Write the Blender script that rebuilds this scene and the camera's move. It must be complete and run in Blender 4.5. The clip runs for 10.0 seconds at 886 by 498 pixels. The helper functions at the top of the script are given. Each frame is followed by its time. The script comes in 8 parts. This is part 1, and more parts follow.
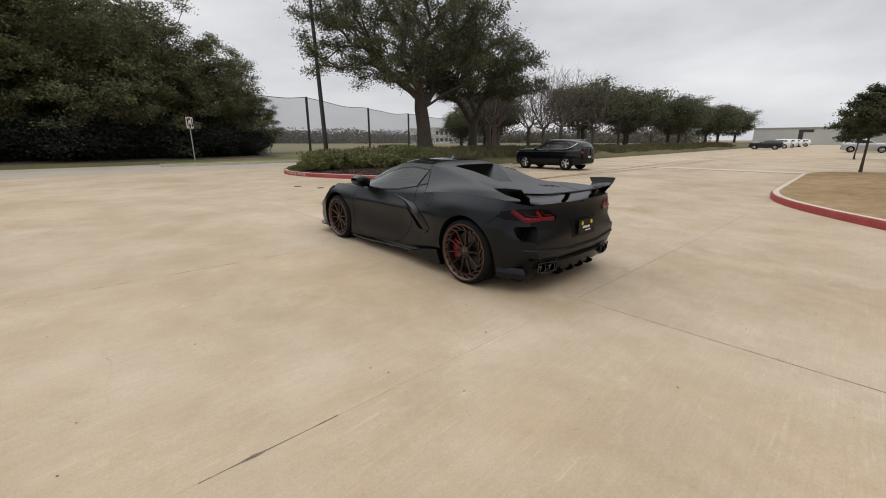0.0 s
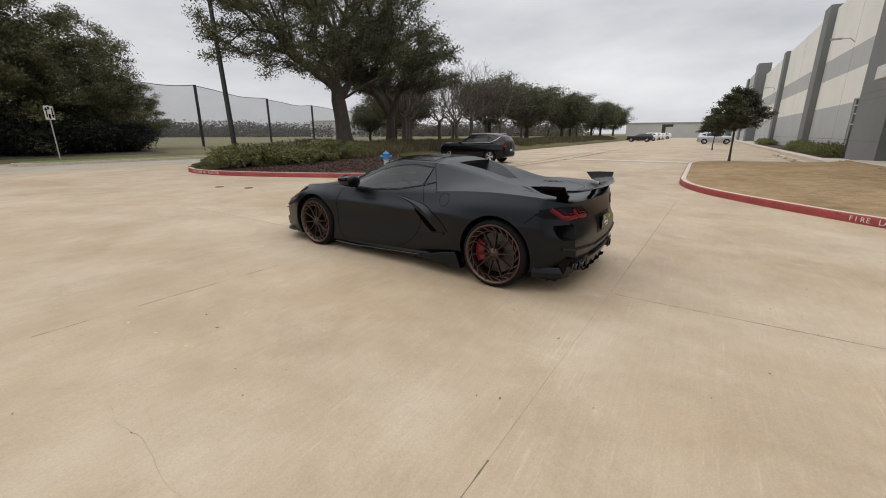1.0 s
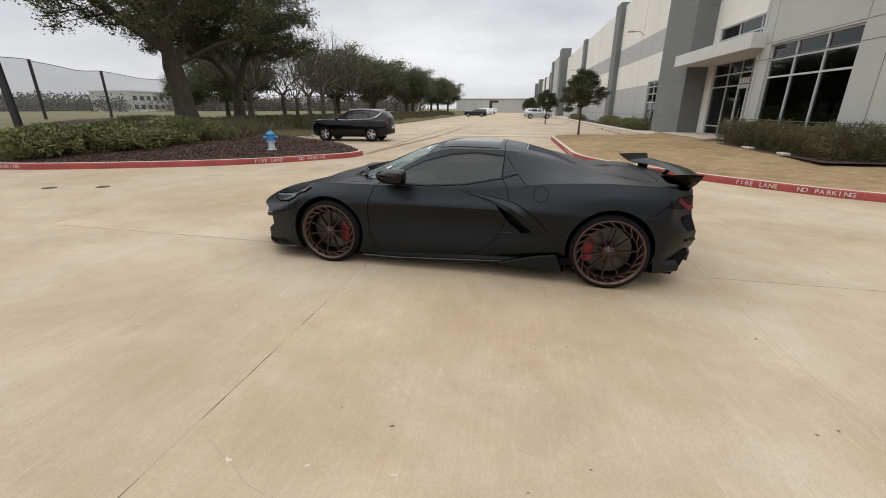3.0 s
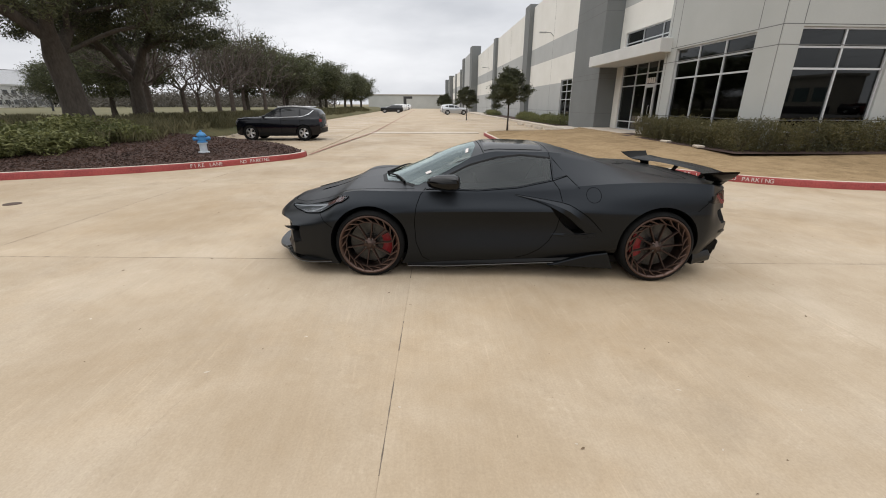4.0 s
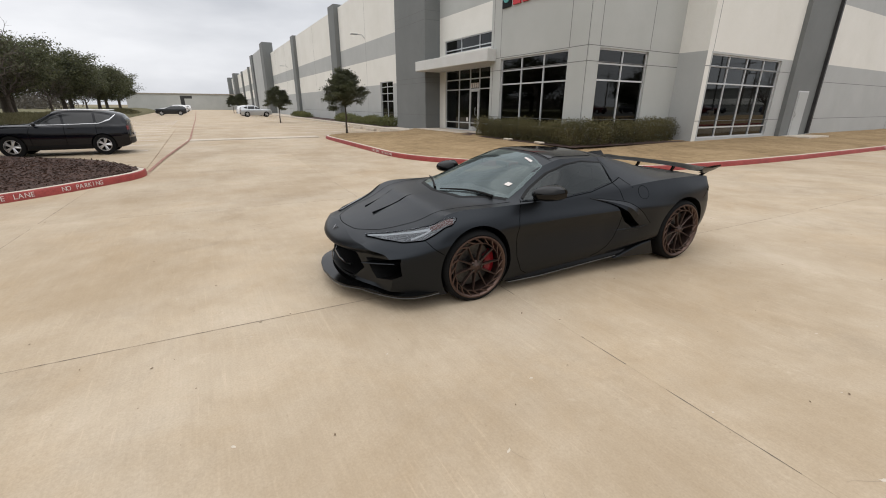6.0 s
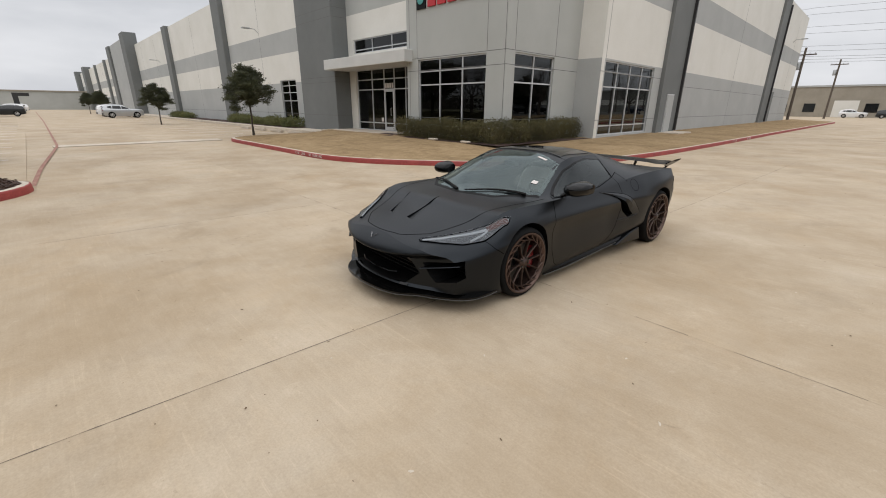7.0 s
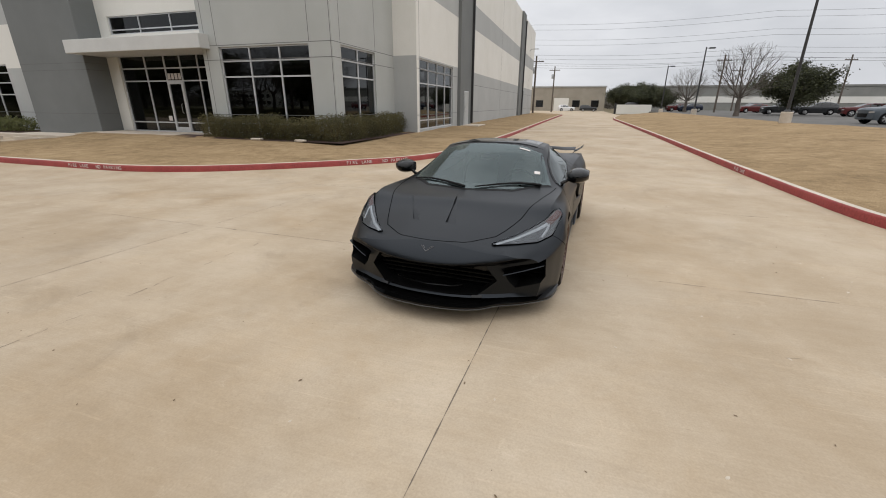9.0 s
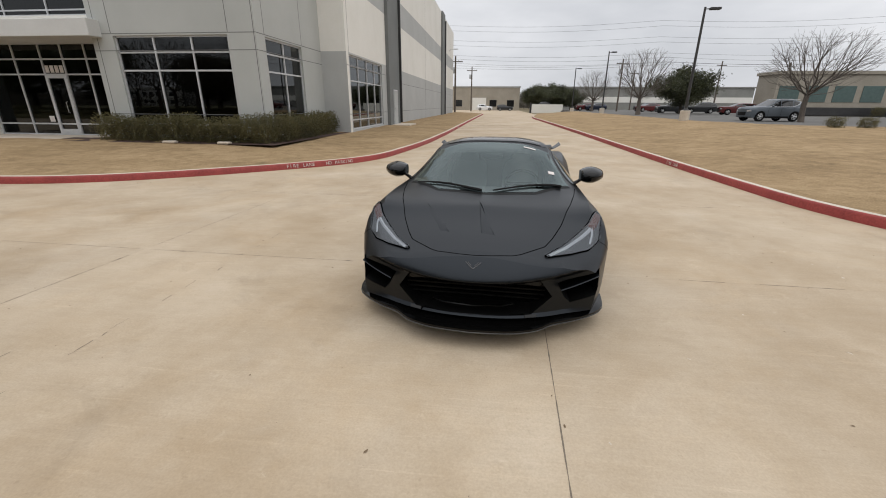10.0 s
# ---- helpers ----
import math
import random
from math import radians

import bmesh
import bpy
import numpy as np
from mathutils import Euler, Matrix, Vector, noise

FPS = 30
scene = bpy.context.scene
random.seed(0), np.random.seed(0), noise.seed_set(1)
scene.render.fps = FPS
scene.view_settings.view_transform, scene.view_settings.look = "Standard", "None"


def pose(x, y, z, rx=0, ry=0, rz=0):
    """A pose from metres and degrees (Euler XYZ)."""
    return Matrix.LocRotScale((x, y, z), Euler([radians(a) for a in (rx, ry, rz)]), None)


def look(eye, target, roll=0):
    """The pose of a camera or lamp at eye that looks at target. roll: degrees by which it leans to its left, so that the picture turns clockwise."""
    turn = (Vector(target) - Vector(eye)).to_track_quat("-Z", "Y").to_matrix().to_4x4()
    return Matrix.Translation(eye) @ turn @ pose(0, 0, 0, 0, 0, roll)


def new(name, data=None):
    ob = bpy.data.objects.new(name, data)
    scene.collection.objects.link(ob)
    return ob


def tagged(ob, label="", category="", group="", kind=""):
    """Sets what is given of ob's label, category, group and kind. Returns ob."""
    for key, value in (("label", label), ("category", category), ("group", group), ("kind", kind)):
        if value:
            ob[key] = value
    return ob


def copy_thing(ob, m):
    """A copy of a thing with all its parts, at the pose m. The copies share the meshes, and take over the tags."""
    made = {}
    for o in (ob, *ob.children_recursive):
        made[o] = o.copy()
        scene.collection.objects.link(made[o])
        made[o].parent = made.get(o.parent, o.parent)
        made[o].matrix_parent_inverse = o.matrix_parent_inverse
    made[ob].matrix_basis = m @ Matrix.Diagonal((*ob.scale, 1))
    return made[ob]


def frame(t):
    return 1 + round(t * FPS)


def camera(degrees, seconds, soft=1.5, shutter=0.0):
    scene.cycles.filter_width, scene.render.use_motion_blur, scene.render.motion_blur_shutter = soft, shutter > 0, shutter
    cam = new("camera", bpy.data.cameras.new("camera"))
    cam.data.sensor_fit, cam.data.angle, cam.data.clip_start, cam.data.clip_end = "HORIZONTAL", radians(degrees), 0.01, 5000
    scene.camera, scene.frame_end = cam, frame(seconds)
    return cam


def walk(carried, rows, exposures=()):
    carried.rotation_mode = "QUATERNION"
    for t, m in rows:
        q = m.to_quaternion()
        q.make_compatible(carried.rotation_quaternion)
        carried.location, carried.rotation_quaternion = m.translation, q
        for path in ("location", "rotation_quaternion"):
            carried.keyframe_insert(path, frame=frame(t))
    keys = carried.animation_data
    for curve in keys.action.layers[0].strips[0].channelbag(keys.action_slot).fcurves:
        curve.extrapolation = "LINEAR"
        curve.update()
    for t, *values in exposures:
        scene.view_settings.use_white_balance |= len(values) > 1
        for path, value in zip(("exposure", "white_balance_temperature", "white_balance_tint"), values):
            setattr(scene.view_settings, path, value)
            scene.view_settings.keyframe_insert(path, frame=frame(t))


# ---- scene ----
cam = camera(94.5, 10.0, soft=1.0)
PATH = [
    (0, (0.048, 0.083, 1.453), (1.422, 1.444, 0.941), -0.1),
    (0.5, (-0.26, 0.626, 1.459), (1.263, 1.812, 0.937), -0.1),
    (1, (-0.455, 1.228, 1.478), (1.188, 2.232, 0.936), -0.1),
    (1.5, (-0.519, 1.859, 1.495), (1.214, 2.679, 0.925), -0.1),
    (2, (-0.553, 2.513, 1.516), (1.243, 3.156, 0.916), -0.0),
    (2.5, (-0.511, 3.138, 1.52), (1.327, 3.611, 0.891), 0.1),
    (4, (-0.397, 5.054, 1.589), (1.487, 4.96, 0.923), 0.2),
    (4.5, (-0.235, 5.678, 1.607), (1.625, 5.365, 0.941), 0.2),
    (5, (-0.034, 6.315, 1.636), (1.777, 5.786, 0.972), 0.2),
    (5.5, (0.249, 6.908, 1.654), (1.986, 6.169, 0.992), 0.2),
    (7, (1.327, 8.53, 1.677), (2.685, 7.218, 1.019), 0.4),
    (7.5, (1.78, 8.9, 1.667), (2.962, 7.428, 1.008), 0.4),
    (8, (2.273, 9.171, 1.66), (3.251, 7.557, 0.997), 0.4),
    (8.5, (2.795, 9.298, 1.634), (3.564, 7.575, 0.969), 0.3),
    (9, (3.31, 9.318, 1.619), (3.875, 7.519, 0.952), 0.3),
    (9.5, (3.816, 9.217, 1.594), (4.193, 7.37, 0.927), 0.3),
    (10, (4.233, 9.041, 1.576), (4.448, 7.167, 0.909), 0.4),
]
walk(cam, [(t, look(eye, target, roll)) for t, eye, target, roll in PATH], [(0.0, -0.08, 6590, 10), (2.5, 0.01, 6570, 10), (4.0, 0.13, 6540, 10), (5.5, 0.13, 6500, 10), (7.0, -0.05, 6520, 10), (8.5, -0.05, 6510, 10), (10.0, -0.05, 6500, 10)])

# ---- world and sun: an overcast sky, brighter overhead ----
world = bpy.data.worlds.new("sky")
scene.world = world
world.use_nodes = True
wn, wl = world.node_tree.nodes, world.node_tree.links
wn.clear()


def wnode(kind, **values):
    n = wn.new(kind)
    for key, value in values.items():
        n.inputs[key].default_value = value
    return n


sky = wn.new("ShaderNodeTexSky")
sky.sky_type, sky.sun_disc = "NISHITA", False
sky.sun_elevation, sky.sun_rotation = radians(69), radians(-15)
sky.air_density, sky.dust_density = 1.0, 4.0
coords = wn.new("ShaderNodeTexCoord")
split = wn.new("ShaderNodeSeparateXYZ")
wl.new(coords.outputs["Generated"], split.inputs[0])
stretch = wn.new("ShaderNodeMapping")
stretch.inputs["Scale"].default_value = (1.0, 1.0, 3.2)
wl.new(coords.outputs["Generated"], stretch.inputs["Vector"])
clouds = wnode("ShaderNodeTexNoise", Scale=2.3, Detail=5.0, Roughness=0.52)
wl.new(stretch.outputs[0], clouds.inputs["Vector"])
banks = wn.new("ShaderNodeValToRGB")
banks.color_ramp.elements[0].position, banks.color_ramp.elements[0].color = 0.30, (0.56, 0.58, 0.62, 1)
banks.color_ramp.elements[1].position, banks.color_ramp.elements[1].color = 0.72, (0.88, 0.89, 0.92, 1)
wl.new(clouds.outputs["Fac"], banks.inputs["Fac"])
rise = wn.new("ShaderNodeMapRange")
rise.inputs["From Min"].default_value, rise.inputs["From Max"].default_value = 0.30, 1.0
rise.inputs["To Min"].default_value, rise.inputs["To Max"].default_value = 1.04, 2.15
wl.new(split.outputs["Z"], rise.inputs["Value"])
lift = wn.new("ShaderNodeVectorMath")
lift.operation = "SCALE"
wl.new(banks.outputs["Color"], lift.inputs[0])
wl.new(rise.outputs[0], lift.inputs["Scale"])
cover = wn.new("ShaderNodeBackground")
cover.inputs["Strength"].default_value = 1.0
wl.new(lift.outputs[0], cover.inputs["Color"])
clear_sky = wn.new("ShaderNodeBackground")
clear_sky.inputs["Strength"].default_value = 0.08
wl.new(sky.outputs[0], clear_sky.inputs["Color"])
blend = wn.new("ShaderNodeMixShader")
blend.inputs[0].default_value = 0.94
wl.new(clear_sky.outputs[0], blend.inputs[1])
wl.new(cover.outputs[0], blend.inputs[2])
sky_out = wn.new("ShaderNodeOutputWorld")
wl.new(blend.outputs[0], sky_out.inputs[0])

sun = bpy.data.lights.new("sun", "SUN")
sun.energy, sun.angle, sun.color = 1.0, radians(110), (1.0, 0.96, 0.9)
sun_ob = new("sun", sun)
sun_ob.matrix_world = look((0, 0, 30), (3, -11, 0))

# ---- materials ----


def ramp_mat(name, dark, light, rough=0.7, metal=0.0, scale=3.0, fine=40.0, bump=0.15, fine_mix=0.35, vary=0.0, coat=0.0, low=0.3, high=0.7, stretch3=None, spec=0.5):
    """A surface with broad stains, fine grain and relief."""
    m = bpy.data.materials.new(name)
    m.use_nodes = True
    n, l = m.node_tree.nodes, m.node_tree.links
    p = n["Principled BSDF"]
    p.inputs["Roughness"].default_value, p.inputs["Metallic"].default_value = rough, metal
    p.inputs["Coat Weight"].default_value, p.inputs["Coat Roughness"].default_value = coat, 0.08
    p.inputs["Specular IOR Level"].default_value = spec
    tc = n.new("ShaderNodeTexCoord")
    source = tc.outputs["Object"]
    if vary:
        geo = n.new("ShaderNodeNewGeometry")
        source = geo.outputs["Position"]
    if stretch3:
        mp = n.new("ShaderNodeMapping")
        mp.inputs["Scale"].default_value = stretch3
        l.new(source, mp.inputs["Vector"])
        source = mp.outputs[0]
    broad = n.new("ShaderNodeTexNoise")
    broad.inputs["Scale"].default_value, broad.inputs["Detail"].default_value, broad.inputs["Roughness"].default_value = scale, 6.0, 0.6
    grain = n.new("ShaderNodeTexNoise")
    grain.inputs["Scale"].default_value, grain.inputs["Detail"].default_value = fine, 4.0
    l.new(source, broad.inputs["Vector"]), l.new(source, grain.inputs["Vector"])
    mix = n.new("ShaderNodeMix")
    mix.inputs["Factor"].default_value = fine_mix
    l.new(broad.outputs["Fac"], mix.inputs["A"]), l.new(grain.outputs["Fac"], mix.inputs["B"])
    value = mix.outputs["Result"]
    if vary:
        info = n.new("ShaderNodeObjectInfo")
        add = n.new("ShaderNodeMath")
        add.operation, add.inputs[1].default_value = "MULTIPLY_ADD", vary
        l.new(info.outputs["Random"], add.inputs[0]), l.new(value, add.inputs[2])
        sub = n.new("ShaderNodeMath")
        sub.operation, sub.inputs[1].default_value = "SUBTRACT", vary / 2
        l.new(add.outputs[0], sub.inputs[0])
        value = sub.outputs[0]
    ramp = n.new("ShaderNodeValToRGB")
    ramp.color_ramp.elements[0].position, ramp.color_ramp.elements[0].color = low, (*dark, 1)
    ramp.color_ramp.elements[1].position, ramp.color_ramp.elements[1].color = high, (*light, 1)
    l.new(value, ramp.inputs["Fac"]), l.new(ramp.outputs["Color"], p.inputs["Base Color"])
    if bump:
        b = n.new("ShaderNodeBump")
        b.inputs["Strength"].default_value, b.inputs["Distance"].default_value = bump, 0.01
        l.new(grain.outputs["Fac"], b.inputs["Height"]), l.new(b.outputs["Normal"], p.inputs["Normal"])
    return m


def leaf_mat(name, dark, light, rough=0.55, low=0.0, high=1.0):
    """Leaves that differ from one to the next, lit a little from behind."""
    m = bpy.data.materials.new(name)
    m.use_nodes = True
    n, l = m.node_tree.nodes, m.node_tree.links
    p = n["Principled BSDF"]
    p.inputs["Roughness"].default_value = rough
    geo = n.new("ShaderNodeNewGeometry")
    ramp = n.new("ShaderNodeValToRGB")
    ramp.color_ramp.elements[0].position, ramp.color_ramp.elements[0].color = low, (*dark, 1)
    ramp.color_ramp.elements[1].position, ramp.color_ramp.elements[1].color = high, (*light, 1)
    sprays = n.new("ShaderNodeTexNoise")
    sprays.inputs["Scale"].default_value, sprays.inputs["Detail"].default_value = 0.8, 3.0
    l.new(geo.outputs["Position"], sprays.inputs["Vector"])
    spread = n.new("ShaderNodeMapRange")
    spread.inputs["From Min"].default_value, spread.inputs["From Max"].default_value = 0.32, 0.68
    l.new(sprays.outputs["Fac"], spread.inputs["Value"])
    share = n.new("ShaderNodeMix")
    share.inputs["Factor"].default_value = 0.45
    l.new(geo.outputs["Random Per Island"], share.inputs["A"]), l.new(spread.outputs[0], share.inputs["B"])
    l.new(share.outputs["Result"], ramp.inputs["Fac"]), l.new(ramp.outputs["Color"], p.inputs["Base Color"])
    back = n.new("ShaderNodeBsdfTranslucent")
    l.new(ramp.outputs["Color"], back.inputs["Color"])
    mix = n.new("ShaderNodeMixShader")
    mix.inputs[0].default_value = 0.25
    l.new(p.outputs[0], mix.inputs[1]), l.new(back.outputs[0], mix.inputs[2])
    l.new(mix.outputs[0], n["Material Output"].inputs["Surface"])
    return m


def glass_mat(name, tint, gloss=(0.95, 0.95, 0.95), face=0.045):
    """A tinted pane: clear through, with the mirror of its face on top, stronger at a slant."""
    m = bpy.data.materials.new(name)
    m.use_nodes = True
    n, l = m.node_tree.nodes, m.node_tree.links
    n.remove(n["Principled BSDF"])
    clear = n.new("ShaderNodeBsdfTransparent")
    clear.inputs["Color"].default_value = (*tint, 1)
    shine = n.new("ShaderNodeBsdfGlossy")
    shine.inputs["Roughness"].default_value, shine.inputs["Color"].default_value = 0.015, (*gloss, 1)
    slant = n.new("ShaderNodeLayerWeight")
    slant.inputs["Blend"].default_value = 0.5
    power = n.new("ShaderNodeMath")
    power.operation, power.inputs[1].default_value = "POWER", 4.5
    l.new(slant.outputs["Facing"], power.inputs[0])
    scale = n.new("ShaderNodeMath")
    scale.operation, scale.inputs[1].default_value, scale.inputs[2].default_value = "MULTIPLY_ADD", 1 - face, face
    l.new(power.outputs[0], scale.inputs[0])
    mix = n.new("ShaderNodeMixShader")
    l.new(scale.outputs[0], mix.inputs[0]), l.new(clear.outputs[0], mix.inputs[1]), l.new(shine.outputs[0], mix.inputs[2])
    l.new(mix.outputs[0], n["Material Output"].inputs["Surface"])
    return m




def concrete_mat(name, vary):
    """Weathered tan concrete: broad patches, pale scuffs, fine drag marks and grain."""
    m = bpy.data.materials.new(name)
    m.use_nodes = True
    n, l = m.node_tree.nodes, m.node_tree.links
    p = n["Principled BSDF"]
    p.inputs["Roughness"].default_value, p.inputs["Specular IOR Level"].default_value = 0.78, 0.35
    geo = n.new("ShaderNodeNewGeometry")

    def noise(scale, detail, rough, distort=0.0, stretch=None, turn=0.0):
        src = geo.outputs["Position"]
        if stretch:
            mp = n.new("ShaderNodeMapping")
            mp.inputs["Scale"].default_value, mp.inputs["Rotation"].default_value = stretch, (0, 0, turn)
            l.new(src, mp.inputs["Vector"])
            src = mp.outputs[0]
        t = n.new("ShaderNodeTexNoise")
        t.inputs["Scale"].default_value, t.inputs["Detail"].default_value, t.inputs["Roughness"].default_value, t.inputs["Distortion"].default_value = scale, detail, rough, distort
        l.new(src, t.inputs["Vector"])
        return t.outputs["Fac"]

    def ramp(fac, a, b, ca, cb):
        r = n.new("ShaderNodeValToRGB")
        r.color_ramp.elements[0].position, r.color_ramp.elements[0].color = a, (*ca, 1)
        r.color_ramp.elements[1].position, r.color_ramp.elements[1].color = b, (*cb, 1)
        l.new(fac, r.inputs["Fac"])
        return r.outputs["Color"]

    def mixed(kind, strength, a, b):
        x = n.new("ShaderNodeMix")
        x.data_type, x.blend_type = "RGBA", kind
        x.inputs["Factor"].default_value = strength
        l.new(a, x.inputs["A"]), l.new(b, x.inputs["B"])
        return x.outputs["Result"]

    broad = noise(0.42, 8.0, 0.66, 0.25)
    tone = ramp(broad, 0.33, 0.67, (0.436, 0.338, 0.226), (0.574, 0.482, 0.366))
    warm = ramp(noise(1.3, 8.0, 0.7, 0.3), 0.38, 0.66, (0.83, 0.80, 0.75), (1.0, 1.0, 1.0))
    tone = mixed("MULTIPLY", 0.62, tone, warm)
    scuff = ramp(noise(3.4, 10.0, 0.75, 0.5), 0.60, 0.74, (0.0, 0.0, 0.0), (0.085, 0.08, 0.07))
    tone = mixed("ADD", 1.0, tone, scuff)
    drag = ramp(noise(5.0, 4.0, 0.6, 0.3, (0.5, 4.0, 1.0), 0.05), 0.35, 0.65, (0.95, 0.945, 0.94), (1.0, 1.0, 1.0))
    tone = mixed("MULTIPLY", 0.7, tone, drag)
    broom = ramp(noise(14.0, 3.0, 0.6, 0.0, (0.18, 6.0, 1.0), 0.05), 0.40, 0.62, (0.86, 0.855, 0.85), (1.0, 1.0, 1.0))
    tone = mixed("MULTIPLY", 0.2, tone, broom)
    stain = ramp(noise(0.9, 8.0, 0.7, 0.8), 0.56, 0.76, (1.0, 1.0, 1.0), (0.78, 0.775, 0.77))
    tone = mixed("MULTIPLY", 0.8, tone, stain)
    pores = ramp(noise(26.0, 6.0, 0.7), 0.62, 0.72, (1.0, 1.0, 1.0), (0.80, 0.79, 0.77))
    tone = mixed("MULTIPLY", 0.75, tone, pores)
    fleck = ramp(noise(9.0, 8.0, 0.78, 0.4), 0.63, 0.73, (0.0, 0.0, 0.0), (0.075, 0.073, 0.068))
    tone = mixed("ADD", 1.0, tone, fleck)
    grey = ramp(noise(0.55, 7.0, 0.68, 0.2, (1.0, 0.8, 1.0), 0.4), 0.52, 0.68, (1.0, 1.0, 1.0), (0.95, 0.985, 1.05))
    tone = mixed("MULTIPLY", 0.5, tone, grey)
    patches = noise(0.9, 4.0, 0.6, 0.0, None)
    for turn in (0.45, -0.7):
        marks = ramp(noise(7.0, 5.0, 0.72, 0.1, (0.22, 5.0, 1.0), turn), 0.58, 0.68, (1.0, 1.0, 1.0), (1.13, 1.13, 1.14))
        where = ramp(patches, 0.48, 0.60, (0.0, 0.0, 0.0), (1.0, 1.0, 1.0)) if turn > 0 else ramp(patches, 0.40, 0.52, (1.0, 1.0, 1.0), (0.0, 0.0, 0.0))
        rubbed = mixed("MULTIPLY", 1.0, tone, marks)
        x = n.new("ShaderNodeMix")
        x.data_type = "RGBA"
        l.new(where, x.inputs["Factor"]), l.new(tone, x.inputs["A"]), l.new(rubbed, x.inputs["B"])
        tone = x.outputs["Result"]
    rust = ramp(noise(0.65, 9.0, 0.70, 0.5), 0.50, 0.68, (1.0, 1.0, 1.0), (1.0, 0.92, 0.80))
    tone = mixed("MULTIPLY", 0.4, tone, rust)
    grain = noise(85.0, 3.0, 0.6)
    tone = mixed("MULTIPLY", 0.6, tone, ramp(grain, 0.3, 0.7, (0.78, 0.77, 0.76), (1.0, 1.0, 1.0)))
    if vary:
        info = n.new("ShaderNodeObjectInfo")
        tone = mixed("MULTIPLY", vary, tone, ramp(info.outputs["Random"], 0.0, 1.0, (0.86, 0.85, 0.84), (1.0, 1.0, 1.0)))
    l.new(tone, p.inputs["Base Color"])
    b = n.new("ShaderNodeBump")
    b.inputs["Strength"].default_value, b.inputs["Distance"].default_value = 0.10, 0.006
    l.new(grain, b.inputs["Height"]), l.new(b.outputs["Normal"], p.inputs["Normal"])
    return m


CONCRETE = concrete_mat("concrete", 0.5)
CONCRETE_FAR = concrete_mat("concrete_far", 0.0)
JOINT = ramp_mat("joint_filler", (0.15, 0.12, 0.09), (0.47, 0.385, 0.285), 0.9, 0, 0.8, 60, 0.3, 0.12, low=0.36, high=0.50)
GAP = ramp_mat("panel_gap_shadow", (0.0008, 0.0008, 0.0008), (0.0014, 0.0014, 0.0014), 1.0, spec=0.0)
STREET = ramp_mat("street_concrete", (0.30, 0.26, 0.21), (0.42, 0.37, 0.30), 0.85, 0, 0.5, 8, 0.1, 0.4)
ASPHALT = ramp_mat("asphalt", (0.11, 0.107, 0.10), (0.18, 0.174, 0.165), 0.95, 0, 0.6, 60, 0.4, spec=0.06)
KERB = ramp_mat("kerb_concrete", (0.42, 0.36, 0.29), (0.62, 0.55, 0.46), 0.85, 0, 2, 30, 0.2, 0.4)
KERB_RED = ramp_mat("red_kerb_paint", (0.17, 0.018, 0.018), (0.34, 0.055, 0.046), 0.6, 0, 2.2, 35, 0.2, 0.5, low=0.3, high=0.62)
FADED_RED = ramp_mat("faded_red_paint", (0.22, 0.07, 0.05), (0.40, 0.26, 0.19), 0.8, 0, 1.6, 30, 0.1, 0.5, low=0.35, high=0.70)
WHITE_PAINT = ramp_mat("white_marking_paint", (0.50, 0.45, 0.42), (0.78, 0.74, 0.70), 0.7, 0, 5, 50, 0.1, 0.5)


def turf_mat(name, dark, mid, light):
    """Dormant turf: broad worn patches, hand-sized tufts and fine blades."""
    m = bpy.data.materials.new(name)
    m.use_nodes = True
    n, l = m.node_tree.nodes, m.node_tree.links
    p = n["Principled BSDF"]
    p.inputs["Roughness"].default_value, p.inputs["Specular IOR Level"].default_value = 0.95, 0.1
    geo = n.new("ShaderNodeNewGeometry")
    outs = []
    for scale, detail, distort in ((0.45, 7.0, 0.5), (2.8, 7.0, 0.6), (38.0, 4.0, 0.0)):
        t = n.new("ShaderNodeTexNoise")
        t.inputs["Scale"].default_value, t.inputs["Detail"].default_value, t.inputs["Roughness"].default_value, t.inputs["Distortion"].default_value = scale, detail, 0.65, distort
        l.new(geo.outputs["Position"], t.inputs["Vector"])
        outs.append(t.outputs["Fac"])

    def blend_of(a, b, f):
        x = n.new("ShaderNodeMix")
        x.inputs["Factor"].default_value = f
        l.new(a, x.inputs["A"]), l.new(b, x.inputs["B"])
        return x.outputs["Result"]

    v = blend_of(blend_of(outs[0], outs[1], 0.55), outs[2], 0.38)
    r = n.new("ShaderNodeValToRGB")
    r.color_ramp.elements[0].position, r.color_ramp.elements[0].color = 0.33, (*dark, 1)
    r.color_ramp.elements[1].position, r.color_ramp.elements[1].color = 0.66, (*light, 1)
    e = r.color_ramp.elements.new(0.49)
    e.color = (*mid, 1)
    l.new(v, r.inputs["Fac"]), l.new(r.outputs["Color"], p.inputs["Base Color"])
    b = n.new("ShaderNodeBump")
    b.inputs["Strength"].default_value, b.inputs["Distance"].default_value = 0.8, 0.05
    l.new(v, b.inputs["Height"]), l.new(b.outputs["Normal"], p.inputs["Normal"])
    return m


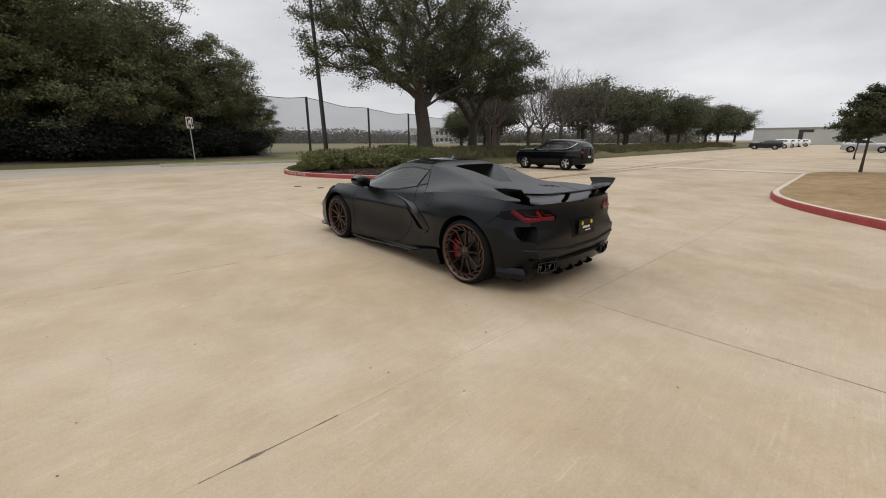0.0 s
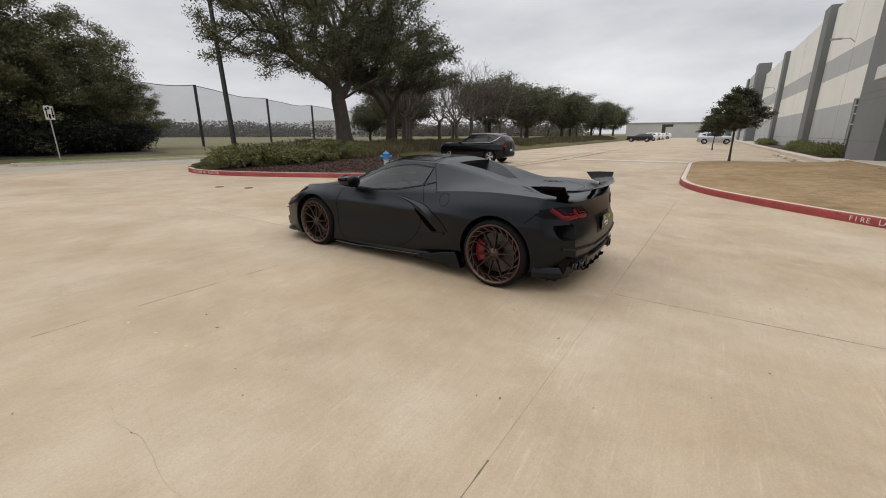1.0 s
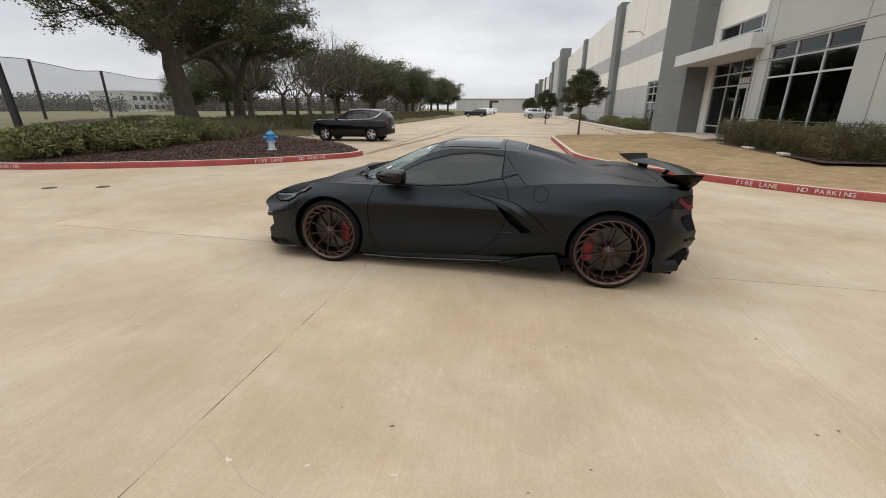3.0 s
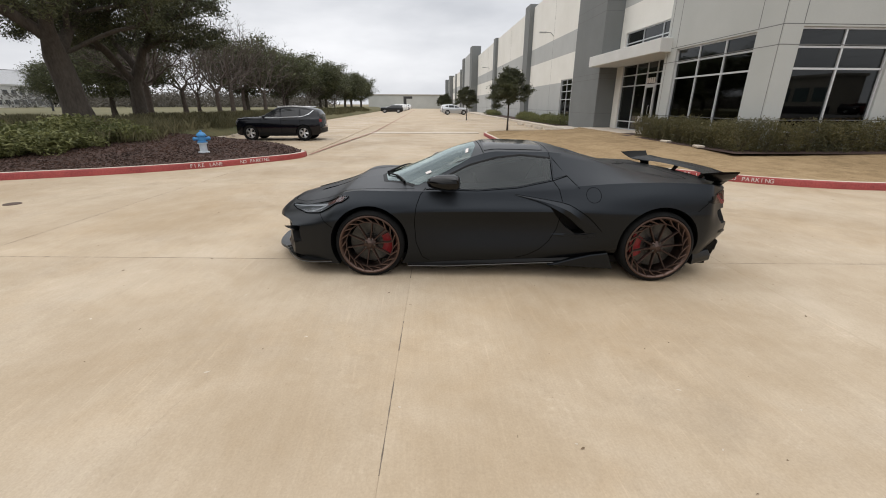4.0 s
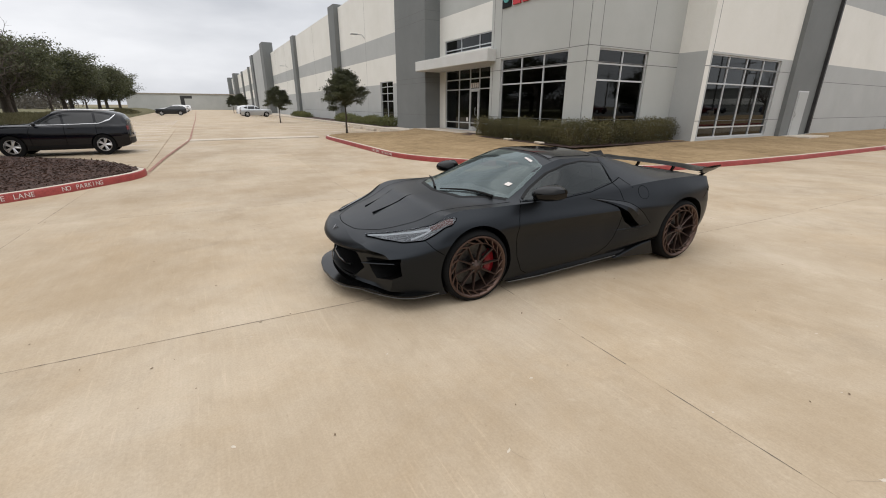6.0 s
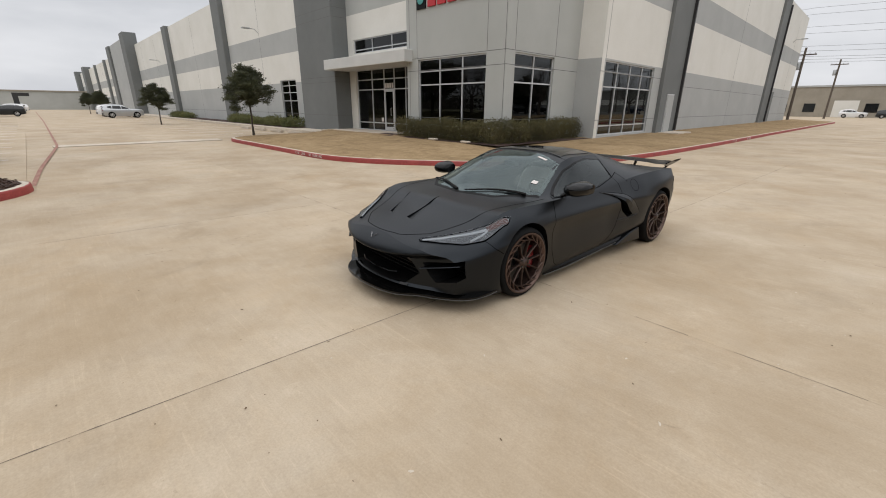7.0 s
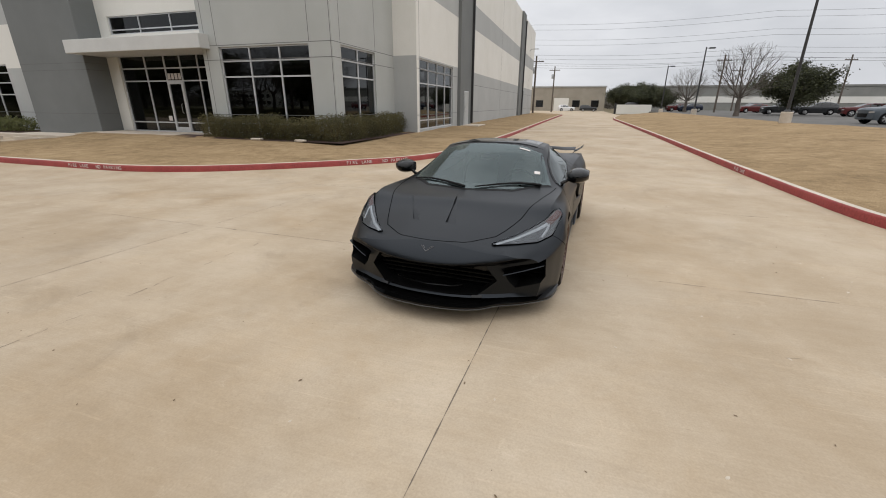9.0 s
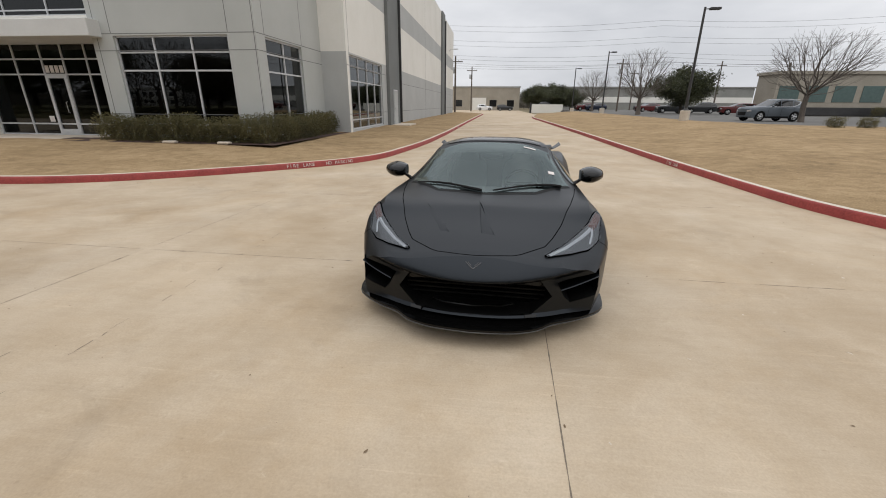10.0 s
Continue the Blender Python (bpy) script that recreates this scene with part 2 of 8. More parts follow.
DRY_GRASS = turf_mat("dormant_grass", (0.115, 0.080, 0.045), (0.285, 0.200, 0.110), (0.43, 0.318, 0.19))
GREEN_GRASS = ramp_mat("field_grass", (0.045, 0.058, 0.018), (0.175, 0.140, 0.065), 0.95, 0, 0.22, 9.0, 0.6, 0.4, 0.001)
GROUND = ramp_mat("open_ground", (0.13, 0.11, 0.06), (0.24, 0.19, 0.105), 0.95, 0, 0.07, 6.0, 0.5, 0.4, 0.001)
MULCH = ramp_mat("bark_mulch", (0.012, 0.007, 0.005), (0.105, 0.055, 0.040), 0.95, 0, 5, 38, 1.0, 0.6, low=0.36, high=0.66)
MULCH_CHIP = leaf_mat("mulch_chips", (0.012, 0.008, 0.006), (0.105, 0.056, 0.036), 0.95)
WALL_LIGHT = ramp_mat("light_grey_wall_paint", (0.374, 0.384, 0.366), (0.447, 0.458, 0.44), 0.8, 0, 0.4, 30, 0.06, 0.3)
WALL_CREAM = ramp_mat("off_white_wall_paint", (0.66, 0.645, 0.59), (0.76, 0.745, 0.70), 0.8, 0, 0.4, 30, 0.06, 0.3)
CANOPY_PAINT = ramp_mat("pale_canopy_paint", (0.52, 0.52, 0.50), (0.62, 0.62, 0.60), 0.7, 0, 0.8, 30, 0.06, 0.3)
WEATHERED = ramp_mat("weathered_grey_wall", (0.19, 0.19, 0.175), (0.27, 0.27, 0.25), 0.85, 0, 0.4, 30, 0.06, 0.3)
WALL_MID = ramp_mat("mid_grey_wall_paint", (0.36, 0.368, 0.362), (0.438, 0.447, 0.438), 0.8, 0, 0.4, 30, 0.06, 0.3)
WALL_DARK = ramp_mat("dark_grey_wall_paint", (0.130, 0.138, 0.136), (0.172, 0.180, 0.177), 0.75, 0, 0.5, 30, 0.06, 0.3)
REVEAL = ramp_mat("panel_joint", (0.10, 0.10, 0.10), (0.16, 0.16, 0.155), 0.9, 0, 4, 30, 0.1)
ALUMINIUM = ramp_mat("window_aluminium", (0.52, 0.53, 0.54), (0.62, 0.63, 0.64), 0.4, 0.35, 3, 60, 0.03)
# room surfaces in near black: the dimness indoors is put into the colour
INSIDE_SHADE = ramp_mat("dim_interior", (0.012, 0.013, 0.013), (0.03, 0.032, 0.03), 0.9, 0, 0.6, 5, 0)
PANE = glass_mat("dark_window_glass", (0.16, 0.18, 0.175), (0.88, 0.9, 0.9), 0.05)
TAN_WALL = ramp_mat("tan_stone_wall", (0.25, 0.225, 0.18), (0.36, 0.325, 0.27), 0.85, 0, 0.5, 9, 0.2, 0.4)
DARK_STEEL = ramp_mat("dark_painted_steel", (0.022, 0.022, 0.023), (0.045, 0.044, 0.043), 0.5, 0.2, 2, 40, 0.05)
TIMBER = ramp_mat("pole_timber", (0.07, 0.055, 0.045), (0.14, 0.115, 0.09), 0.9, 0, 2, 30, 0.4)
GALV = ramp_mat("galvanised_steel", (0.32, 0.33, 0.33), (0.48, 0.49, 0.49), 0.45, 0.6, 4, 60, 0.05)
BARK = ramp_mat("bark", (0.035, 0.028, 0.022), (0.10, 0.083, 0.066), 0.95, 0, 4, 22, 1.0, 0.5, stretch3=(1, 1, 0.3))
PALE_BARK = ramp_mat("pale_bark", (0.065, 0.053, 0.044), (0.14, 0.118, 0.098), 0.95, 0, 4, 22, 0.8, 0.5, stretch3=(1, 1, 0.3))
OAK_LEAF = leaf_mat("live_oak_leaves", (0.016, 0.022, 0.010), (0.150, 0.158, 0.072))
OAK_DARK = leaf_mat("dense_oak_leaves", (0.008, 0.012, 0.006), (0.105, 0.112, 0.048))
THICKET_LEAF = leaf_mat("thicket_leaves", (0.010, 0.014, 0.008), (0.200, 0.198, 0.085))
# near-black green: the shade at the thicket's foot is put into this leaf colour
UNDER_LEAF_SHADED = leaf_mat("shaded_undergrowth_leaves", (0.004, 0.007, 0.004), (0.022, 0.030, 0.017))
HEDGE_LEAF = leaf_mat("hedge_leaves", (0.022, 0.026, 0.009), (0.190, 0.162, 0.062))
SHRUB_LEAF = leaf_mat("shrub_leaves", (0.052, 0.068, 0.020), (0.235, 0.235, 0.085))
GRASS_BLADE = leaf_mat("ornamental_grass_blades", (0.070, 0.072, 0.032), (0.215, 0.190, 0.098))
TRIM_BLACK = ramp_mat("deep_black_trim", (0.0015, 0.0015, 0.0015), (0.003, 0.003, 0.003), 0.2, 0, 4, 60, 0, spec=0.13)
BLACK_PLASTIC = ramp_mat("black_plastic", (0.003, 0.003, 0.003), (0.007, 0.007, 0.007), 0.5, 0, 4, 80, 0.05, spec=0.16)
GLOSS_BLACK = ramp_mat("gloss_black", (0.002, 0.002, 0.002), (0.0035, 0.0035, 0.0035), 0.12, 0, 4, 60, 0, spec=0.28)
RUBBER = ramp_mat("tyre_rubber", (0.004, 0.004, 0.004), (0.009, 0.009, 0.009), 0.8, 0, 8, 60, 0.15, spec=0.14)
WING_BLACK = ramp_mat("wing_black", (0.002, 0.002, 0.002), (0.0035, 0.0035, 0.0035), 0.20, 0, 4, 60, 0, spec=0.10)
SATIN_BODY = ramp_mat("satin_graphite_paint", (0.0010, 0.0010, 0.0011), (0.0018, 0.0018, 0.0019), 0.33, 0.0, 1.2, 220, 0.015, 0.3, spec=0.37)
SATIN_BODY.node_tree.nodes["Principled BSDF"].inputs["Specular Tint"].default_value = (0.80, 0.89, 1.0, 1)
SPOKE_BRONZE = ramp_mat("dark_bronze_spoke", (0.045, 0.030, 0.026), (0.082, 0.056, 0.047), 0.34, 0.78, 5, 90, 0.04)
BRONZE = ramp_mat("brushed_bronze_rim", (0.075, 0.048, 0.039), (0.120, 0.079, 0.064), 0.36, 0.78, 5, 90, 0.04)
RED_PAINT = ramp_mat("red_caliper_paint", (0.17, 0.006, 0.010), (0.23, 0.010, 0.014), 0.35, 0, 4, 40, 0.02)
DISC = ramp_mat("brake_disc_steel", (0.035, 0.035, 0.034), (0.12, 0.118, 0.115), 0.35, 0.9, 6, 90, 0.1)
HYDRANT_BLUE = ramp_mat("blue_hydrant_paint", (0.03, 0.16, 0.36), (0.06, 0.26, 0.52), 0.5, 0, 8, 50, 0.1)
SILVER = ramp_mat("silver_metal", (0.55, 0.55, 0.56), (0.68, 0.68, 0.69), 0.3, 0.9, 4, 60, 0.02)

# ---- mesh helpers ----


class Shape:
    """Vertices and faces of one mesh, gathered piece by piece."""

    def __init__(self):
        self.v, self.f, self.m = [], [], []

    def add(self, verts, faces, mi=0):
        o = len(self.v)
        self.v.extend(tuple(p) for p in verts)
        self.f.extend(tuple(i + o for i in f) for f in faces)
        self.m.extend([mi] * len(faces))
        return self

    def box(self, x0, y0, z0, x1, y1, z1, mi=0):
        return self.add([(x0, y0, z0), (x1, y0, z0), (x1, y1, z0), (x0, y1, z0), (x0, y0, z1), (x1, y0, z1), (x1, y1, z1), (x0, y1, z1)],
                        [(3, 2, 1, 0), (4, 5, 6, 7), (0, 1, 5, 4), (1, 2, 6, 5), (2, 3, 7, 6), (3, 0, 4, 7)], mi)

    def grid(self, rows, closed=False, mi=0):
        n = len(rows[0])
        faces = []
        for i in range(len(rows) - 1):
            for j in range(n if closed else n - 1):
                k = (j + 1) % n
                faces.append((i * n + j, i * n + k, (i + 1) * n + k, (i + 1) * n + j))
        return self.add([p for r in rows for p in r], faces, mi)

    def tube(self, pts, radii, sides=8, cap=True, mi=0):
        pts = [Vector(p) for p in pts]
        if not hasattr(radii, "__len__"):
            radii = [radii] * len(pts)
        rows, side = [], None
        for i, p in enumerate(pts):
            d = (pts[min(i + 1, len(pts) - 1)] - pts[max(i - 1, 0)]).normalized()
            if side is None:
                side = d.cross(Vector((0, 0, 1)) if abs(d.z) < 0.9 else Vector((1, 0, 0))).normalized()
            side = (side - d * side.dot(d)).normalized()
            up = d.cross(side)
            rows.append([p + radii[i] * (math.cos(a) * side + math.sin(a) * up) for a in (2 * math.pi * k / sides for k in range(sides))])
        o = len(self.v)
        self.grid(rows, True, mi)
        if cap:
            self.f.extend([tuple(o + k for k in range(sides)), tuple(o + (len(rows) - 1) * sides + k for k in reversed(range(sides)))])
            self.m.extend([mi, mi])
        return self

    def lathe(self, profile, sides=24, axis="z", centre=(0, 0, 0), mi=0):
        rows = []
        for r, h in profile:
            ring = []
            for k in range(sides):
                a = 2 * math.pi * k / sides
                c, s = r * math.cos(a), r * math.sin(a)
                p = {"z": (c, s, h), "x": (h, c, s), "y": (s, h, c)}[axis]
                ring.append((p[0] + centre[0], p[1] + centre[1], p[2] + centre[2]))
            rows.append(ring)
        return self.grid(rows, True, mi)

    def mesh(self, name, mats, smooth=False, angle=40):
        me = bpy.data.meshes.new(name)
        me.from_pydata(self.v, [], self.f)
        for m in mats if isinstance(mats, (list, tuple)) else [mats]:
            me.materials.append(m)
        if any(self.m):
            me.polygons.foreach_set("material_index", self.m)
        bm = bmesh.new()
        bm.from_mesh(me)
        bmesh.ops.remove_doubles(bm, verts=bm.verts, dist=1e-5)
        bmesh.ops.recalc_face_normals(bm, faces=bm.faces)
        bm.to_mesh(me)
        bm.free()
        if smooth:
            me.shade_smooth()
            me.set_sharp_from_angle(angle=radians(angle))
        return me


def part(name, shape, material, parent=None, label="", smooth=False, angle=40, bevel=0.0, m=None, facing=None):
    """One mesh object, under a thing or a part where one is given."""
    me = shape.mesh(name, material, smooth, angle) if isinstance(shape, Shape) else shape
    if facing is not None:
        away = Vector(facing)
        if sum((p.normal.dot(away) * p.area for p in me.polygons), 0.0) < 0:
            me.flip_normals()
    ob = new(name, me)
    if parent:
        ob.parent = parent
    if m is not None:
        ob.matrix_basis = m
    if label:
        ob["label"] = label
    if bevel:
        b = ob.modifiers.new("bevel", "BEVEL")
        b.width, b.segments, b.limit_method, b.angle_limit = bevel, 2, "ANGLE", radians(35)
    return ob


def thing(name, label, category, m=None, group="", kind=""):
    """An empty base that carries the parts of one thing."""
    ob = new(name)
    ob.empty_display_size = 0.2
    if m is not None:
        ob.matrix_basis = m
    return tagged(ob, label, category, group, kind)


def path_points(corners, radius, step=6):
    """A polyline with its inner corners rounded."""
    out = [Vector(corners[0])]
    for a, b, c in zip(corners, corners[1:], corners[2:]):
        a, b, c = Vector(a), Vector(b), Vector(c)
        r = min(radius, (a - b).length * 0.49, (c - b).length * 0.49)
        p, q = b + (a - b).normalized() * r, b + (c - b).normalized() * r
        for k in range(step + 1):
            t = k / step
            out.append(p * (1 - t) ** 2 + b * 2 * t * (1 - t) + q * t * t)
    out.append(Vector(corners[-1]))
    return out


def resample(pts, gap):
    """The same polyline in even steps."""
    pts = [Vector(p) for p in pts]
    out, left = [pts[0].copy()], gap
    for a, b in zip(pts, pts[1:]):
        length = (b - a).length
        at = left
        while at < length:
            out.append(a + (b - a) * (at / length))
            at += gap
        left = at - length
    out.append(pts[-1].copy())
    return out


def side_of(pts, i):
    d = (pts[min(i + 1, len(pts) - 1)] - pts[max(i - 1, 0)])
    d.z = 0
    d.normalize()
    return Vector((d.y, -d.x, 0))


# ---- ground ----
g = Shape()
NEAR = [-2600, -900, -400, -200, -120, -80, -60, -40, -25, -12, 0, 12, 25, 40, 60, 80, 120, 200, 400, 900, 2600]
g.grid([[(x, y, -0.14) for x in NEAR] for y in NEAR])
tagged(part("ground", g, GROUND), "dry winter grassland stretching to the horizon", "ground", kind="structure")

# the drive: a bed with joint filler, concrete slabs on it nearby and one sheet farther off
drive = thing("pavement", "tan concrete drive cast in slabs with dark sawn joints", "pavement", kind="structure")
bed = Shape().box(-14, -30, -0.22, 44, 36, -0.115)
part("joint_bed", bed, JOINT, drive)
EDGES_X = [-13.2, -8.8, -4.42, 0.0, 4.42, 8.8, 13.15, 17.5, 21.85, 26.2, 30.55, 34.9, 39.2]
EDGES_Y = [-27.3, -23.9, -20.5, -17.1, -13.7, -10.3, -6.85, -3.40, 0.0, 3.38, 8.10, 11.5, 14.85, 18.3, 21.7]
rot = pose(3.62, 1.79, 0, 0, 0, -2.1)


def ground_dip(x, y):
    """The drive falls gently from the street side towards the building."""
    near = math.exp(-((x - 6) ** 2 + (y - 3.5) ** 2) / 420.0)
    return near * 0.085 * math.tanh((0.014 * (y - 4.7) - 0.006 * (x - 3)) / 0.085)


def dipped_slab(xa, ya, w, h, lip=0.0006):
    """A slab near the junction that follows the fall of the drive."""
    s, n = Shape(), 6
    rows = []
    for j in range(-1, n + 2):
        row = []
        for i in range(-1, n + 2):
            u, v = min(max(i, 0), n) / n, min(max(j, 0), n) / n
            edge = i in (-1, n + 1) or j in (-1, n + 1)
            px, py = (u * w, v * h) if edge else (lip + u * (w - 2 * lip), lip + v * (h - 2 * lip))
            q = rot @ Vector((xa + px, ya + py, 0))
            row.append((px, py, ground_dip(q.x, q.y) - (0.0015 if edge else 0)))
        rows.append(row)
    s.grid(rows)
    return s.mesh("slab", CONCRETE)


def slab_mesh(w, h, lip=0.0016):
    s = Shape()
    r0 = [(0, 0), (w, 0), (w, h), (0, h)]
    r1 = [(lip, lip), (w - lip, lip), (w - lip, h - lip), (lip, h - lip)]
    s.add([(*p, -0.08) for p in r0] + [(*p, -0.005) for p in r0] + [(*p, 0.0) for p in r1],
          [(4, 5, 1, 0), (5, 6, 2, 1), (6, 7, 3, 2), (7, 4, 0, 3), (8, 9, 5, 4), (9, 10, 6, 5), (10, 11, 7, 6), (11, 8, 4, 7), (8, 11, 10, 9)])
    return s.mesh("slab", CONCRETE)


made_slabs = {}
for xa, xb in zip(EDGES_X, EDGES_X[1:]):
    for ya, yb in zip(EDGES_Y, EDGES_Y[1:]):
        size = (round(xb - xa - 0.0004, 4), round(yb - ya - 0.0004, 4))
        if size not in made_slabs:
            made_slabs[size] = slab_mesh(*size)
        middle = rot @ Vector(((xa + xb) / 2, (ya + yb) / 2, 0))
        near = (middle - Vector((6, 3.5, 0))).length < 34
        part("slab", dipped_slab(xa + 0.0002, ya + 0.0002, *size) if near else made_slabs[size], None, drive, m=rot @ pose(xa + 0.0002, ya + 0.0002, 0))
far = Shape()
far.box(36, -6.3, -0.10, 200, 15.2, -0.004)
far.box(-3, -140, -0.10, 7.4, -25.5, -0.004)
far.box(7.4, -140, -0.10, 90, -66, -0.004)
far.box(14.2, 8.9, -0.10, 44, 15.2, 0.003)
part("far_drive", far, CONCRETE_FAR, drive)
street = Shape().box(-80, 18.6, -0.10, 90, 31.5, 0.005)
tagged(part("road", street, STREET), "grey-tan concrete street with a worn surface", "road", kind="structure")

# ---- kerbs and lawns ----


def kerb(path, label, red=True, height=0.15, depth=0.16, base=-0.02):
    """A kerb with a rounded nose along a path; its outer face lies on the path."""
    pts = resample(path, 0.35)
    top, face = Shape(), Shape()
    rows, frows = [], []
    for i, p in enumerate(pts):
        s = side_of(pts, i)
        wob = 0.004 * noise.noise(p * 0.9)
        def at(d, z):
            return p + s * d + Vector((0, 0, z + wob + ground_dip(p.x, p.y)))
        rows.append([at(-0.012, base), at(0.0, height - 0.03), at(0.012, height - 0.008), at(0.035, height), at(depth, height), at(depth, base)])
        frows.append([at(-0.016, base + 0.01), at(-0.004, height - 0.032), at(0.010, height - 0.005), at(0.026 + 0.012 * noise.noise(p * 2.3), height + 0.002)])
    top.grid(rows)
    body = part("kerb", top, KERB, smooth=True)
    tagged(body, label, "kerb", kind="structure")
    if red:
        face.grid(frows)
        part("red_paint", face, KERB_RED, body, "faded red fire lane paint", smooth=True)
    return body


def lawn(name, outer, inner, z0, z1, label, material, rows=26, gap=0.4, power=1.0):
    """A sheet between the back of a kerb and a line farther in."""
    a = resample(outer, gap)
    b = [Vector(p) for p in inner]
    lengths = [0]
    for p, q in zip(b, b[1:]):
        lengths.append(lengths[-1] + (q - p).length)
    ua = [0]
    for p, q in zip(a, a[1:]):
        ua.append(ua[-1] + (q - p).length)
    grid = []
    for k in range(rows + 1):
        t = (k / rows) ** 1.3
        line = []
        for i, p in enumerate(a):
            want = ua[i] / ua[-1] * lengths[-1]
            s = max(j for j in range(len(b)) if lengths[j] <= want + 1e-6)
            s = min(s, len(b) - 2)
            q = b[s].lerp(b[s + 1], (want - lengths[s]) / (lengths[s + 1] - lengths[s]))
            o = p + side_of(a, i) * 0.15
            pt = o.lerp(q, t)
            bumpy = (0.026 * noise.noise(Vector((pt.x * 0.8, pt.y * 0.8, 3))) + 0.012 * noise.noise(Vector((pt.x * 2.6, pt.y * 2.6, 7)))) * min(1, 6 * t)
            line.append((pt.x, pt.y, z0 + (z1 - z0) * t ** power + bumpy + ground_dip(o.x, o.y) * (1 - t)))
        grid.append(line)
    s = Shape()
    s.grid(grid)
    return tagged(part(name, s, material, smooth=True, angle=180), label, "grass", kind="structure")


LAWN_PATH = path_points([(25.5, -4.2, 0), (25.5, 1.62, 0), (13.2, 1.66, 0), (10.0, -0.75, 0), (7.75, -3.1, 0), (7.05, -8.5, 0), (6.75, -16, 0), (5.9, -66, 0), (9, -70, 0)], 2.6)
LAWN_PATH.reverse()
kerb(LAWN_PATH, "concrete kerb painted red along the fire lane beside the lawn")
lawn("lawn", LAWN_PATH, [(10.9, -69, 0), (10.9, -66, 0), (11.0, -40, 0), (11.1, -14, 0), (11.4, -10.6, 0), (12.2, -8, 0), (12.6, -5.4, 0), (19.0, -4.6, 0), (25.4, -4.5, 0)],
     0.145, 0.30, "dormant straw-coloured lawn sloping up to the building", DRY_GRASS)
VERGE_PATH = path_points([(-3.0, -66, 0), (-0.5, -46, 0), (-0.85, -14, 0), (-0.90, 4.5, 0), (-7, 8.2, 0), (-30, 9.2, 0)], 5.0, 10)
VERGE_PATH.reverse()
kerb(VERGE_PATH, "concrete kerb with weathered red paint edging the dry verge")
lawn("verge", VERGE_PATH, [(-30, -14.5, 0), (-17, -15.3, 0), (-12, -16.5, 0), (-9.6, -22, 0), (-9.4, -50, 0), (-9.4, -66, 0)], 0.145, 0.62, "wide dormant grass verge rising to the parking lot", DRY_GRASS, gap=0.5, power=1.0)
lot = Shape().box(-90, -110, -0.1, -9.2, -22.2, 0.50).box(-90, -22.2, -0.1, -12.2, -16.4, 0.50).box(-90, -16.4, -0.1, -17.2, -15.2, 0.50)
tagged(part("road", lot, ASPHALT), "worn grey parking lot behind the verge", "parking lot", kind="structure")

ISLAND_PATH = path_points([(24, 27, 0), (12.6, 22.6, 0), (9.4, 20.2, 0), (8.0, 17.9, 0), (8.05, 15.4, 0), (9.35, 12.1, 0), (10.6, 10.35, 0), (12.6, 8.85, 0), (13.6, 8.75, 0), (14.1, 9.6, 0), (15.2, 15.4, 0)], 1.6)
ISLAND_PATH = [Vector(p) for p in reversed(ISLAND_PATH)]
kerb(ISLAND_PATH, "concrete kerb painted red round the planted island")


def island_height(x, y):
    """The mound: low at the kerb, rising to the berm with the big oak."""
    rise = min(1, max(0, ((x - 9.0) * 0.62 + (y - 12.6) * 0.25) / 7.0))
    return 0.13 + 0.85 * rise * rise * (3 - 2 * rise)


s = Shape()
rim = resample(ISLAND_PATH, 0.4)
centre = Vector((14.4, 15.5, 0))
rows = []
for k in range(15):
    t = k / 14
    row = []
    for i, p in enumerate(rim):
        o = p + side_of(rim, i) * 0.14
        q = o.lerp(centre + (o - centre) * 0.12, t)
        row.append((q.x, q.y, max(0.13, island_height(q.x, q.y)) * min(1, 0.6 + t * 6) + 0.05 * t * (1 - t) + 0.02 * noise.noise(q * 1.5) + ground_dip(o.x, o.y) * (1 - t)))
    rows.append(row)
s.grid(rows)
tagged(part("planting_bed", s, MULCH, smooth=True, angle=180), "dark reddish bark mulch bed on the kerbed island", "mulch", kind="structure")
# the berm behind the parking bays
s = Shape()
xs = [13.2 + 2.2 * i for i in range(52)]
s.grid([[(x + d * 0.2, 15.2 + d, -0.02 + z + 0.05 * noise.noise(Vector((x * 0.3, d, 0)))) for x in xs] for d, z in ((0, 0.0), (0.05, 0.16), (0.8, 0.45), (2.2, 0.8), (4.5, 0.95), (8, 0.75), (13, 0.35), (18, 0.05))])
tagged(part("berm", s, GREEN_GRASS, smooth=True, angle=180), "low grass berm beside the parking bays", "grass", kind="structure")
# fields past the street
s = Shape()
xs = [-80 + 6 * i for i in range(60)]
ys = [31.4, 32.5, 35, 40, 46, 54, 64, 80, 110, 160]
s.grid([[(x, y, -0.02 + (0.16 if y > 31.4 else 0) + 0.35 * min(1, max(0, (y - 32) / 10)) + 0.12 * noise.noise(Vector((x * 0.06, y * 0.06, 1)))) for x in xs] for y in ys])
tagged(part("field", s, GREEN_GRASS, smooth=True, angle=180), "open winter field of brown and green grass", "grass", kind="structure")
# leaf litter strip; its dark brown also holds the shadow below the thicket
s = Shape()
s.grid([[(x, y + 0.5 * noise.noise(Vector((x * 0.25, y, 5))) * (y < 36), 0.15 + 0.35 * min(1, max(0, (y - 32) / 10)) + 0.12 * noise.noise(Vector((x * 0.06, y * 0.06, 1)))) for x in [-60 + 1.5 * i for i in range(51)]] for y in (33.2, 34.2, 36, 40, 46, 54)])
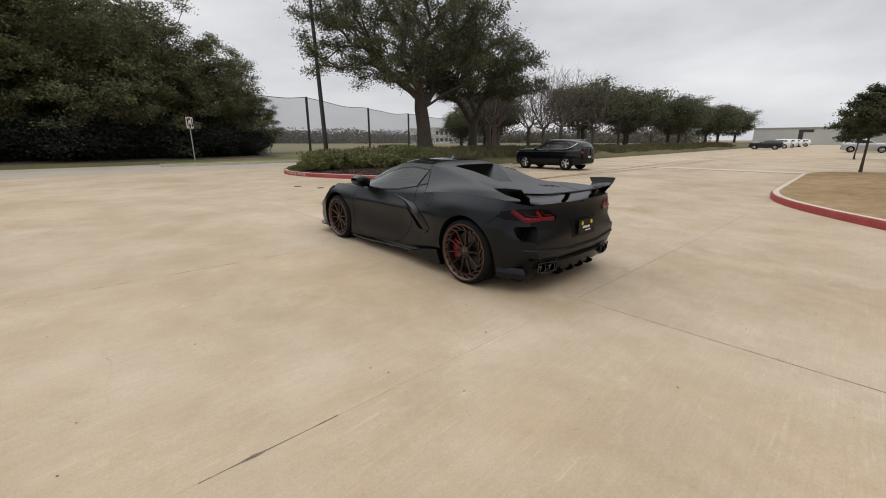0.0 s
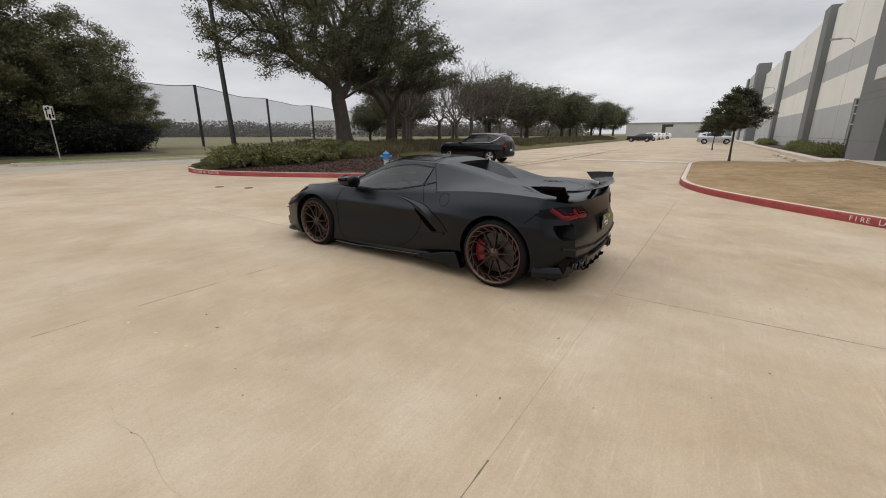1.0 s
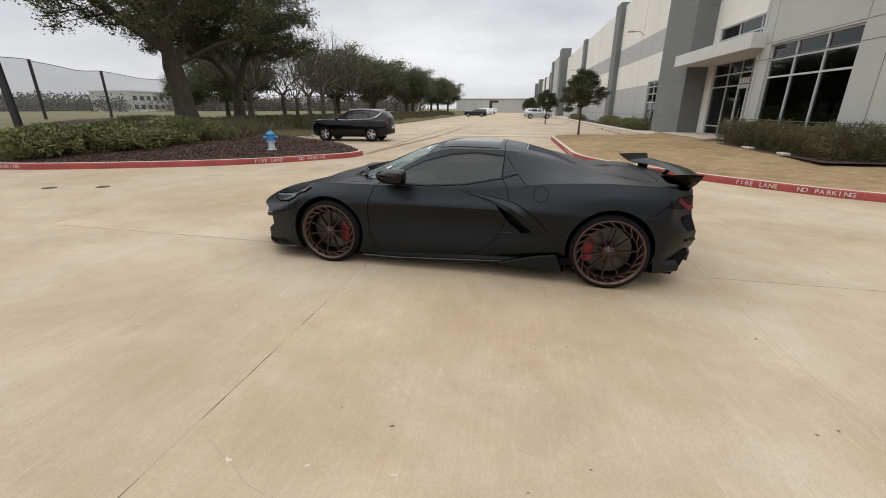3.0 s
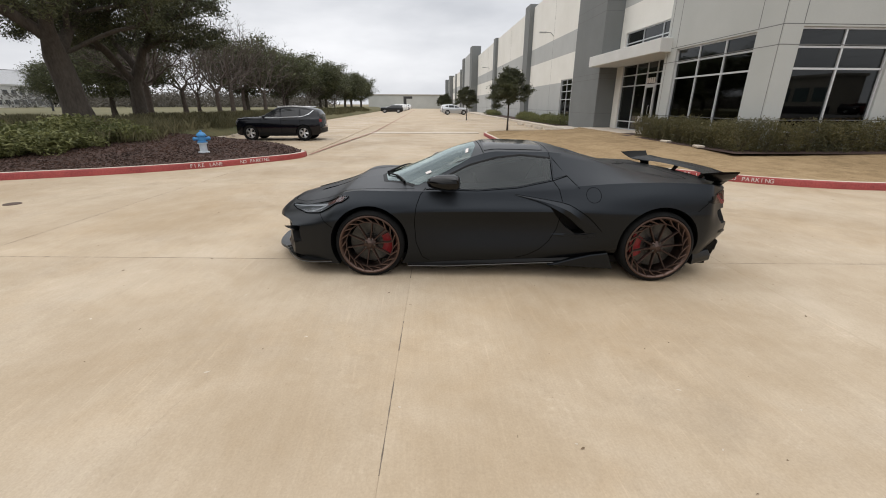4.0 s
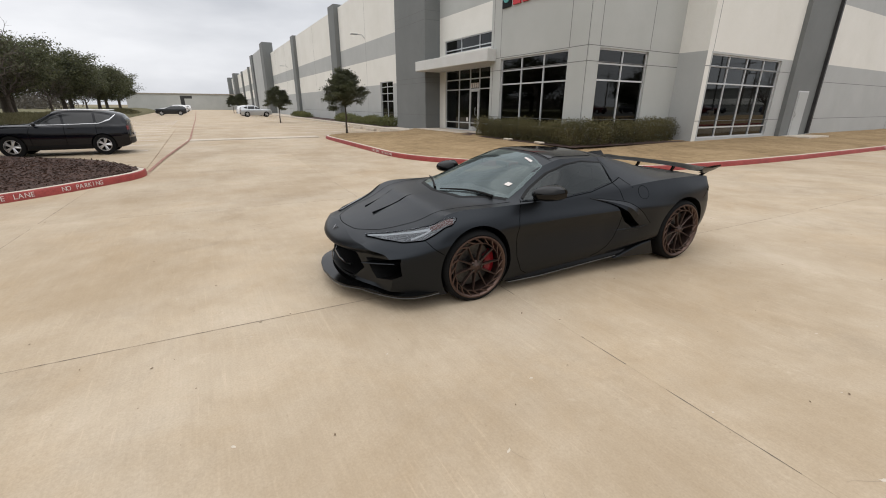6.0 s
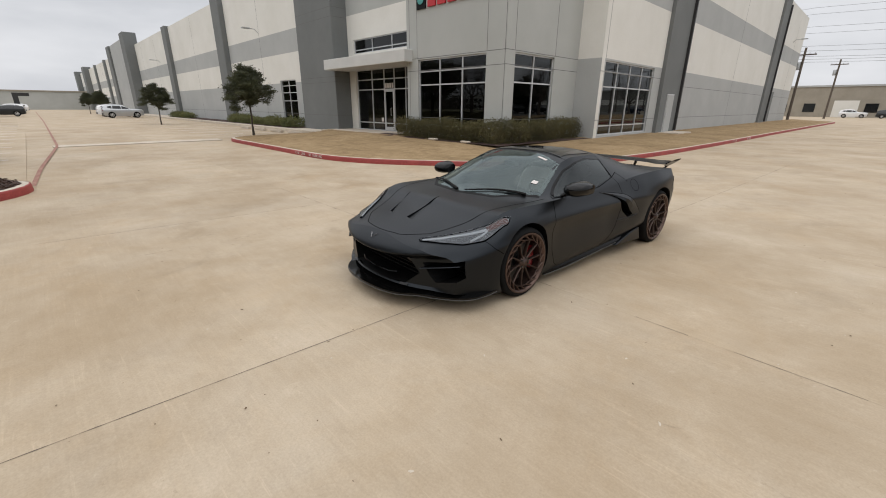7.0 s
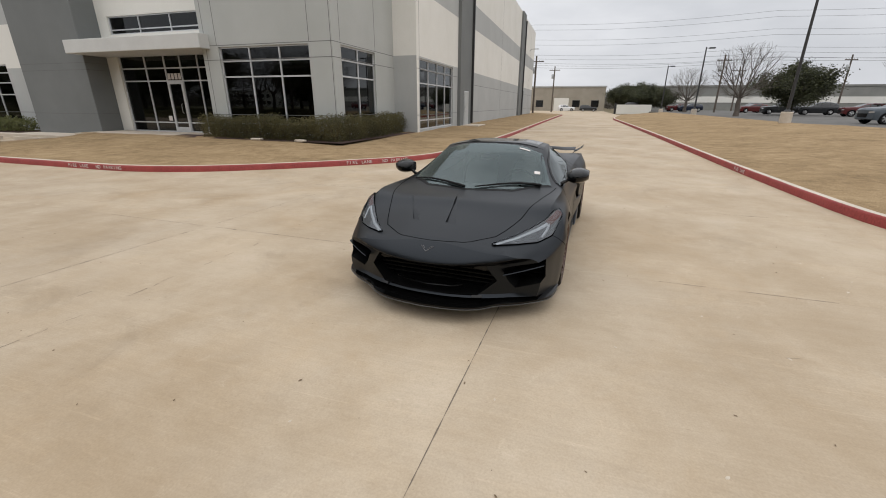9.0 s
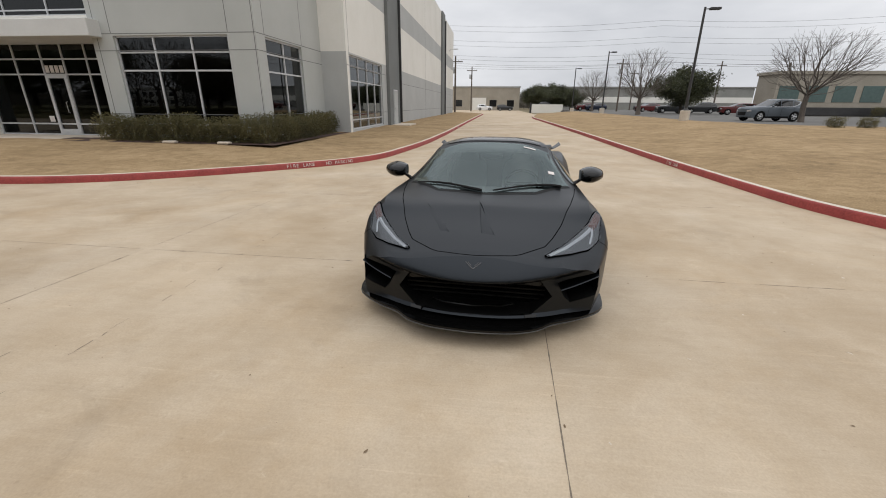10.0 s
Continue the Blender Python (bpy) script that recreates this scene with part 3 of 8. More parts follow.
tagged(part("leaf_litter", s, ramp_mat("brown_litter_shaded", (0.035, 0.026, 0.018), (0.095, 0.072, 0.050), 0.95, 0, 1.2, 14, 0.6), smooth=True, angle=180), "brown leaf litter on the ground under the thicket", "leaf litter", kind="structure")
median = path_points([(6.0, 29.5, 0), (6.0, 28.6, 0), (40, 25.4, 0), (90, 21.5, 0)], 0.5)
kerb(median, "plain concrete kerb of the street median", red=False, height=0.13)
s = Shape()
s.grid([[(6.1 + 1.6 * i, y0 - 0.085 * (1.6 * i) * k, 0.125 + 0.06 * math.sin(3.14 * t)) for i in range(50)] for t, y0, k in ((0, 28.72, 1.0), (0.5, 29.6, 0.75), (1, 30.6, 0.45))])
tagged(part("median_grass", s, ramp_mat("green_turf", (0.085, 0.125, 0.03), (0.19, 0.215, 0.07), 0.95, 0, 0.8, 12, 0.6), smooth=True), "narrow strip of green turf on the street median", "grass", kind="structure")

# flat red line past the island, and the pale cross gutter
line = Shape()
lp = [Vector((13.7, 8.80, 0)), Vector((17, 8.62, 0)), Vector((25.2, 7.95, 0)), Vector((60, 7.6, 0)), Vector((130, 7.3, 0))]
lr = resample(lp, 1.0)
line.grid([[(p.x, p.y - 0.045, 0.006), (p.x, p.y + 0.045, 0.006)] for p in lr])
tagged(part("red_line", line, FADED_RED, smooth=True), "flat red fire lane line painted on the drive", "road marking", kind="structure")
strip = Shape().box(24.6, 1.7, -0.05, 25.5, 8.1, 0.005)
tagged(part("gutter_strip", strip, KERB), "pale concrete gutter strip across the drive", "gutter", kind="structure")
bays = Shape()
for i in range(14):
    x = 19.2 - 1.9 + 2.75 * (i + 1)
    bays.box(x - 0.05, 9.3, 0.0, x + 0.05, 14.6, 0.006)
for i in range(20):
    x = 29 + 2.75 * i
    bays.box(x - 0.05, -3.4, 0.0, x + 0.05, 1.5, 0.002)
tagged(part("bay_lines", bays, WHITE_PAINT), "worn white parking bay lines on concrete", "road marking", kind="structure")
walkway = Shape()
walkway.box(25.45, -6.3, -0.05, 140, -4.0, 0.16)
walkway.add([(19.2, -6.4, 0.295), (25.5, -6.4, 0.295), (25.5, -4.3, 0.285), (19.6, -4.5, 0.285), (19.2, -6.4, 0.1), (25.5, -6.4, 0.1), (25.5, -4.3, 0.1), (19.6, -4.5, 0.1)],
            [(0, 3, 2, 1), (3, 7, 6, 2), (2, 6, 5, 1), (0, 4, 7, 3)])
tagged(part("walkway", walkway, KERB), "pale concrete walkway along the building front", "walkway", kind="structure")

# ---- the warehouse and its office corner ----


def wall_face(name, axis, at, u0, u1, z0, z1, mats, bands, holes=(), back=0.3, parent=None, turn=1):
    """A wall in the plane axis = at, of thickness back (towards turn), with painted bands and real openings."""
    us = sorted({u0, u1, *(h[0] for h in holes), *(h[1] for h in holes)})
    zs = sorted({z0, z1, *(b[0] for b in bands if z0 < b[0] < z1), *(h[2] for h in holes), *(h[3] for h in holes)})
    s = Shape()

    def p(u, d, z):
        return (u, at + d * turn, z) if axis == "y" else (at + d * turn, u, z)

    for ua, ub in zip(us, us[1:]):
        for za, zb in zip(zs, zs[1:]):
            um, zm = (ua + ub) / 2, (za + zb) / 2
            if any(h[0] < um < h[1] and h[2] < zm < h[3] for h in holes):
                continue
            mi = [m for z, m in bands if z <= zm][-1]
            s.add([p(ua, 0, za), p(ub, 0, za), p(ub, 0, zb), p(ua, 0, zb)], [(0, 1, 2, 3)], mi)
            s.add([p(ua, back, za), p(ub, back, za), p(ub, back, zb), p(ua, back, zb)], [(0, 1, 2, 3)], mi)
    for a, b, c, d in holes:
        mi = [m for z, m in bands if z <= (c + d) / 2][-1]
        for e in (((a, c), (a, d)), ((b, c), (b, d)), ((a, c), (b, c)), ((a, d), (b, d))):
            s.add([p(e[0][0], 0, e[0][1]), p(e[1][0], 0, e[1][1]), p(e[1][0], back, e[1][1]), p(e[0][0], back, e[0][1])], [(0, 1, 2, 3)], mi)
    for e in (((u0, z0), (u0, z1)), ((u1, z0), (u1, z1)), ((u0, z1), (u1, z1))):
        s.add([p(e[0][0], 0, e[0][1]), p(e[1][0], 0, e[1][1]), p(e[1][0], back, e[1][1]), p(e[0][0], back, e[0][1])], [(0, 1, 2, 3)], bands[-1][1])
    return part(name, s, mats, parent)


def wall_joints(name, axis, at, level, upright, parent, turn=1, wide=0.022):
    """Dark recessed joints between the cast wall panels."""
    s = Shape()
    a, b = (at - 0.003 * turn, at + 0.01 * turn)
    a, b = min(a, b), max(a, b)
    for u0, u1, z in level:
        s.box(u0, a, z - wide / 2, u1, b, z + wide / 2) if axis == "y" else s.box(a, u0, z - wide / 2, b, u1, z + wide / 2)
    for u, z0, z1 in upright:
        s.box(u - wide / 2, a, z0, u + wide / 2, b, z1) if axis == "y" else s.box(a, u - wide / 2, z0, b, u + wide / 2, z1)
    return part(name, s, REVEAL, parent)


def window(name, axis, at, us, zs, label, turn=1, bar=0.055, skip=()):
    """A grid of panes in an aluminium frame, set back in the wall."""
    win = thing(name, label, "window", kind="structure")
    d0, d1 = at + 0.07 * turn, at + 0.17 * turn
    lo, hi = min(d0, d1), max(d0, d1)
    mid = (lo + hi) / 2
    fr = Shape()

    def bar_box(u0, u1, z0, z1):
        fr.box(u0, lo, z0, u1, hi, z1) if axis == "y" else fr.box(lo, u0, z0, hi, u1, z1)

    for k, u in enumerate(us):
        w0, w1 = (0, bar) if k == 0 else (-bar, 0) if k == len(us) - 1 else (-bar / 2, bar / 2)
        bar_box(u + w0, u + w1, zs[0], zs[-1])
    for k, z in enumerate(zs):
        w0, w1 = (0, bar) if k == 0 else (-bar, 0) if k == len(zs) - 1 else (-bar / 2, bar / 2)
        for ua, ub in zip(us, us[1:]):
            bar_box(ua + bar * 0.5, ub - bar * 0.5, z + w0, z + w1)
    part("window_frame", fr, ALUMINIUM, win)
    for i, (ua, ub) in enumerate(zip(us, us[1:])):
        for j, (za, zb) in enumerate(zip(zs, zs[1:])):
            if (i, j) in skip:
                continue
            q = Shape()
            g0, g1 = mid - 0.006, mid + 0.006
            if axis == "y":
                q.box(ua + 0.02, g0, za + 0.02, ub - 0.02, g1, zb - 0.02)
            else:
                q.box(g0, ua + 0.02, za + 0.02, g1, ub - 0.02, zb - 0.02)
            part("pane", q, PANE, win)
    return win


WALLS = [WALL_LIGHT, WALL_CREAM, WALL_MID, WALL_DARK]
TOP = 11.4
house = thing("warehouse", "large tilt-up concrete warehouse in grey and off-white paint with an office corner", "building", kind="structure")
ZR = [0.40, 0.82, 2.62, 3.20, 3.72]
# office front and its side
wall_face("office_front", "y", -5.23, 12.14, 18.15, 0.0, 9.6, WALLS, [(0, 0)], [(13.15, 17.35, ZR[0], ZR[-1])], parent=house, turn=-1)
wall_face("office_side", "x", 12.14, -10.65, -5.53, 0.0, 9.6, WALLS, [(0, 0)], [(-8.65, -5.80, ZR[0], ZR[-1])], parent=house)
wall_face("office_return", "x", 18.15, -6.45, -5.53, 0.0, 9.6, WALLS, [(0, 0)], parent=house, turn=-1)
wall_joints("office_joints", "y", -5.23, [(12.14, 18.15, z) for z in (1.17, 3.25, 3.78, 7.1)], [(12.2, 0.3, 9.6), (13.12, 3.8, 9.6), (17.4, 3.8, 9.6), (17.95, 0.3, 9.6)], house, -1)
wall_joints("office_joints", "x", 12.14, [(-10.65, -5.23, z) for z in (1.17, 3.25, 3.78, 7.1)], [(-5.78, 3.8, 9.6), (-8.68, 3.8, 9.6)], house)
window("window_1", "y", -5.23, [13.15, 14.53, 15.93, 17.35], ZR, "tall dark-tinted office window with pale metal bars", -1)
window("window_2", "x", 12.14, [-8.65, -7.2, -5.80], ZR, "dark-tinted office window round the corner")
# entrance
wall_face("entrance_wall", "y", -6.45, 18.15, 25.3, 0.0, 9.6, WALLS, [(0, 1), (6.7, 0)], [(18.9, 24.62, 0.28, 3.70), (19.2, 24.70, 4.60, 5.36)], parent=house, turn=-1)
window("window_3", "y", -6.45, [18.9, 19.9, 20.92, 21.86, 23.05, 24.62], [0.28, 0.72, 2.58, 3.13, 3.70], "glazed entrance front with pale metal bars", -1, skip=((2, 0), (2, 1)))
window("window_4", "y", -6.45, [19.2, 21.0, 22.85, 24.70], [4.60, 4.80, 5.36], "strip window above the entrance canopy", -1, bar=0.05)
door = thing("door_1", "glass entrance door in a wide pale aluminium frame", "door", kind="structure")
d = Shape()
d.box(20.93, -6.60, 0.29, 21.04, -6.50, 2.56), d.box(21.75, -6.60, 0.29, 21.86, -6.50, 2.56), d.box(21.04, -6.60, 2.44, 21.75, -6.50, 2.56), d.box(21.04, -6.60, 0.29, 21.75, -6.50, 0.52)
part("door_frame", d, ALUMINIUM, door)
part("pane", Shape().box(21.04, -6.556, 0.52, 21.75, -6.544, 2.44), PANE, door)
h = Shape().tube([(21.16, -6.49, 1.15), (21.16, -6.43, 1.17), (21.16, -6.43, 1.55), (21.16, -6.49, 1.57)], 0.014)
part("door_handle", h, SILVER, door, "pull handle", smooth=True)
notice = part("notice", Shape().box(22.0, -6.535, 0.80, 22.22, -6.530, 1.02), WHITE_PAINT)
tagged(notice, "small white notice stuck inside the entrance glass", "notice")
number = thing("number_plate", "pale plain bars above the entrance door", "sign")
for k in range(4):
    part("bar", Shape().box(20.98 + k * 0.21, -6.52, 2.64, 21.13 + k * 0.21, -6.505, 2.90), WHITE_PAINT, number)
canopy = Shape().box(17.75, -6.42, 3.66, 25.35, -4.74, 4.20)
part("canopy", canopy, CANOPY_PAINT, house, "pale projecting entrance canopy", bevel=0.02)
# dark tower beside the entrance
tower = Shape().box(25.3, -7.6, 0.0, 29.8, -5.40, TOP)
part("tower", tower, WALL_DARK, house, "dark grey wall pier", bevel=0.02)
wall_joints("tower_joints", "y", -5.40, [(25.3, 29.8, z) for z in (1.1, 3.05, 3.35, 6.6, 7.1)], [], house, -1)
wall_joints("tower_joints", "x", 25.3, [(-6.45, -5.4, z) for z in (1.1, 3.05, 3.35, 6.6, 7.1)], [], house)
# north wall
NB = [(0, 2), (3.30, 1), (5.35, 2), (6.85, 1)]
wall_face("wall_north", "y", -6.40, 29.8, 190, 0.0, TOP - 0.6, WALLS, NB, [(32.75, 35.4, 0.35, 3.5)], parent=house, turn=-1)
window("window_5", "y", -6.40, [32.75, 34.1, 35.4], [0.35, 2.0, 2.6, 3.1, 3.5], "narrow dark window in the long wall", -1)
wall_joints("north_joints", "y", -6.40, [(29.8, 190, 1.1)], [(x, 0.2, TOP - 0.6) for x in (38.5, 57, 76, 85, 112, 134, 150, 166)], house, -1)
for x0, x1, deep, m, top in ((45.9, 47.9, 0.45, WALL_DARK, TOP - 0.3), (66.6, 68.4, 0.4, WALL_DARK, TOP - 0.5), (89.5, 93.0, 1.3, WALL_DARK, TOP + 1.2), (93.0, 107, 1.0, WALL_MID, TOP + 0.6), (107, 110.5, 1.3, WALL_DARK, TOP + 0.6),
                             (125, 126.6, 0.4, WALL_DARK, TOP - 0.5), (143, 144.6, 0.4, WALL_DARK, TOP - 0.5), (160, 165, 1.2, WALL_DARK, TOP), (186, 190.5, 1.2, WALL_DARK, TOP)):
    part("pier", Shape().box(x0, -6.9, 0, x1, -6.40 + deep, top), m, house)
# south-facing wing along the side drive
SB = [(0, 2), (3.80, 1), (6.60, 2), (8.10, 1)]
wall_face("wing_return", "y", -10.65, 10.95, 12.44, 0.0, TOP + 0.6, WALLS, [(0, 2), (3.80, 1)], parent=house, turn=-1)
wall_face("wall_west", "x", 10.95, -62.0, -10.95, 0.0, TOP + 0.6, WALLS, SB, [(-16.9, -11.05, 0.38, 3.72)], parent=house)
window("window_6", "x", 10.95, [-16.9, -15.43, -13.97, -12.5, -11.05], [0.38, 0.82, 2.60, 3.26, 3.72], "wide tinted window of the warehouse wing with pale bars")
wall_joints("west_joints", "x", 10.95, [(-62, -10.65, 1.1), (-62, -20.9, 2.95), (-20.9, -10.65, 3.25)], [(-33.5, 0.2, TOP + 0.6), (-11.02, 3.8, TOP + 0.6), (-57, 0.2, TOP)], house)
for y0, y1 in ((-20.95, -17.95), (-48.6, -45.9)):
    part("pier", Shape().box(10.75, y0, 0, 11.1, y1, TOP + 0.65), WALL_DARK, house)
    part("gutter_pipe", Shape().box(10.60, y0 + 0.02, 0.35, 10.745, y0 + 0.16, TOP), DARK_STEEL, house)
door2 = thing("door_2", "plain grey steel service door in the dark pier", "door", kind="structure")
part("door_frame", Shape().box(10.72, -19.98, 0.3, 10.747, -18.85, 2.45), ALUMINIUM, door2)
part("door_leaf", Shape().box(10.70, -19.92, 0.3, 10.718, -18.91, 2.39), WALL_MID, door2)
part("door_handle", Shape().box(10.66, -19.0, 1.22, 10.70, -18.96, 1.38), SILVER, door2)
door3 = thing("door_3", "dark grey steel door in the side wall", "door", kind="structure")
part("door_leaf", Shape().box(10.90, -51.5, 0.3, 10.945, -50.3, 3.4), WALL_DARK, door3)
step = Shape().box(9.6, -20.6, 0.1, 10.75, -18.3, 0.30)
tagged(part("doorstep", step, KERB), "pale concrete landing before the service door", "step", kind="structure")
roof = Shape()
roof.box(11.25, -62, 9.0, 190, -11.0, 9.2), roof.box(12.45, -11.0, 9.0, 190, -6.8, 9.2), roof.box(12.3, -6.8, 9.0, 18.1, -5.6, 9.2)
part("roof", roof, WALL_MID, house)
back = Shape()
back.box(12.2, -62.2, 0, 190, -62, TOP), back.box(190.5, -62, 0, 190.8, -6.5, TOP)
part("back_wall", back, WALL_MID, house)
# floor, ceilings and partitions, coloured dark so the rooms look unlit
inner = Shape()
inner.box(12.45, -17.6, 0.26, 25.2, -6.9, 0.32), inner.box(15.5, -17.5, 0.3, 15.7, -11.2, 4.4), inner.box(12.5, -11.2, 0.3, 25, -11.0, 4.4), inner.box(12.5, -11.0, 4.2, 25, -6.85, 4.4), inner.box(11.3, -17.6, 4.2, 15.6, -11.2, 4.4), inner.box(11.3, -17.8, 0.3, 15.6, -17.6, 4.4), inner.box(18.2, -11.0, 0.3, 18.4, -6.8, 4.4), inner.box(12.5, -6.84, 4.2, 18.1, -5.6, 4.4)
part("interior", inner, INSIDE_SHADE, house, "dim interior partitions behind the glass")
# wall lamps
for x, y, z, side in ((38.6, -6.4, 7.45, 0), (74, -6.4, 7.45, 0), (10.95, -55.5, 9.0, 1)):
    lamp = thing("wall_lamp", "slim dark wall light on a bent arm", "wall lamp", pose(x, y, z, 0, 0, 90 if side else 0), group="wall lamps on the warehouse")
    part("arm", Shape().tube([(0, 0, -0.25), (0, 0.25, 0), (0, 0.8, 0.02)], 0.03, 6), GALV, lamp)
    part("head", Shape().box(-0.16, 0.65, -0.03, 0.16, 1.25, 0.06), GALV, lamp, bevel=0.015)
# sign on the office wall, a plain mark and red bars
logo = thing("wall_sign", "red bars and a dark square mark on the wall", "sign")
part("mark", Shape().box(16.75, -5.23, 5.78, 17.35, -5.17, 6.55), BLACK_PLASTIC, logo, "dark square mark")
part("mark_centre", Shape().lathe([(0.0, 0.0), (0.2, 0.0), (0.2, 0.03), (0.0, 0.03)], 16, "y", (17.05, -5.17, 6.15)), ramp_mat("teal_paint", (0.05, 0.25, 0.24), (0.08, 0.32, 0.3), 0.5), logo, "teal disc")
for k in range(5):
    part("bar", Shape().box(16.1 - k * 0.62, -5.23, 5.80, 16.58 - k * 0.62, -5.15, 6.45), ramp_mat("red_sign", (0.42, 0.015, 0.02), (0.5, 0.02, 0.03), 0.4), logo)

# ---- trees ----


def leaves_mesh(name, centres, size, mat, flat=0.0, seed=1):
    """Many small leaf sprays, each a bent pair of blades, round the given places."""
    rng = np.random.default_rng(seed)
    c = np.asarray(centres, float)
    n = len(c)
    a = rng.normal(size=(n, 3))
    a[:, 2] *= 1 - flat
    a /= np.linalg.norm(a, axis=1)[:, None]
    b = np.cross(a, rng.normal(size=(n, 3)))
    b /= np.linalg.norm(b, axis=1)[:, None]
    s = size * rng.uniform(0.6, 1.4, n)[:, None]
    up = np.cross(a, b) * s * 0.25
    v = np.stack([c - a * s, c + b * s * 0.42 + up, c + a * s, c - b * s * 0.42 + up], 1).reshape(-1, 3)
    f = np.arange(4 * n).reshape(-1, 4)
    me = bpy.data.meshes.new(name)
    me.from_pydata(v.tolist(), [], f.tolist())
    me.materials.append(mat)
    return me


def crown_tree(name, label, seed, m, trunk_h, trunk_r, centre, radii, count, leaf=None, per=0, size=0.1, fuzz=0.3, bark=None, group="", inner=0.25, gather=0.25, twig=0.006, step=0.5, lumps=0.2, cone=0.0, lean=(0.0, 0.0), flat=0.55, clear=0.15, category="tree"):
    """A tree whose limbs reach out from the trunk to clumps spread through its crown."""
    rng = np.random.default_rng(seed)
    base = thing(name, label, category, m, group)
    u = rng.normal(size=(count, 3))
    u /= np.linalg.norm(u, axis=1)[:, None]
    r = (inner ** 3 + (1 - inner ** 3) * rng.uniform(0, 1, count)) ** (1 / 3)
    r = r * (1 + lumps * np.sin(4 * u[:, 0] + seed) * np.sin(5 * u[:, 1] + 2 * u[:, 2]) + lumps * 0.7 * np.sin(7 * u[:, 2] + 6 * u[:, 0] + seed))
    p = u * r[:, None]
    if cone:
        p[:, :2] *= (1 - cone * p[:, 2:3])
    p = p * np.array(radii) + np.array(centre)
    p[:, 0] += lean[0] * (p[:, 2] - trunk_h) / radii[2]
    p[:, 1] += lean[1] * (p[:, 2] - trunk_h) / radii[2]
    p = p[p[:, 2] > clear - 0.10 * np.linalg.norm(p[:, :2], axis=1) * (clear > 1)]
    trunk = [np.array([0.0, 0.0, -0.2]), np.array([0.0, 0.0, 0.06])] + [np.array([centre[0] * 0.3 * f + 0.04 * math.sin(5 * f + seed), centre[1] * 0.3 * f, trunk_h * f]) for f in (0.3, 0.6, 0.85, 1.0)]
    top = trunk[-1]
    order = np.argsort(np.linalg.norm(p - top, axis=1))
    room = len(p) * 14 + 10
    node, far, parent = np.zeros((room, 3)), np.zeros(room), [-1, 0, 1, 2, 3, 4]
    node[:6] = trunk
    far[:6] = (9, 9, 9, 2.0, 0.3, 0.0)
    n, ends = 6, []
    for k in order:
        q = p[k]
        d = np.linalg.norm(node[:n] - q, axis=1)
        back = np.maximum(0, np.linalg.norm(node[:n] - top, axis=1) - np.linalg.norm(q - top) * 0.97)
        best = int(np.argmin(d + gather * far[:n] + 2.0 * back))
        a = node[best].copy()
        cuts_ = max(1, min(12, int(d[best] / step)))
        last = best
        for c in range(1, cuts_ + 1):
            t = c / cuts_
            q2 = a + (q - a) * t
            q2 = q2 + np.array([0, 0, 0.10 * d[best] * t * (1 - t)]) + rng.normal(0, 0.06 * step, 3) * (t < 1)
            node[n], far[n] = q2, far[last] + np.linalg.norm(q2 - node[last])
            parent.append(last)
            last = n
            n += 1
        ends.append(last)
    weight = np.zeros(n)
    for e in ends:
        weight[e] += 1
    kids = [[] for _ in range(n)]
    for k in range(n - 1, 0, -1):
        weight[parent[k]] += weight[k]
        kids[parent[k]].append(k)
    rad = np.minimum(trunk_r, twig * np.maximum(1, weight) ** 0.48)
    rad[:6] = trunk_r * np.array([1.7, 1.3, 1.02, 0.95, 0.92, 0.9])
    s = Shape()
    starts = [(0, -1)]
    while starts:
        k, p0 = starts.pop()
        chain = ([p0] if p0 >= 0 else []) + [k]
        while kids[k]:
            ks = sorted(kids[k], key=lambda q: -weight[q])
            starts.extend((q, k) for q in ks[1:])
            k = ks[0]
            chain.append(k)
        rr = [min(rad[c], rad[chain[1]] * 1.1) for c in chain] if p0 >= 0 else [rad[c] for c in chain]
        big = max(rr)
        s.tube([tuple(node[c]) for c in chain], [float(q) for q in rr], 10 if big > 0.09 else 5 if big > 0.03 else 3, cap=False)
    me = bpy.data.meshes.new("trunk")
    me.from_pydata([tuple(v) for v in s.v], [], s.f)
    me.materials.append(bark or BARK)
    me.shade_smooth()
    part("trunk", me, None, base)
    if leaf:
        idx = np.repeat(np.array(ends), per)
        share = rng.uniform(0, 1, len(idx))
        par = np.array(parent)[idx]
        pts = node[idx] + (node[par] - node[idx]) * (share * 0.7)[:, None] + rng.normal(size=(len(idx), 3)) * np.array([fuzz, fuzz, fuzz * flat])
        pts = pts[pts[:, 2] > 0.05]
        part("crown", leaves_mesh("crown", pts, size, leaf, 0.3, seed), None, base)
    return base


def again(src, places, z):
    for x, y, s, r in places:
        c = copy_thing(src, pose(x, y, z, 0, 0, r))
        c.scale = (s, s, s)


TWIG = ramp_mat("twig_bark", (0.050, 0.039, 0.033), (0.115, 0.090, 0.076), 0.95)
crown_tree("oak_tree", "broad live oak with dark evergreen leaves on the island berm", 11, pose(17.0, 18.3, 0.8, 0, 0, 0), 2.4, 0.42, (-0.6, 0.5, 6.8), (6.1, 6.1, 4.2), 540, OAK_LEAF, 200, 0.060, 0.25, gather=0.5, twig=0.018, inner=0.3, lumps=0.16, clear=3.7)
crown_tree("oak_tree", "dense dark live oak behind the parked car", 23, pose(22.7, 19.6, 0.75, 0, 0, 10), 1.8, 0.32, (0.0, -0.1, 4.9), (4.9, 4.9, 3.1), 380, OAK_DARK, 200, 0.062, 0.24, gather=0.5, twig=0.019, inner=0.3, lumps=0.12, clear=3.8)
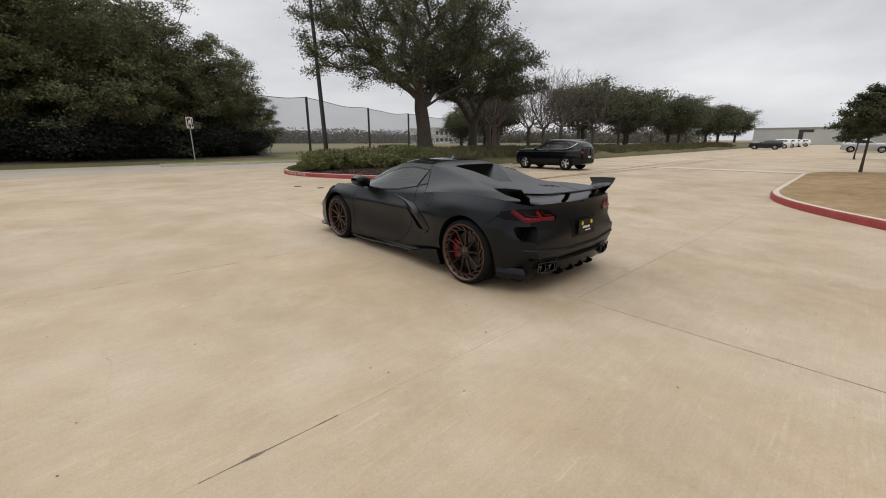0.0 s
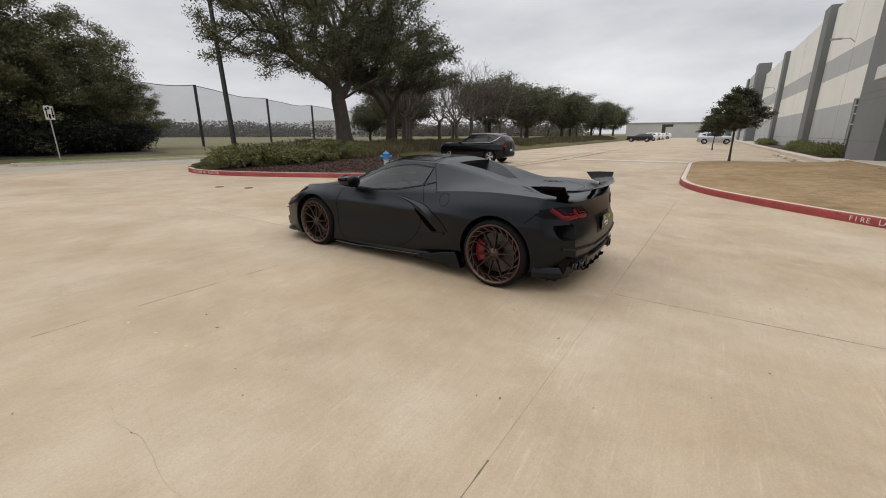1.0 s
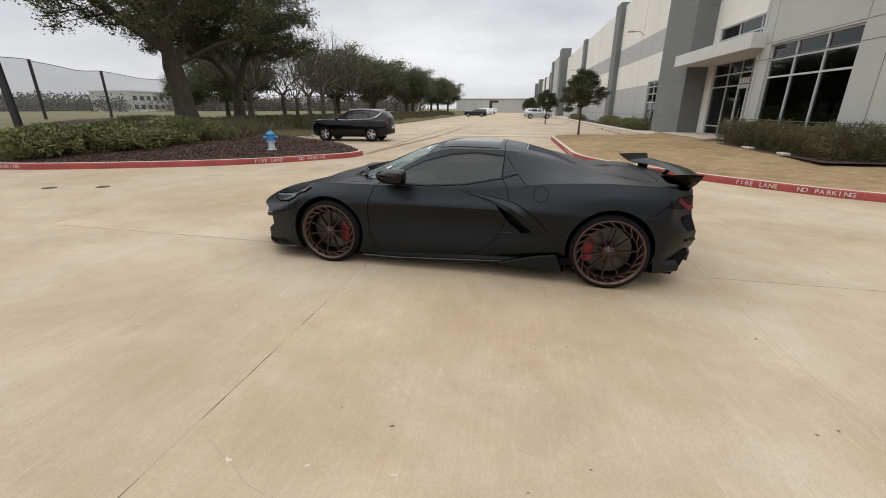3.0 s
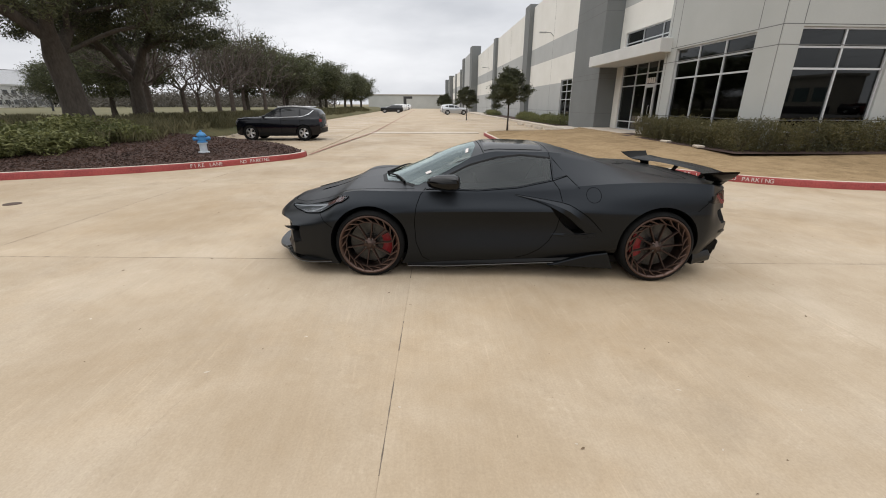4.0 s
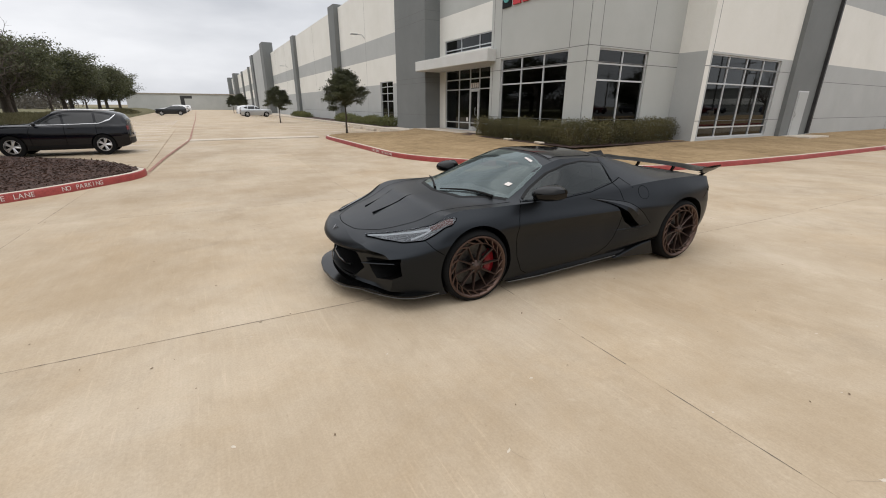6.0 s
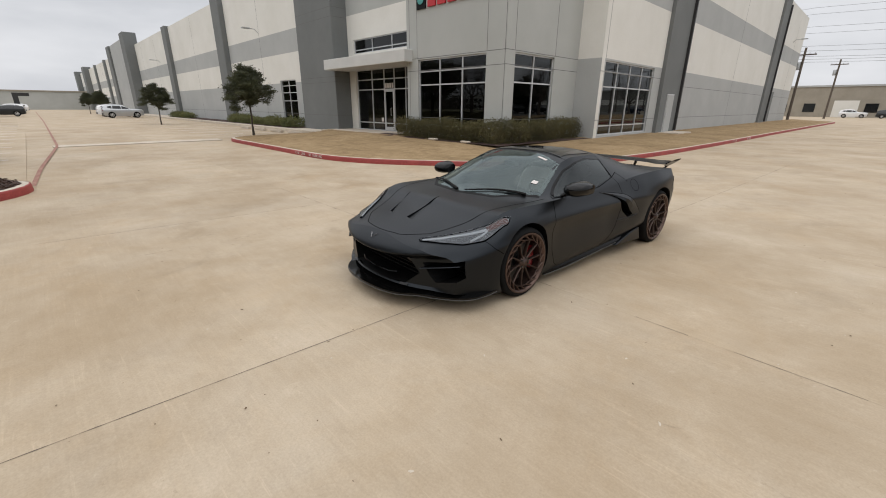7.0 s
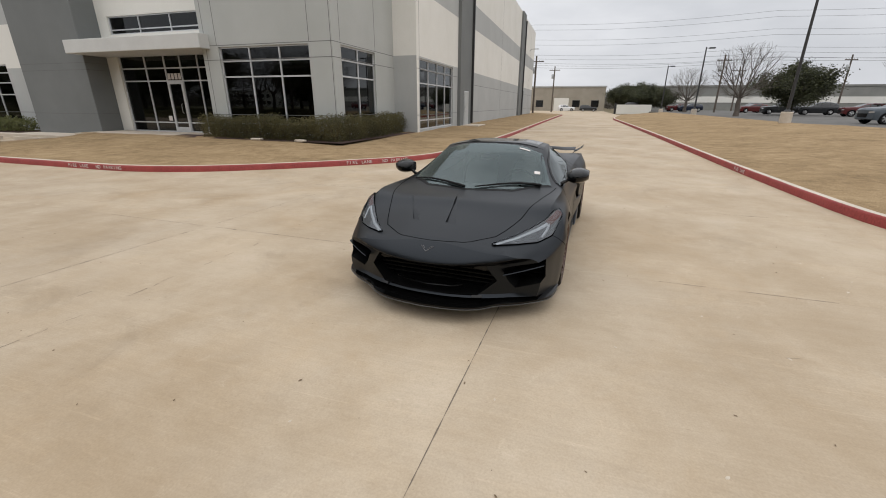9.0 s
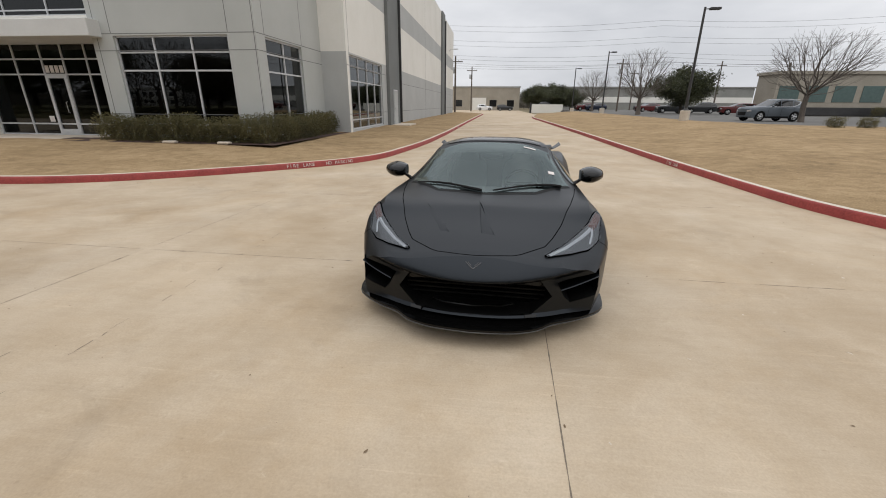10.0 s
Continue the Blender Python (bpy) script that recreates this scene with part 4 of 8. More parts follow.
far_oak = crown_tree("oak_tree", "mid-sized live oak with a rounded evergreen crown", 31, pose(49, 24.5, 0.5), 2.2, 0.26, (0, 0, 5.0), (4.2, 4.2, 2.9), 230, OAK_LEAF, 90, 0.13, 0.5, gather=0.12, twig=0.014, step=0.8, group="oaks along the berm")
again(far_oak, ((42.1, 34.2, 0.85, 130), (57, 22.5, 0.95, 70), (64, 25, 1.05, 160), (71, 21.5, 0.95, 250), (80, 22.5, 1.0, 20), (91, 21, 0.95, 110), (105, 22, 1.0, 300), (122, 22, 1.0, 45), (44.0, 40.0, 0.62, 90), (37, 29, 0.8, 30)), 0.5)
thick = crown_tree("oak_tree", "dense olive evergreen oak with branches to the ground", 47, pose(-2, 38, 0.3), 1.4, 0.3, (0, 0, 5.0), (4.5, 4.5, 4.9), 430, THICKET_LEAF, 185, 0.082, 0.34, gather=0.3, twig=0.013, step=0.8, inner=0.45, lumps=0.30, flat=0.42, group="thicket of oaks past the street")
again(thick, ((-9, 39, 1.35, 40), (3.5, 38.5, 1.18, 100), (8.0, 38, 1.03, 170), (12.0, 38.5, 0.86, 230), (-15, 38, 1.4, 310), (0.5, 44, 1.6, 80), (-6, 45, 1.7, 200), (6.5, 45, 1.25, 20), (14.6, 39.5, 0.58, 140), (-22, 40, 1.5, 10)), 0.3)
# undergrowth whose leaf colour carries the darkness under the crowns
under = crown_tree("bush", "low dense evergreen undergrowth at the foot of the oaks", 53, pose(-4, 35.6, 0.2), 0.3, 0.06, (0, 0, 1.1), (1.9, 1.5, 1.1), 110, UNDER_LEAF_SHADED, 150, 0.085, 0.34, twig=0.008, inner=0.5, group="undergrowth past the street", category="bush")
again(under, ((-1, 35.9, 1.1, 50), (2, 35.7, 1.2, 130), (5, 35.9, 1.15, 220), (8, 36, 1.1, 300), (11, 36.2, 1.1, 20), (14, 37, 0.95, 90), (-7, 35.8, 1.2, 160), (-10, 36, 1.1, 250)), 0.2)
# bare trees
bare = crown_tree("bare_tree", "leafless winter tree with a fan of fine reddish twigs", 61, pose(27.5, 22.0, 0.6), 2.1, 0.19, (0, 0, 4.8), (3.5, 3.5, 2.8), 950, bark=TWIG, gather=0.5, twig=0.0056, step=0.6, inner=0.35, group="bare trees along the berm")
again(bare, ((31.5, 24.5, 1.0, 60), (33.5, 20.5, 0.9, 140), (38.5, 21.6, 1.05, 220), (43.3, 20.5, 0.95, 10), (47, 24, 1.0, 80), (36, 27.5, 1.05, 33), (52.5, 21.5, 0.8, 99), (41, 27, 1.05, 170), (47.5, 29, 0.95, 300), (61, 20.6, 0.62, 200), (75, 20, 0.6, 40)), 0.55)
vase = crown_tree("bare_tree", "leafless pale tree with a rounded vase of branches beside the lot", 67, pose(-13.4, -46.5, 0.5), 1.9, 0.24, (0, 0, 4.7), (3.5, 3.5, 3.0), 1300, bark=PALE_BARK, gather=0.75, twig=0.0068, step=0.8, inner=0.5, lumps=0.06, group="bare trees by the parking lot")
again(vase, ((-13.7, -73.2, 0.95, 200), (-31, -30, 0.9, 20)), 0.5)
crown_tree("bare_tree", "leafless pale tree combed to one side beside the lot", 68, pose(-18.2, -25.3, 0.45), 1.9, 0.18, (0.25, 0, 4.2), (3.6, 3.3, 2.1), 1300, bark=PALE_BARK, gather=0.75, twig=0.0058, step=0.7, inner=0.5, lumps=0.12, lean=(-0.4, 0), group="bare trees by the parking lot")
lot_oak = crown_tree("oak_tree", "evergreen oak between the parked cars", 71, pose(-21.5, -54.5, 0.4), 1.4, 0.22, (0, 0, 3.6), (3.7, 3.7, 2.1), 220, OAK_DARK, 90, 0.14, 0.5, gather=0.12, twig=0.013, step=0.8, group="oaks by the parking lot")
again(lot_oak, ((-9.5, -84, 0.82, 40), (-5.5, -93, 0.9, 100), (-8.2, -90, 0.92, 160), (-13, -92, 0.75, 200)), 0.3)
young = crown_tree("young_tree", "young evergreen oak with a slim trunk in the lawn corner", 83, pose(25.2, -0.1, 0.2), 1.4, 0.05, (0, 0, 2.40), (1.05, 1.05, 1.10), 140, OAK_DARK, 150, 0.048, 0.12, flat=0.42, lumps=0.20, twig=0.004, step=0.3, inner=0.3, cone=0.55, gather=0.3, group="young trees by the bays")
again(young, ((45.5, 0.3, 0.95, 120), (84, 0.3, 1.0, 200), (100, 0.5, 1.0, 20)), 0.1)
# hedge shrubs before the office


def shrub(name, label, seed, m, leaf, r, h, count, size, group, stems=7, boxy=0.0):
    rng = np.random.default_rng(seed)
    base = thing(name, label, "shrub", m, group)
    s = Shape()
    for k in range(stems):
        a = rng.uniform(0, 6.28)
        e = Vector((math.cos(a) * r * 0.6, math.sin(a) * r * 0.6, h * rng.uniform(0.5, 0.85)))
        s.tube([(0, 0, -0.05), e * 0.5 + Vector((0, 0, 0.05)), e], [0.018, 0.012, 0.005], 4, cap=False)
    part("stems", s, BARK, base)
    u = rng.normal(size=(count, 3))
    u /= np.linalg.norm(u, axis=1)[:, None]
    rad = rng.uniform(0.35, 1.0, count) ** 0.5
    u *= (1 + boxy * (1 / np.abs(u).max(axis=1) - 1))[:, None]
    lump = 1 + 0.18 * np.sin(5 * u[:, 0] + 3 * u[:, 2] + seed) + 0.13 * np.sin(9 * u[:, 1] + seed)
    p = u * (rad * lump)[:, None] * np.array([r, r, h * 0.52]) + np.array([0, 0, h * 0.52])
    p = p[p[:, 2] > 0.02]
    part("foliage", leaves_mesh("foliage", p, size, leaf, 0.0, seed), None, base)
    return base


hedge = shrub("hedge_shrub", "clipped olive-green hedge shrub before the office windows", 91, pose(17.75, -4.72, 0.27), HEDGE_LEAF, 0.46, 0.84, 3600, 0.028, "clipped hedge by the office", boxy=0.75)
rng = np.random.default_rng(5)
for k in range(1, 19):
    if k < 11:
        x, y = 17.75 - 0.585 * k, -4.72 + 0.01 * k
    else:
        x, y = 11.72 + 0.02 * (k - 11), -4.9 - 0.70 * (k - 10.6)
    c = copy_thing(hedge, pose(x, y + rng.normal(0, 0.05), 0.26, 0, 0, 90 * int(rng.integers(4)) + rng.uniform(-9, 9)))
    s = rng.uniform(0.88, 1.12)
    c.scale = (s, s, rng.uniform(0.90, 1.08) * (0.86 if k in (3, 7, 12) else 1))
slab_stone = Shape()
slab_stone.grid([[(-0.20, -0.09, 0), (0.20, -0.10, 0), (0.22, 0.08, 0), (-0.19, 0.10, 0)], [(-0.21, -0.10, 0.05), (0.21, -0.11, 0.05), (0.23, 0.09, 0.05), (-0.20, 0.11, 0.05)], [(-0.17, -0.07, 0.075), (0.18, -0.08, 0.07), (0.19, 0.06, 0.075), (-0.16, 0.08, 0.07)]], True)
slab_stone.add([(-0.17, -0.07, 0.075), (0.18, -0.08, 0.07), (0.19, 0.06, 0.075), (-0.16, 0.08, 0.07)], [(0, 1, 2, 3)])
stone_mesh = slab_stone.mesh("stone", KERB)
for x, y, r in ((15.1, -4.12, 4), (13.1, -4.08, -6)):
    tagged(part("stone", stone_mesh, None, m=pose(x, y, 0.275, 0, 0, r)), "flat pale splash stone on the mulch under the hedge", "stone", "stones under the hedge")
strip_shrub = shrub("low_shrub", "low green shrub in the planting strip along the wall", 95, pose(31, -5.4, 0.12), SHRUB_LEAF, 0.7, 0.75, 900, 0.06, "shrubs along the wall")
for k in range(1, 24):
    x = 31 + 0.95 * k + (14 if k > 14 else 0)
    c = copy_thing(strip_shrub, pose(x, -5.4 + 0.25 * math.sin(k * 2.1), 0.12, 0, 0, k * 77))
    c.scale = (1, 1, rng.uniform(0.7, 1.1))
bed = Shape().box(30.0, -6.35, 0.1, 66, -4.6, 0.175)
tagged(part("planting_strip", bed, MULCH), "mulched planting strip along the long wall", "mulch", kind="structure")
bed = Shape()
bed.add([(19.9, -5.2, 0.31), (19.9, -4.15, 0.285), (11.3, -4.0, 0.268), (11.0, -10.6, 0.285), (12.1, -10.6, 0.31), (12.1, -5.2, 0.31)], [(0, 1, 2, 5), (5, 2, 3, 4)])
tagged(part("planting_strip", bed, MULCH), "dark mulch strip under the office hedge", "mulch", kind="structure")
# shrubs on the island
isl = shrub("island_shrub", "loose green shrub with reddish tips on the mulched island", 97, pose(9.0, 16.6, 0.2), SHRUB_LEAF, 0.75, 0.85, 1500, 0.064, "shrubs on the island")
rng = np.random.default_rng(9)
for k in range(22):
    t = k / 21
    x, y = 10.0 + 3.9 * t + rng.normal(0, 0.3), 16.3 - 1.5 * t + rng.normal(0, 0.65)
    c = copy_thing(isl, pose(x, y, island_height(x, y) - 0.05, 0, 0, rng.uniform(0, 360)))
    s = rng.uniform(0.45, 1.0)
    c.scale = (s * 1.15, s * 1.15, s * rng.uniform(0.75, 1.1))


def grass_tuft_mesh(name, places, height, spread, blades, mat, seed, width=0.012, root=0.4):
    rng = np.random.default_rng(seed)
    c = np.repeat(np.asarray(places, float), blades, 0)
    n = len(c)
    c[:, :2] += rng.normal(0, spread * root, (n, 2))
    a = rng.uniform(0, 6.283, n)
    h = height * rng.uniform(0.5, 1.15, n)
    out = spread * rng.uniform(0.2, 1.0, n)
    d = np.stack([np.cos(a), np.sin(a), np.zeros(n)], 1)
    w = np.stack([-np.sin(a), np.cos(a), np.zeros(n)], 1) * width
    z = np.array([0, 0, 1.0])
    mid = c + d * (out * 0.35)[:, None] + z * (h * 0.65)[:, None]
    tip = c + d * out[:, None] + z * h[:, None]
    v = np.stack([c - w, c + w, mid + w * 0.8, tip, mid - w * 0.8], 1).reshape(-1, 3)
    f = np.arange(5 * n).reshape(-1, 5)
    me = bpy.data.meshes.new(name)
    me.from_pydata(v.tolist(), [], f.tolist())
    me.materials.append(mat)
    return me


rng = np.random.default_rng(12)
spots = []
for k in range(420):
    x = 14.2 + 75 * rng.uniform() ** 1.6
    y = 15.9 + rng.uniform(0, 2.2) + (0.35 * (15.6 - x) if x < 15.6 else 0)
    spots.append((x, y, 0.30 + 0.22 * (y - 15.9)))
for k in range(50):
    x, y = 13.2 + 2.4 * rng.uniform(), 14.0 + 1.7 * rng.uniform()
    spots.append((x, y, island_height(x, y) - 0.05))
tagged(part("ornamental_grass", grass_tuft_mesh("ornamental_grass", spots, 0.40, 0.22, 150, GRASS_BLADE, 3, 0.0028, 1.6), None), "tall buff and green ornamental grasses along the berm", "grass", kind="stuff")

# ---- the sports car ----
from mathutils.bvhtree import BVHTree


def smooth_curve(keys, values, x):
    """A monotone cubic through the given values."""
    keys, values = np.asarray(keys, float), np.asarray(values, float)
    h, d = np.diff(keys), np.diff(values) / np.diff(keys)
    m = np.zeros(len(keys))
    m[0], m[-1] = d[0], d[-1]
    for i in range(1, len(keys) - 1):
        if d[i - 1] * d[i] > 0:
            w1, w2 = 2 * h[i] + h[i - 1], h[i] + 2 * h[i - 1]
            m[i] = (w1 + w2) / (w1 / d[i - 1] + w2 / d[i])
    i = int(np.clip(np.searchsorted(keys, x) - 1, 0, len(keys) - 2))
    t = (x - keys[i]) / h[i]
    return ((2 * t ** 3 - 3 * t ** 2 + 1) * values[i] + (t ** 3 - 2 * t ** 2 + t) * h[i] * m[i] + (-2 * t ** 3 + 3 * t ** 2) * values[i + 1] + (t ** 3 - t ** 2) * h[i] * m[i + 1])


def spline(points, sub):
    """Catmull-Rom through 2D points."""
    p = [Vector(q) for q in points]
    p = [p[0] * 2 - p[1]] + p + [p[-1] * 2 - p[-2]]
    out = []
    for a, b, c, d in zip(p, p[1:], p[2:], p[3:]):
        for k in range(sub):
            t = k / sub
            out.append(0.5 * ((2 * b) + (c - a) * t + (2 * a - 5 * b + 4 * c - d) * t * t + (3 * b - a - 3 * c + d) * t ** 3))
    out.append(p[-2])
    return out


def loft_body(keys, curves, warp, steps, sub=5, cap=10):
    """A closed body: sections across the car from feature lines along it. curves: (half widths, heights) from sill to roof edge, then the centre heights."""
    s = Shape()
    rows = []
    for v in np.linspace(keys[0], keys[-1], steps):
        prof = [Vector((smooth_curve(c[0], c[1], v), smooth_curve(c[0], c[2], v))) for c in curves[:-1]]
        prof.append(Vector((0.0, smooth_curve(curves[-1][0], curves[-1][1], v))))
        stops = [i for i, c in enumerate(curves[:-1]) if i and len(c) > 3 and c[3]]
        runs, start = [], 0
        for i in stops + [len(prof) - 1]:
            run = spline(prof[start:i + 1], sub)
            runs += run if not runs else run[1:]
            start = i
        prof = runs
        prof[-1].x = 0
        rows.append((v, prof))
    full = []
    for v, prof in rows:
        right = [warp(p.x, v, p.y) for p in prof]
        left = [(-x, y, z) for x, y, z in reversed(right[:-1])]
        zb = prof[0].y
        full.append(right + left)
    s.grid(full)
    n = len(full[0])
    # underside
    for a, b in zip(full, full[1:]):
        s.add([a[0], a[-1], b[-1], b[0]], [(0, 1, 2, 3)])
    # ends, as level strips that follow the bow of the nose and tail
    for (v, prof) in (rows[0], rows[-1]):
        strips = []
        for p in prof:
            strips.append([warp(p.x * f, v, p.y) for f in np.linspace(-1, 1, 2 * cap + 1)])
        s.grid(strips)
    bm = bmesh.new()
    me = s.mesh("loft", [])
    bm.from_mesh(me)
    bmesh.ops.remove_doubles(bm, verts=bm.verts, dist=1e-4)
    bmesh.ops.dissolve_degenerate(bm, dist=1e-4, edges=bm.edges)
    bmesh.ops.recalc_face_normals(bm, faces=bm.faces)
    return bm


def carve(bm, cutters, mats):
    """Cuts the shapes out of a body; the new faces take the cutter's material slot."""
    me = bpy.data.meshes.new("body")
    bm.to_mesh(me)
    for m in mats:
        me.materials.append(m)
    ob = new("body", me)
    span = [max(abs(v.co.x) for v in me.vertices), min(v.co.y for v in me.vertices), max(v.co.y for v in me.vertices)]
    for shape, slot in cutters:
        cm = shape.mesh("cut", mats)
        cm.polygons.foreach_set("material_index", [slot] * len(cm.polygons))
        c = new("cut", cm)
        for own in (False, True):
            mod = ob.modifiers.new("cut", "BOOLEAN")
            mod.operation, mod.object, mod.solver, mod.use_self, mod.use_hole_tolerant = "DIFFERENCE", c, "EXACT", own, own
            out = bpy.data.meshes.new_from_object(ob.evaluated_get(bpy.context.evaluated_depsgraph_get()))
            ob.modifiers.clear()
            fine = len(out.vertices) > 0.5 * len(ob.data.vertices) and max(abs(v.co.x) for v in out.vertices) < span[0] + 0.01 and min(v.co.y for v in out.vertices) > span[1] - 0.01 and max(v.co.y for v in out.vertices) < span[2] + 0.01
            if fine:
                break
        bpy.data.objects.remove(c)
        bpy.data.meshes.remove(cm)
        if fine:
            ob.data = out
        else:
            bpy.data.meshes.remove(out)
    out = ob.data
    bpy.data.objects.remove(ob)
    out.name = "body"
    return out


def prism(poly, axis, lo, hi):
    """A polygon swept along an axis; poly holds the two other coordinates in x, y, z order."""
    s = Shape()
    n = len(poly)

    def at(p, w):
        return {"x": (w, p[0], p[1]), "y": (p[0], w, p[1]), "z": (p[0], p[1], w)}[axis]

    s.add([at(p, lo) for p in poly] + [at(p, hi) for p in poly],
          [tuple(range(n)), tuple(reversed(range(n, 2 * n)))] + [(i, (i + 1) % n, n + (i + 1) % n, n + i) for i in range(n)])
    return s


class Skin:
    """Lays strips and patches on a body's outer surface, seen along an axis."""

    def __init__(self, bm):
        self.tree = BVHTree.FromBMesh(bm)

    def hit(self, axis, sign, a, b, lift=0.0):
        o, d = {"x": (Vector((4 * sign, a, b)), Vector((-sign, 0, 0))), "y": (Vector((a, 8 * sign, b)), Vector((0, -sign, 0))), "z": (Vector((a, b, 4)), Vector((0, 0, -1)))}[axis]
        p, nrm, _, _ = self.tree.ray_cast(o, d)
        if p is None:
            q, nrm, _, _ = self.tree.find_nearest(Vector({"x": (0.9 * sign, a, b), "y": (a, 3.6 if sign > 0 else -0.9, b), "z": (a, b, 1.0)}[axis]))
            p = q
        if nrm.dot(d) > 0:
            nrm = -nrm
        return p + nrm * lift, nrm

    def strip(self, shape, axis, sign, line, width, lift=0.0015, gap=0.025):
        pts = [Vector((p[0], p[1], 0)) for p in line]
        pts = resample(pts, gap)
        rows = []
        for i, p in enumerate(pts):
            d = pts[min(i + 1, len(pts) - 1)] - pts[max(i - 1, 0)]
            n = Vector((-d.y, d.x, 0)).normalized() * width / 2
            row = [self.hit(axis, sign, (p + n * k).x, (p + n * k).y, lift if k == 0 else lift * 0.4)[0] for k in (-1, 0, 1)]
            rows.append(row)
        shape.grid(rows)

    def patch(self, shape, axis, sign, low, high, lift=0.004, nu=16, nv=8, rim=0.012):
        """A panel between two lines, wrapped on the body, with a turned-down edge."""
        def even(line, n):
            pts = [Vector((p[0], p[1], 0)) for p in line]
            lens = [0]
            for a, b in zip(pts, pts[1:]):
                lens.append(lens[-1] + (b - a).length)
            out = []
            for k in range(n + 1):
                w = lens[-1] * k / n
                i = max(j for j in range(len(pts)) if lens[j] <= w + 1e-9)
                i = min(i, len(pts) - 2)
                out.append(pts[i].lerp(pts[i + 1], (w - lens[i]) / max(1e-9, lens[i + 1] - lens[i])))
            return out
        a, b = even(low, nu), even(high, nu)
        rows = []
        for j in range(-1, nv + 2):
            jj = min(max(j, 0), nv) / nv
            row = []
            for i in range(-1, nu + 2):
                ii = min(max(i, 0), nu)
                p = a[ii].lerp(b[ii], jj)
                edge = j in (-1, nv + 1) or i in (-1, nu + 1)
                row.append(self.hit(axis, sign, p.x, p.y, lift - (rim if edge else 0))[0])
            rows.append(row)
        shape.grid(rows)


CAR = pose(4.134, 2.806, -0.028, 0.65, 0, -2.9)
car = thing("sports_car", "low satin graphite sports car with bronze wheels and rear wing", "car", CAR)
V = [-0.80, -0.67, -0.40, 0.0, 0.40, 0.80, 1.20, 1.70, 2.15, 2.45, 2.75, 3.10, 3.40, 3.62, 3.80]
VU = [-0.80, -0.67, -0.35, 0.12, 0.60, 1.05, 1.50, 1.85, 2.15, 2.42, 2.68, 3.10, 3.40, 3.62, 3.80]
# half widths and heights of the lines along the body, from the sill up to the middle of the roof; True marks a crease
LINES = [
    (V, [.64, .77, .875, .93, .935, .92, .91, .91, .915, .92, .935, .955, .945, .90, .83], [.31, .26, .20, .20, .275, .215, .175, .15, .135, .13, .13, .13, .14, .16, .19], True),
    (V, [.73, .85, .952, .99, .985, .955, .93, .928, .935, .95, .972, .978, .962, .92, .85], [.42, .40, .37, .36, .345, .30, .275, .26, .26, .27, .29, .29, .28, .28, .29], False),
    (V, [.775, .885, .975, 1.012, 1.0, .945, .903, .898, .918, .955, .988, .988, .968, .925, .85], [.57, .56, .555, .545, .535, .525, .52, .515, .51, .50, .49, .475, .46, .44, .41], False),
    (V, [.785, .893, .982, 1.017, 1.006, .966, .940, .937, .945, .968, .991, .988, .965, .92, .84], [.655, .66, .665, .67, .67, .67, .665, .66, .65, .63, .60, .57, .545, .505, .46], True),
    (V, [.78, .888, .976, 1.010, .996, .955, .928, .926, .936, .963, .985, .978, .950, .90, .82], [.69, .695, .70, .705, .705, .70, .695, .69, .68, .66, .635, .60, .57, .525, .475], False),
    (V, [.758, .866, .953, .984, .956, .908, .888, .890, .905, .932, .952, .945, .905, .845, .76], [.79, .81, .825, .83, .81, .785, .765, .752, .742, .735, .73, .69, .62, .555, .505], False),
    (V, [.738, .828, .90, .908, .880, .856, .848, .852, .860, .860, .850, .825, .775, .70, .60], [.888, .908, .940, .950, .930, .892, .858, .838, .828, .825, .825, .778, .695, .62, .548], True),
    (VU, [.66, .70, .715, .705, .70, .705, .72, .738, .765, .745, .68, .63, .57, .50, .42], [.896, .914, .938, .965, .995, 1.012, .998, .945, .876, .838, .822, .773, .705, .642, .567], False),
    (VU, [.42, .46, .50, .495, .50, .54, .565, .578, .612, .612, .50, .40, .35, .31, .27], [.888, .907, .922, .995, 1.108, 1.170, 1.172, 1.082, .958, .868, .828, .780, .722, .662, .586], True),
    (VU, [.20, .22, .25, .27, .29, .31, .32, .32, .33, .34, .28, .20, .18, .16, .14], [.887, .906, .918, .965, 1.125, 1.212, 1.218, 1.145, 1.024, .910, .834, .787, .732, .672, .597], False),
    (VU, [.887, .906, .914, .955, 1.125, 1.220, 1.226, 1.158, 1.038, .922, .838, .792, .736, .676, .600]),
]


def ease(a, b, x):
    t = min(1, max(0, (x - a) / (b - a)))
    return t * t * (3 - 2 * t)


def car_warp(x, v, z):
    """Bows the nose and tail and tucks the nose in under its lip."""
    k = ease(2.85, 3.80, v)
    lip = 0.465 + 0.10 * (abs(x) / 0.9) ** 2
    y = v - k * 0.42 * (abs(x) / 0.95) ** 2.3 - k * 0.115 * max(0, (z - lip) / 0.12) ** 1.6
    y -= ease(3.45, 3.80, v) * 0.075 * ease(lip + 0.005, lip - 0.05, z) * ease(0.13, 0.22, z) * (1 - ease(0.62, 0.90, abs(x)))
    k = ease(-0.38, -0.80, v)
    y += k * (0.135 - 0.06 * ease(0.68, 0.52, z)) * (abs(x) / 0.85) ** 2.4 + k * 0.045 * ease(0.56, 0.88, z) + k * 0.05 * ease(0.44, 0.26, z)
    return (x, y, z)


shell = loft_body(V, LINES, car_warp, 104, 4, 12)
skin = Skin(shell)
FRONT_AXLE, REAR_AXLE, RF, RR = 2.719, 0.0, 0.328, 0.346


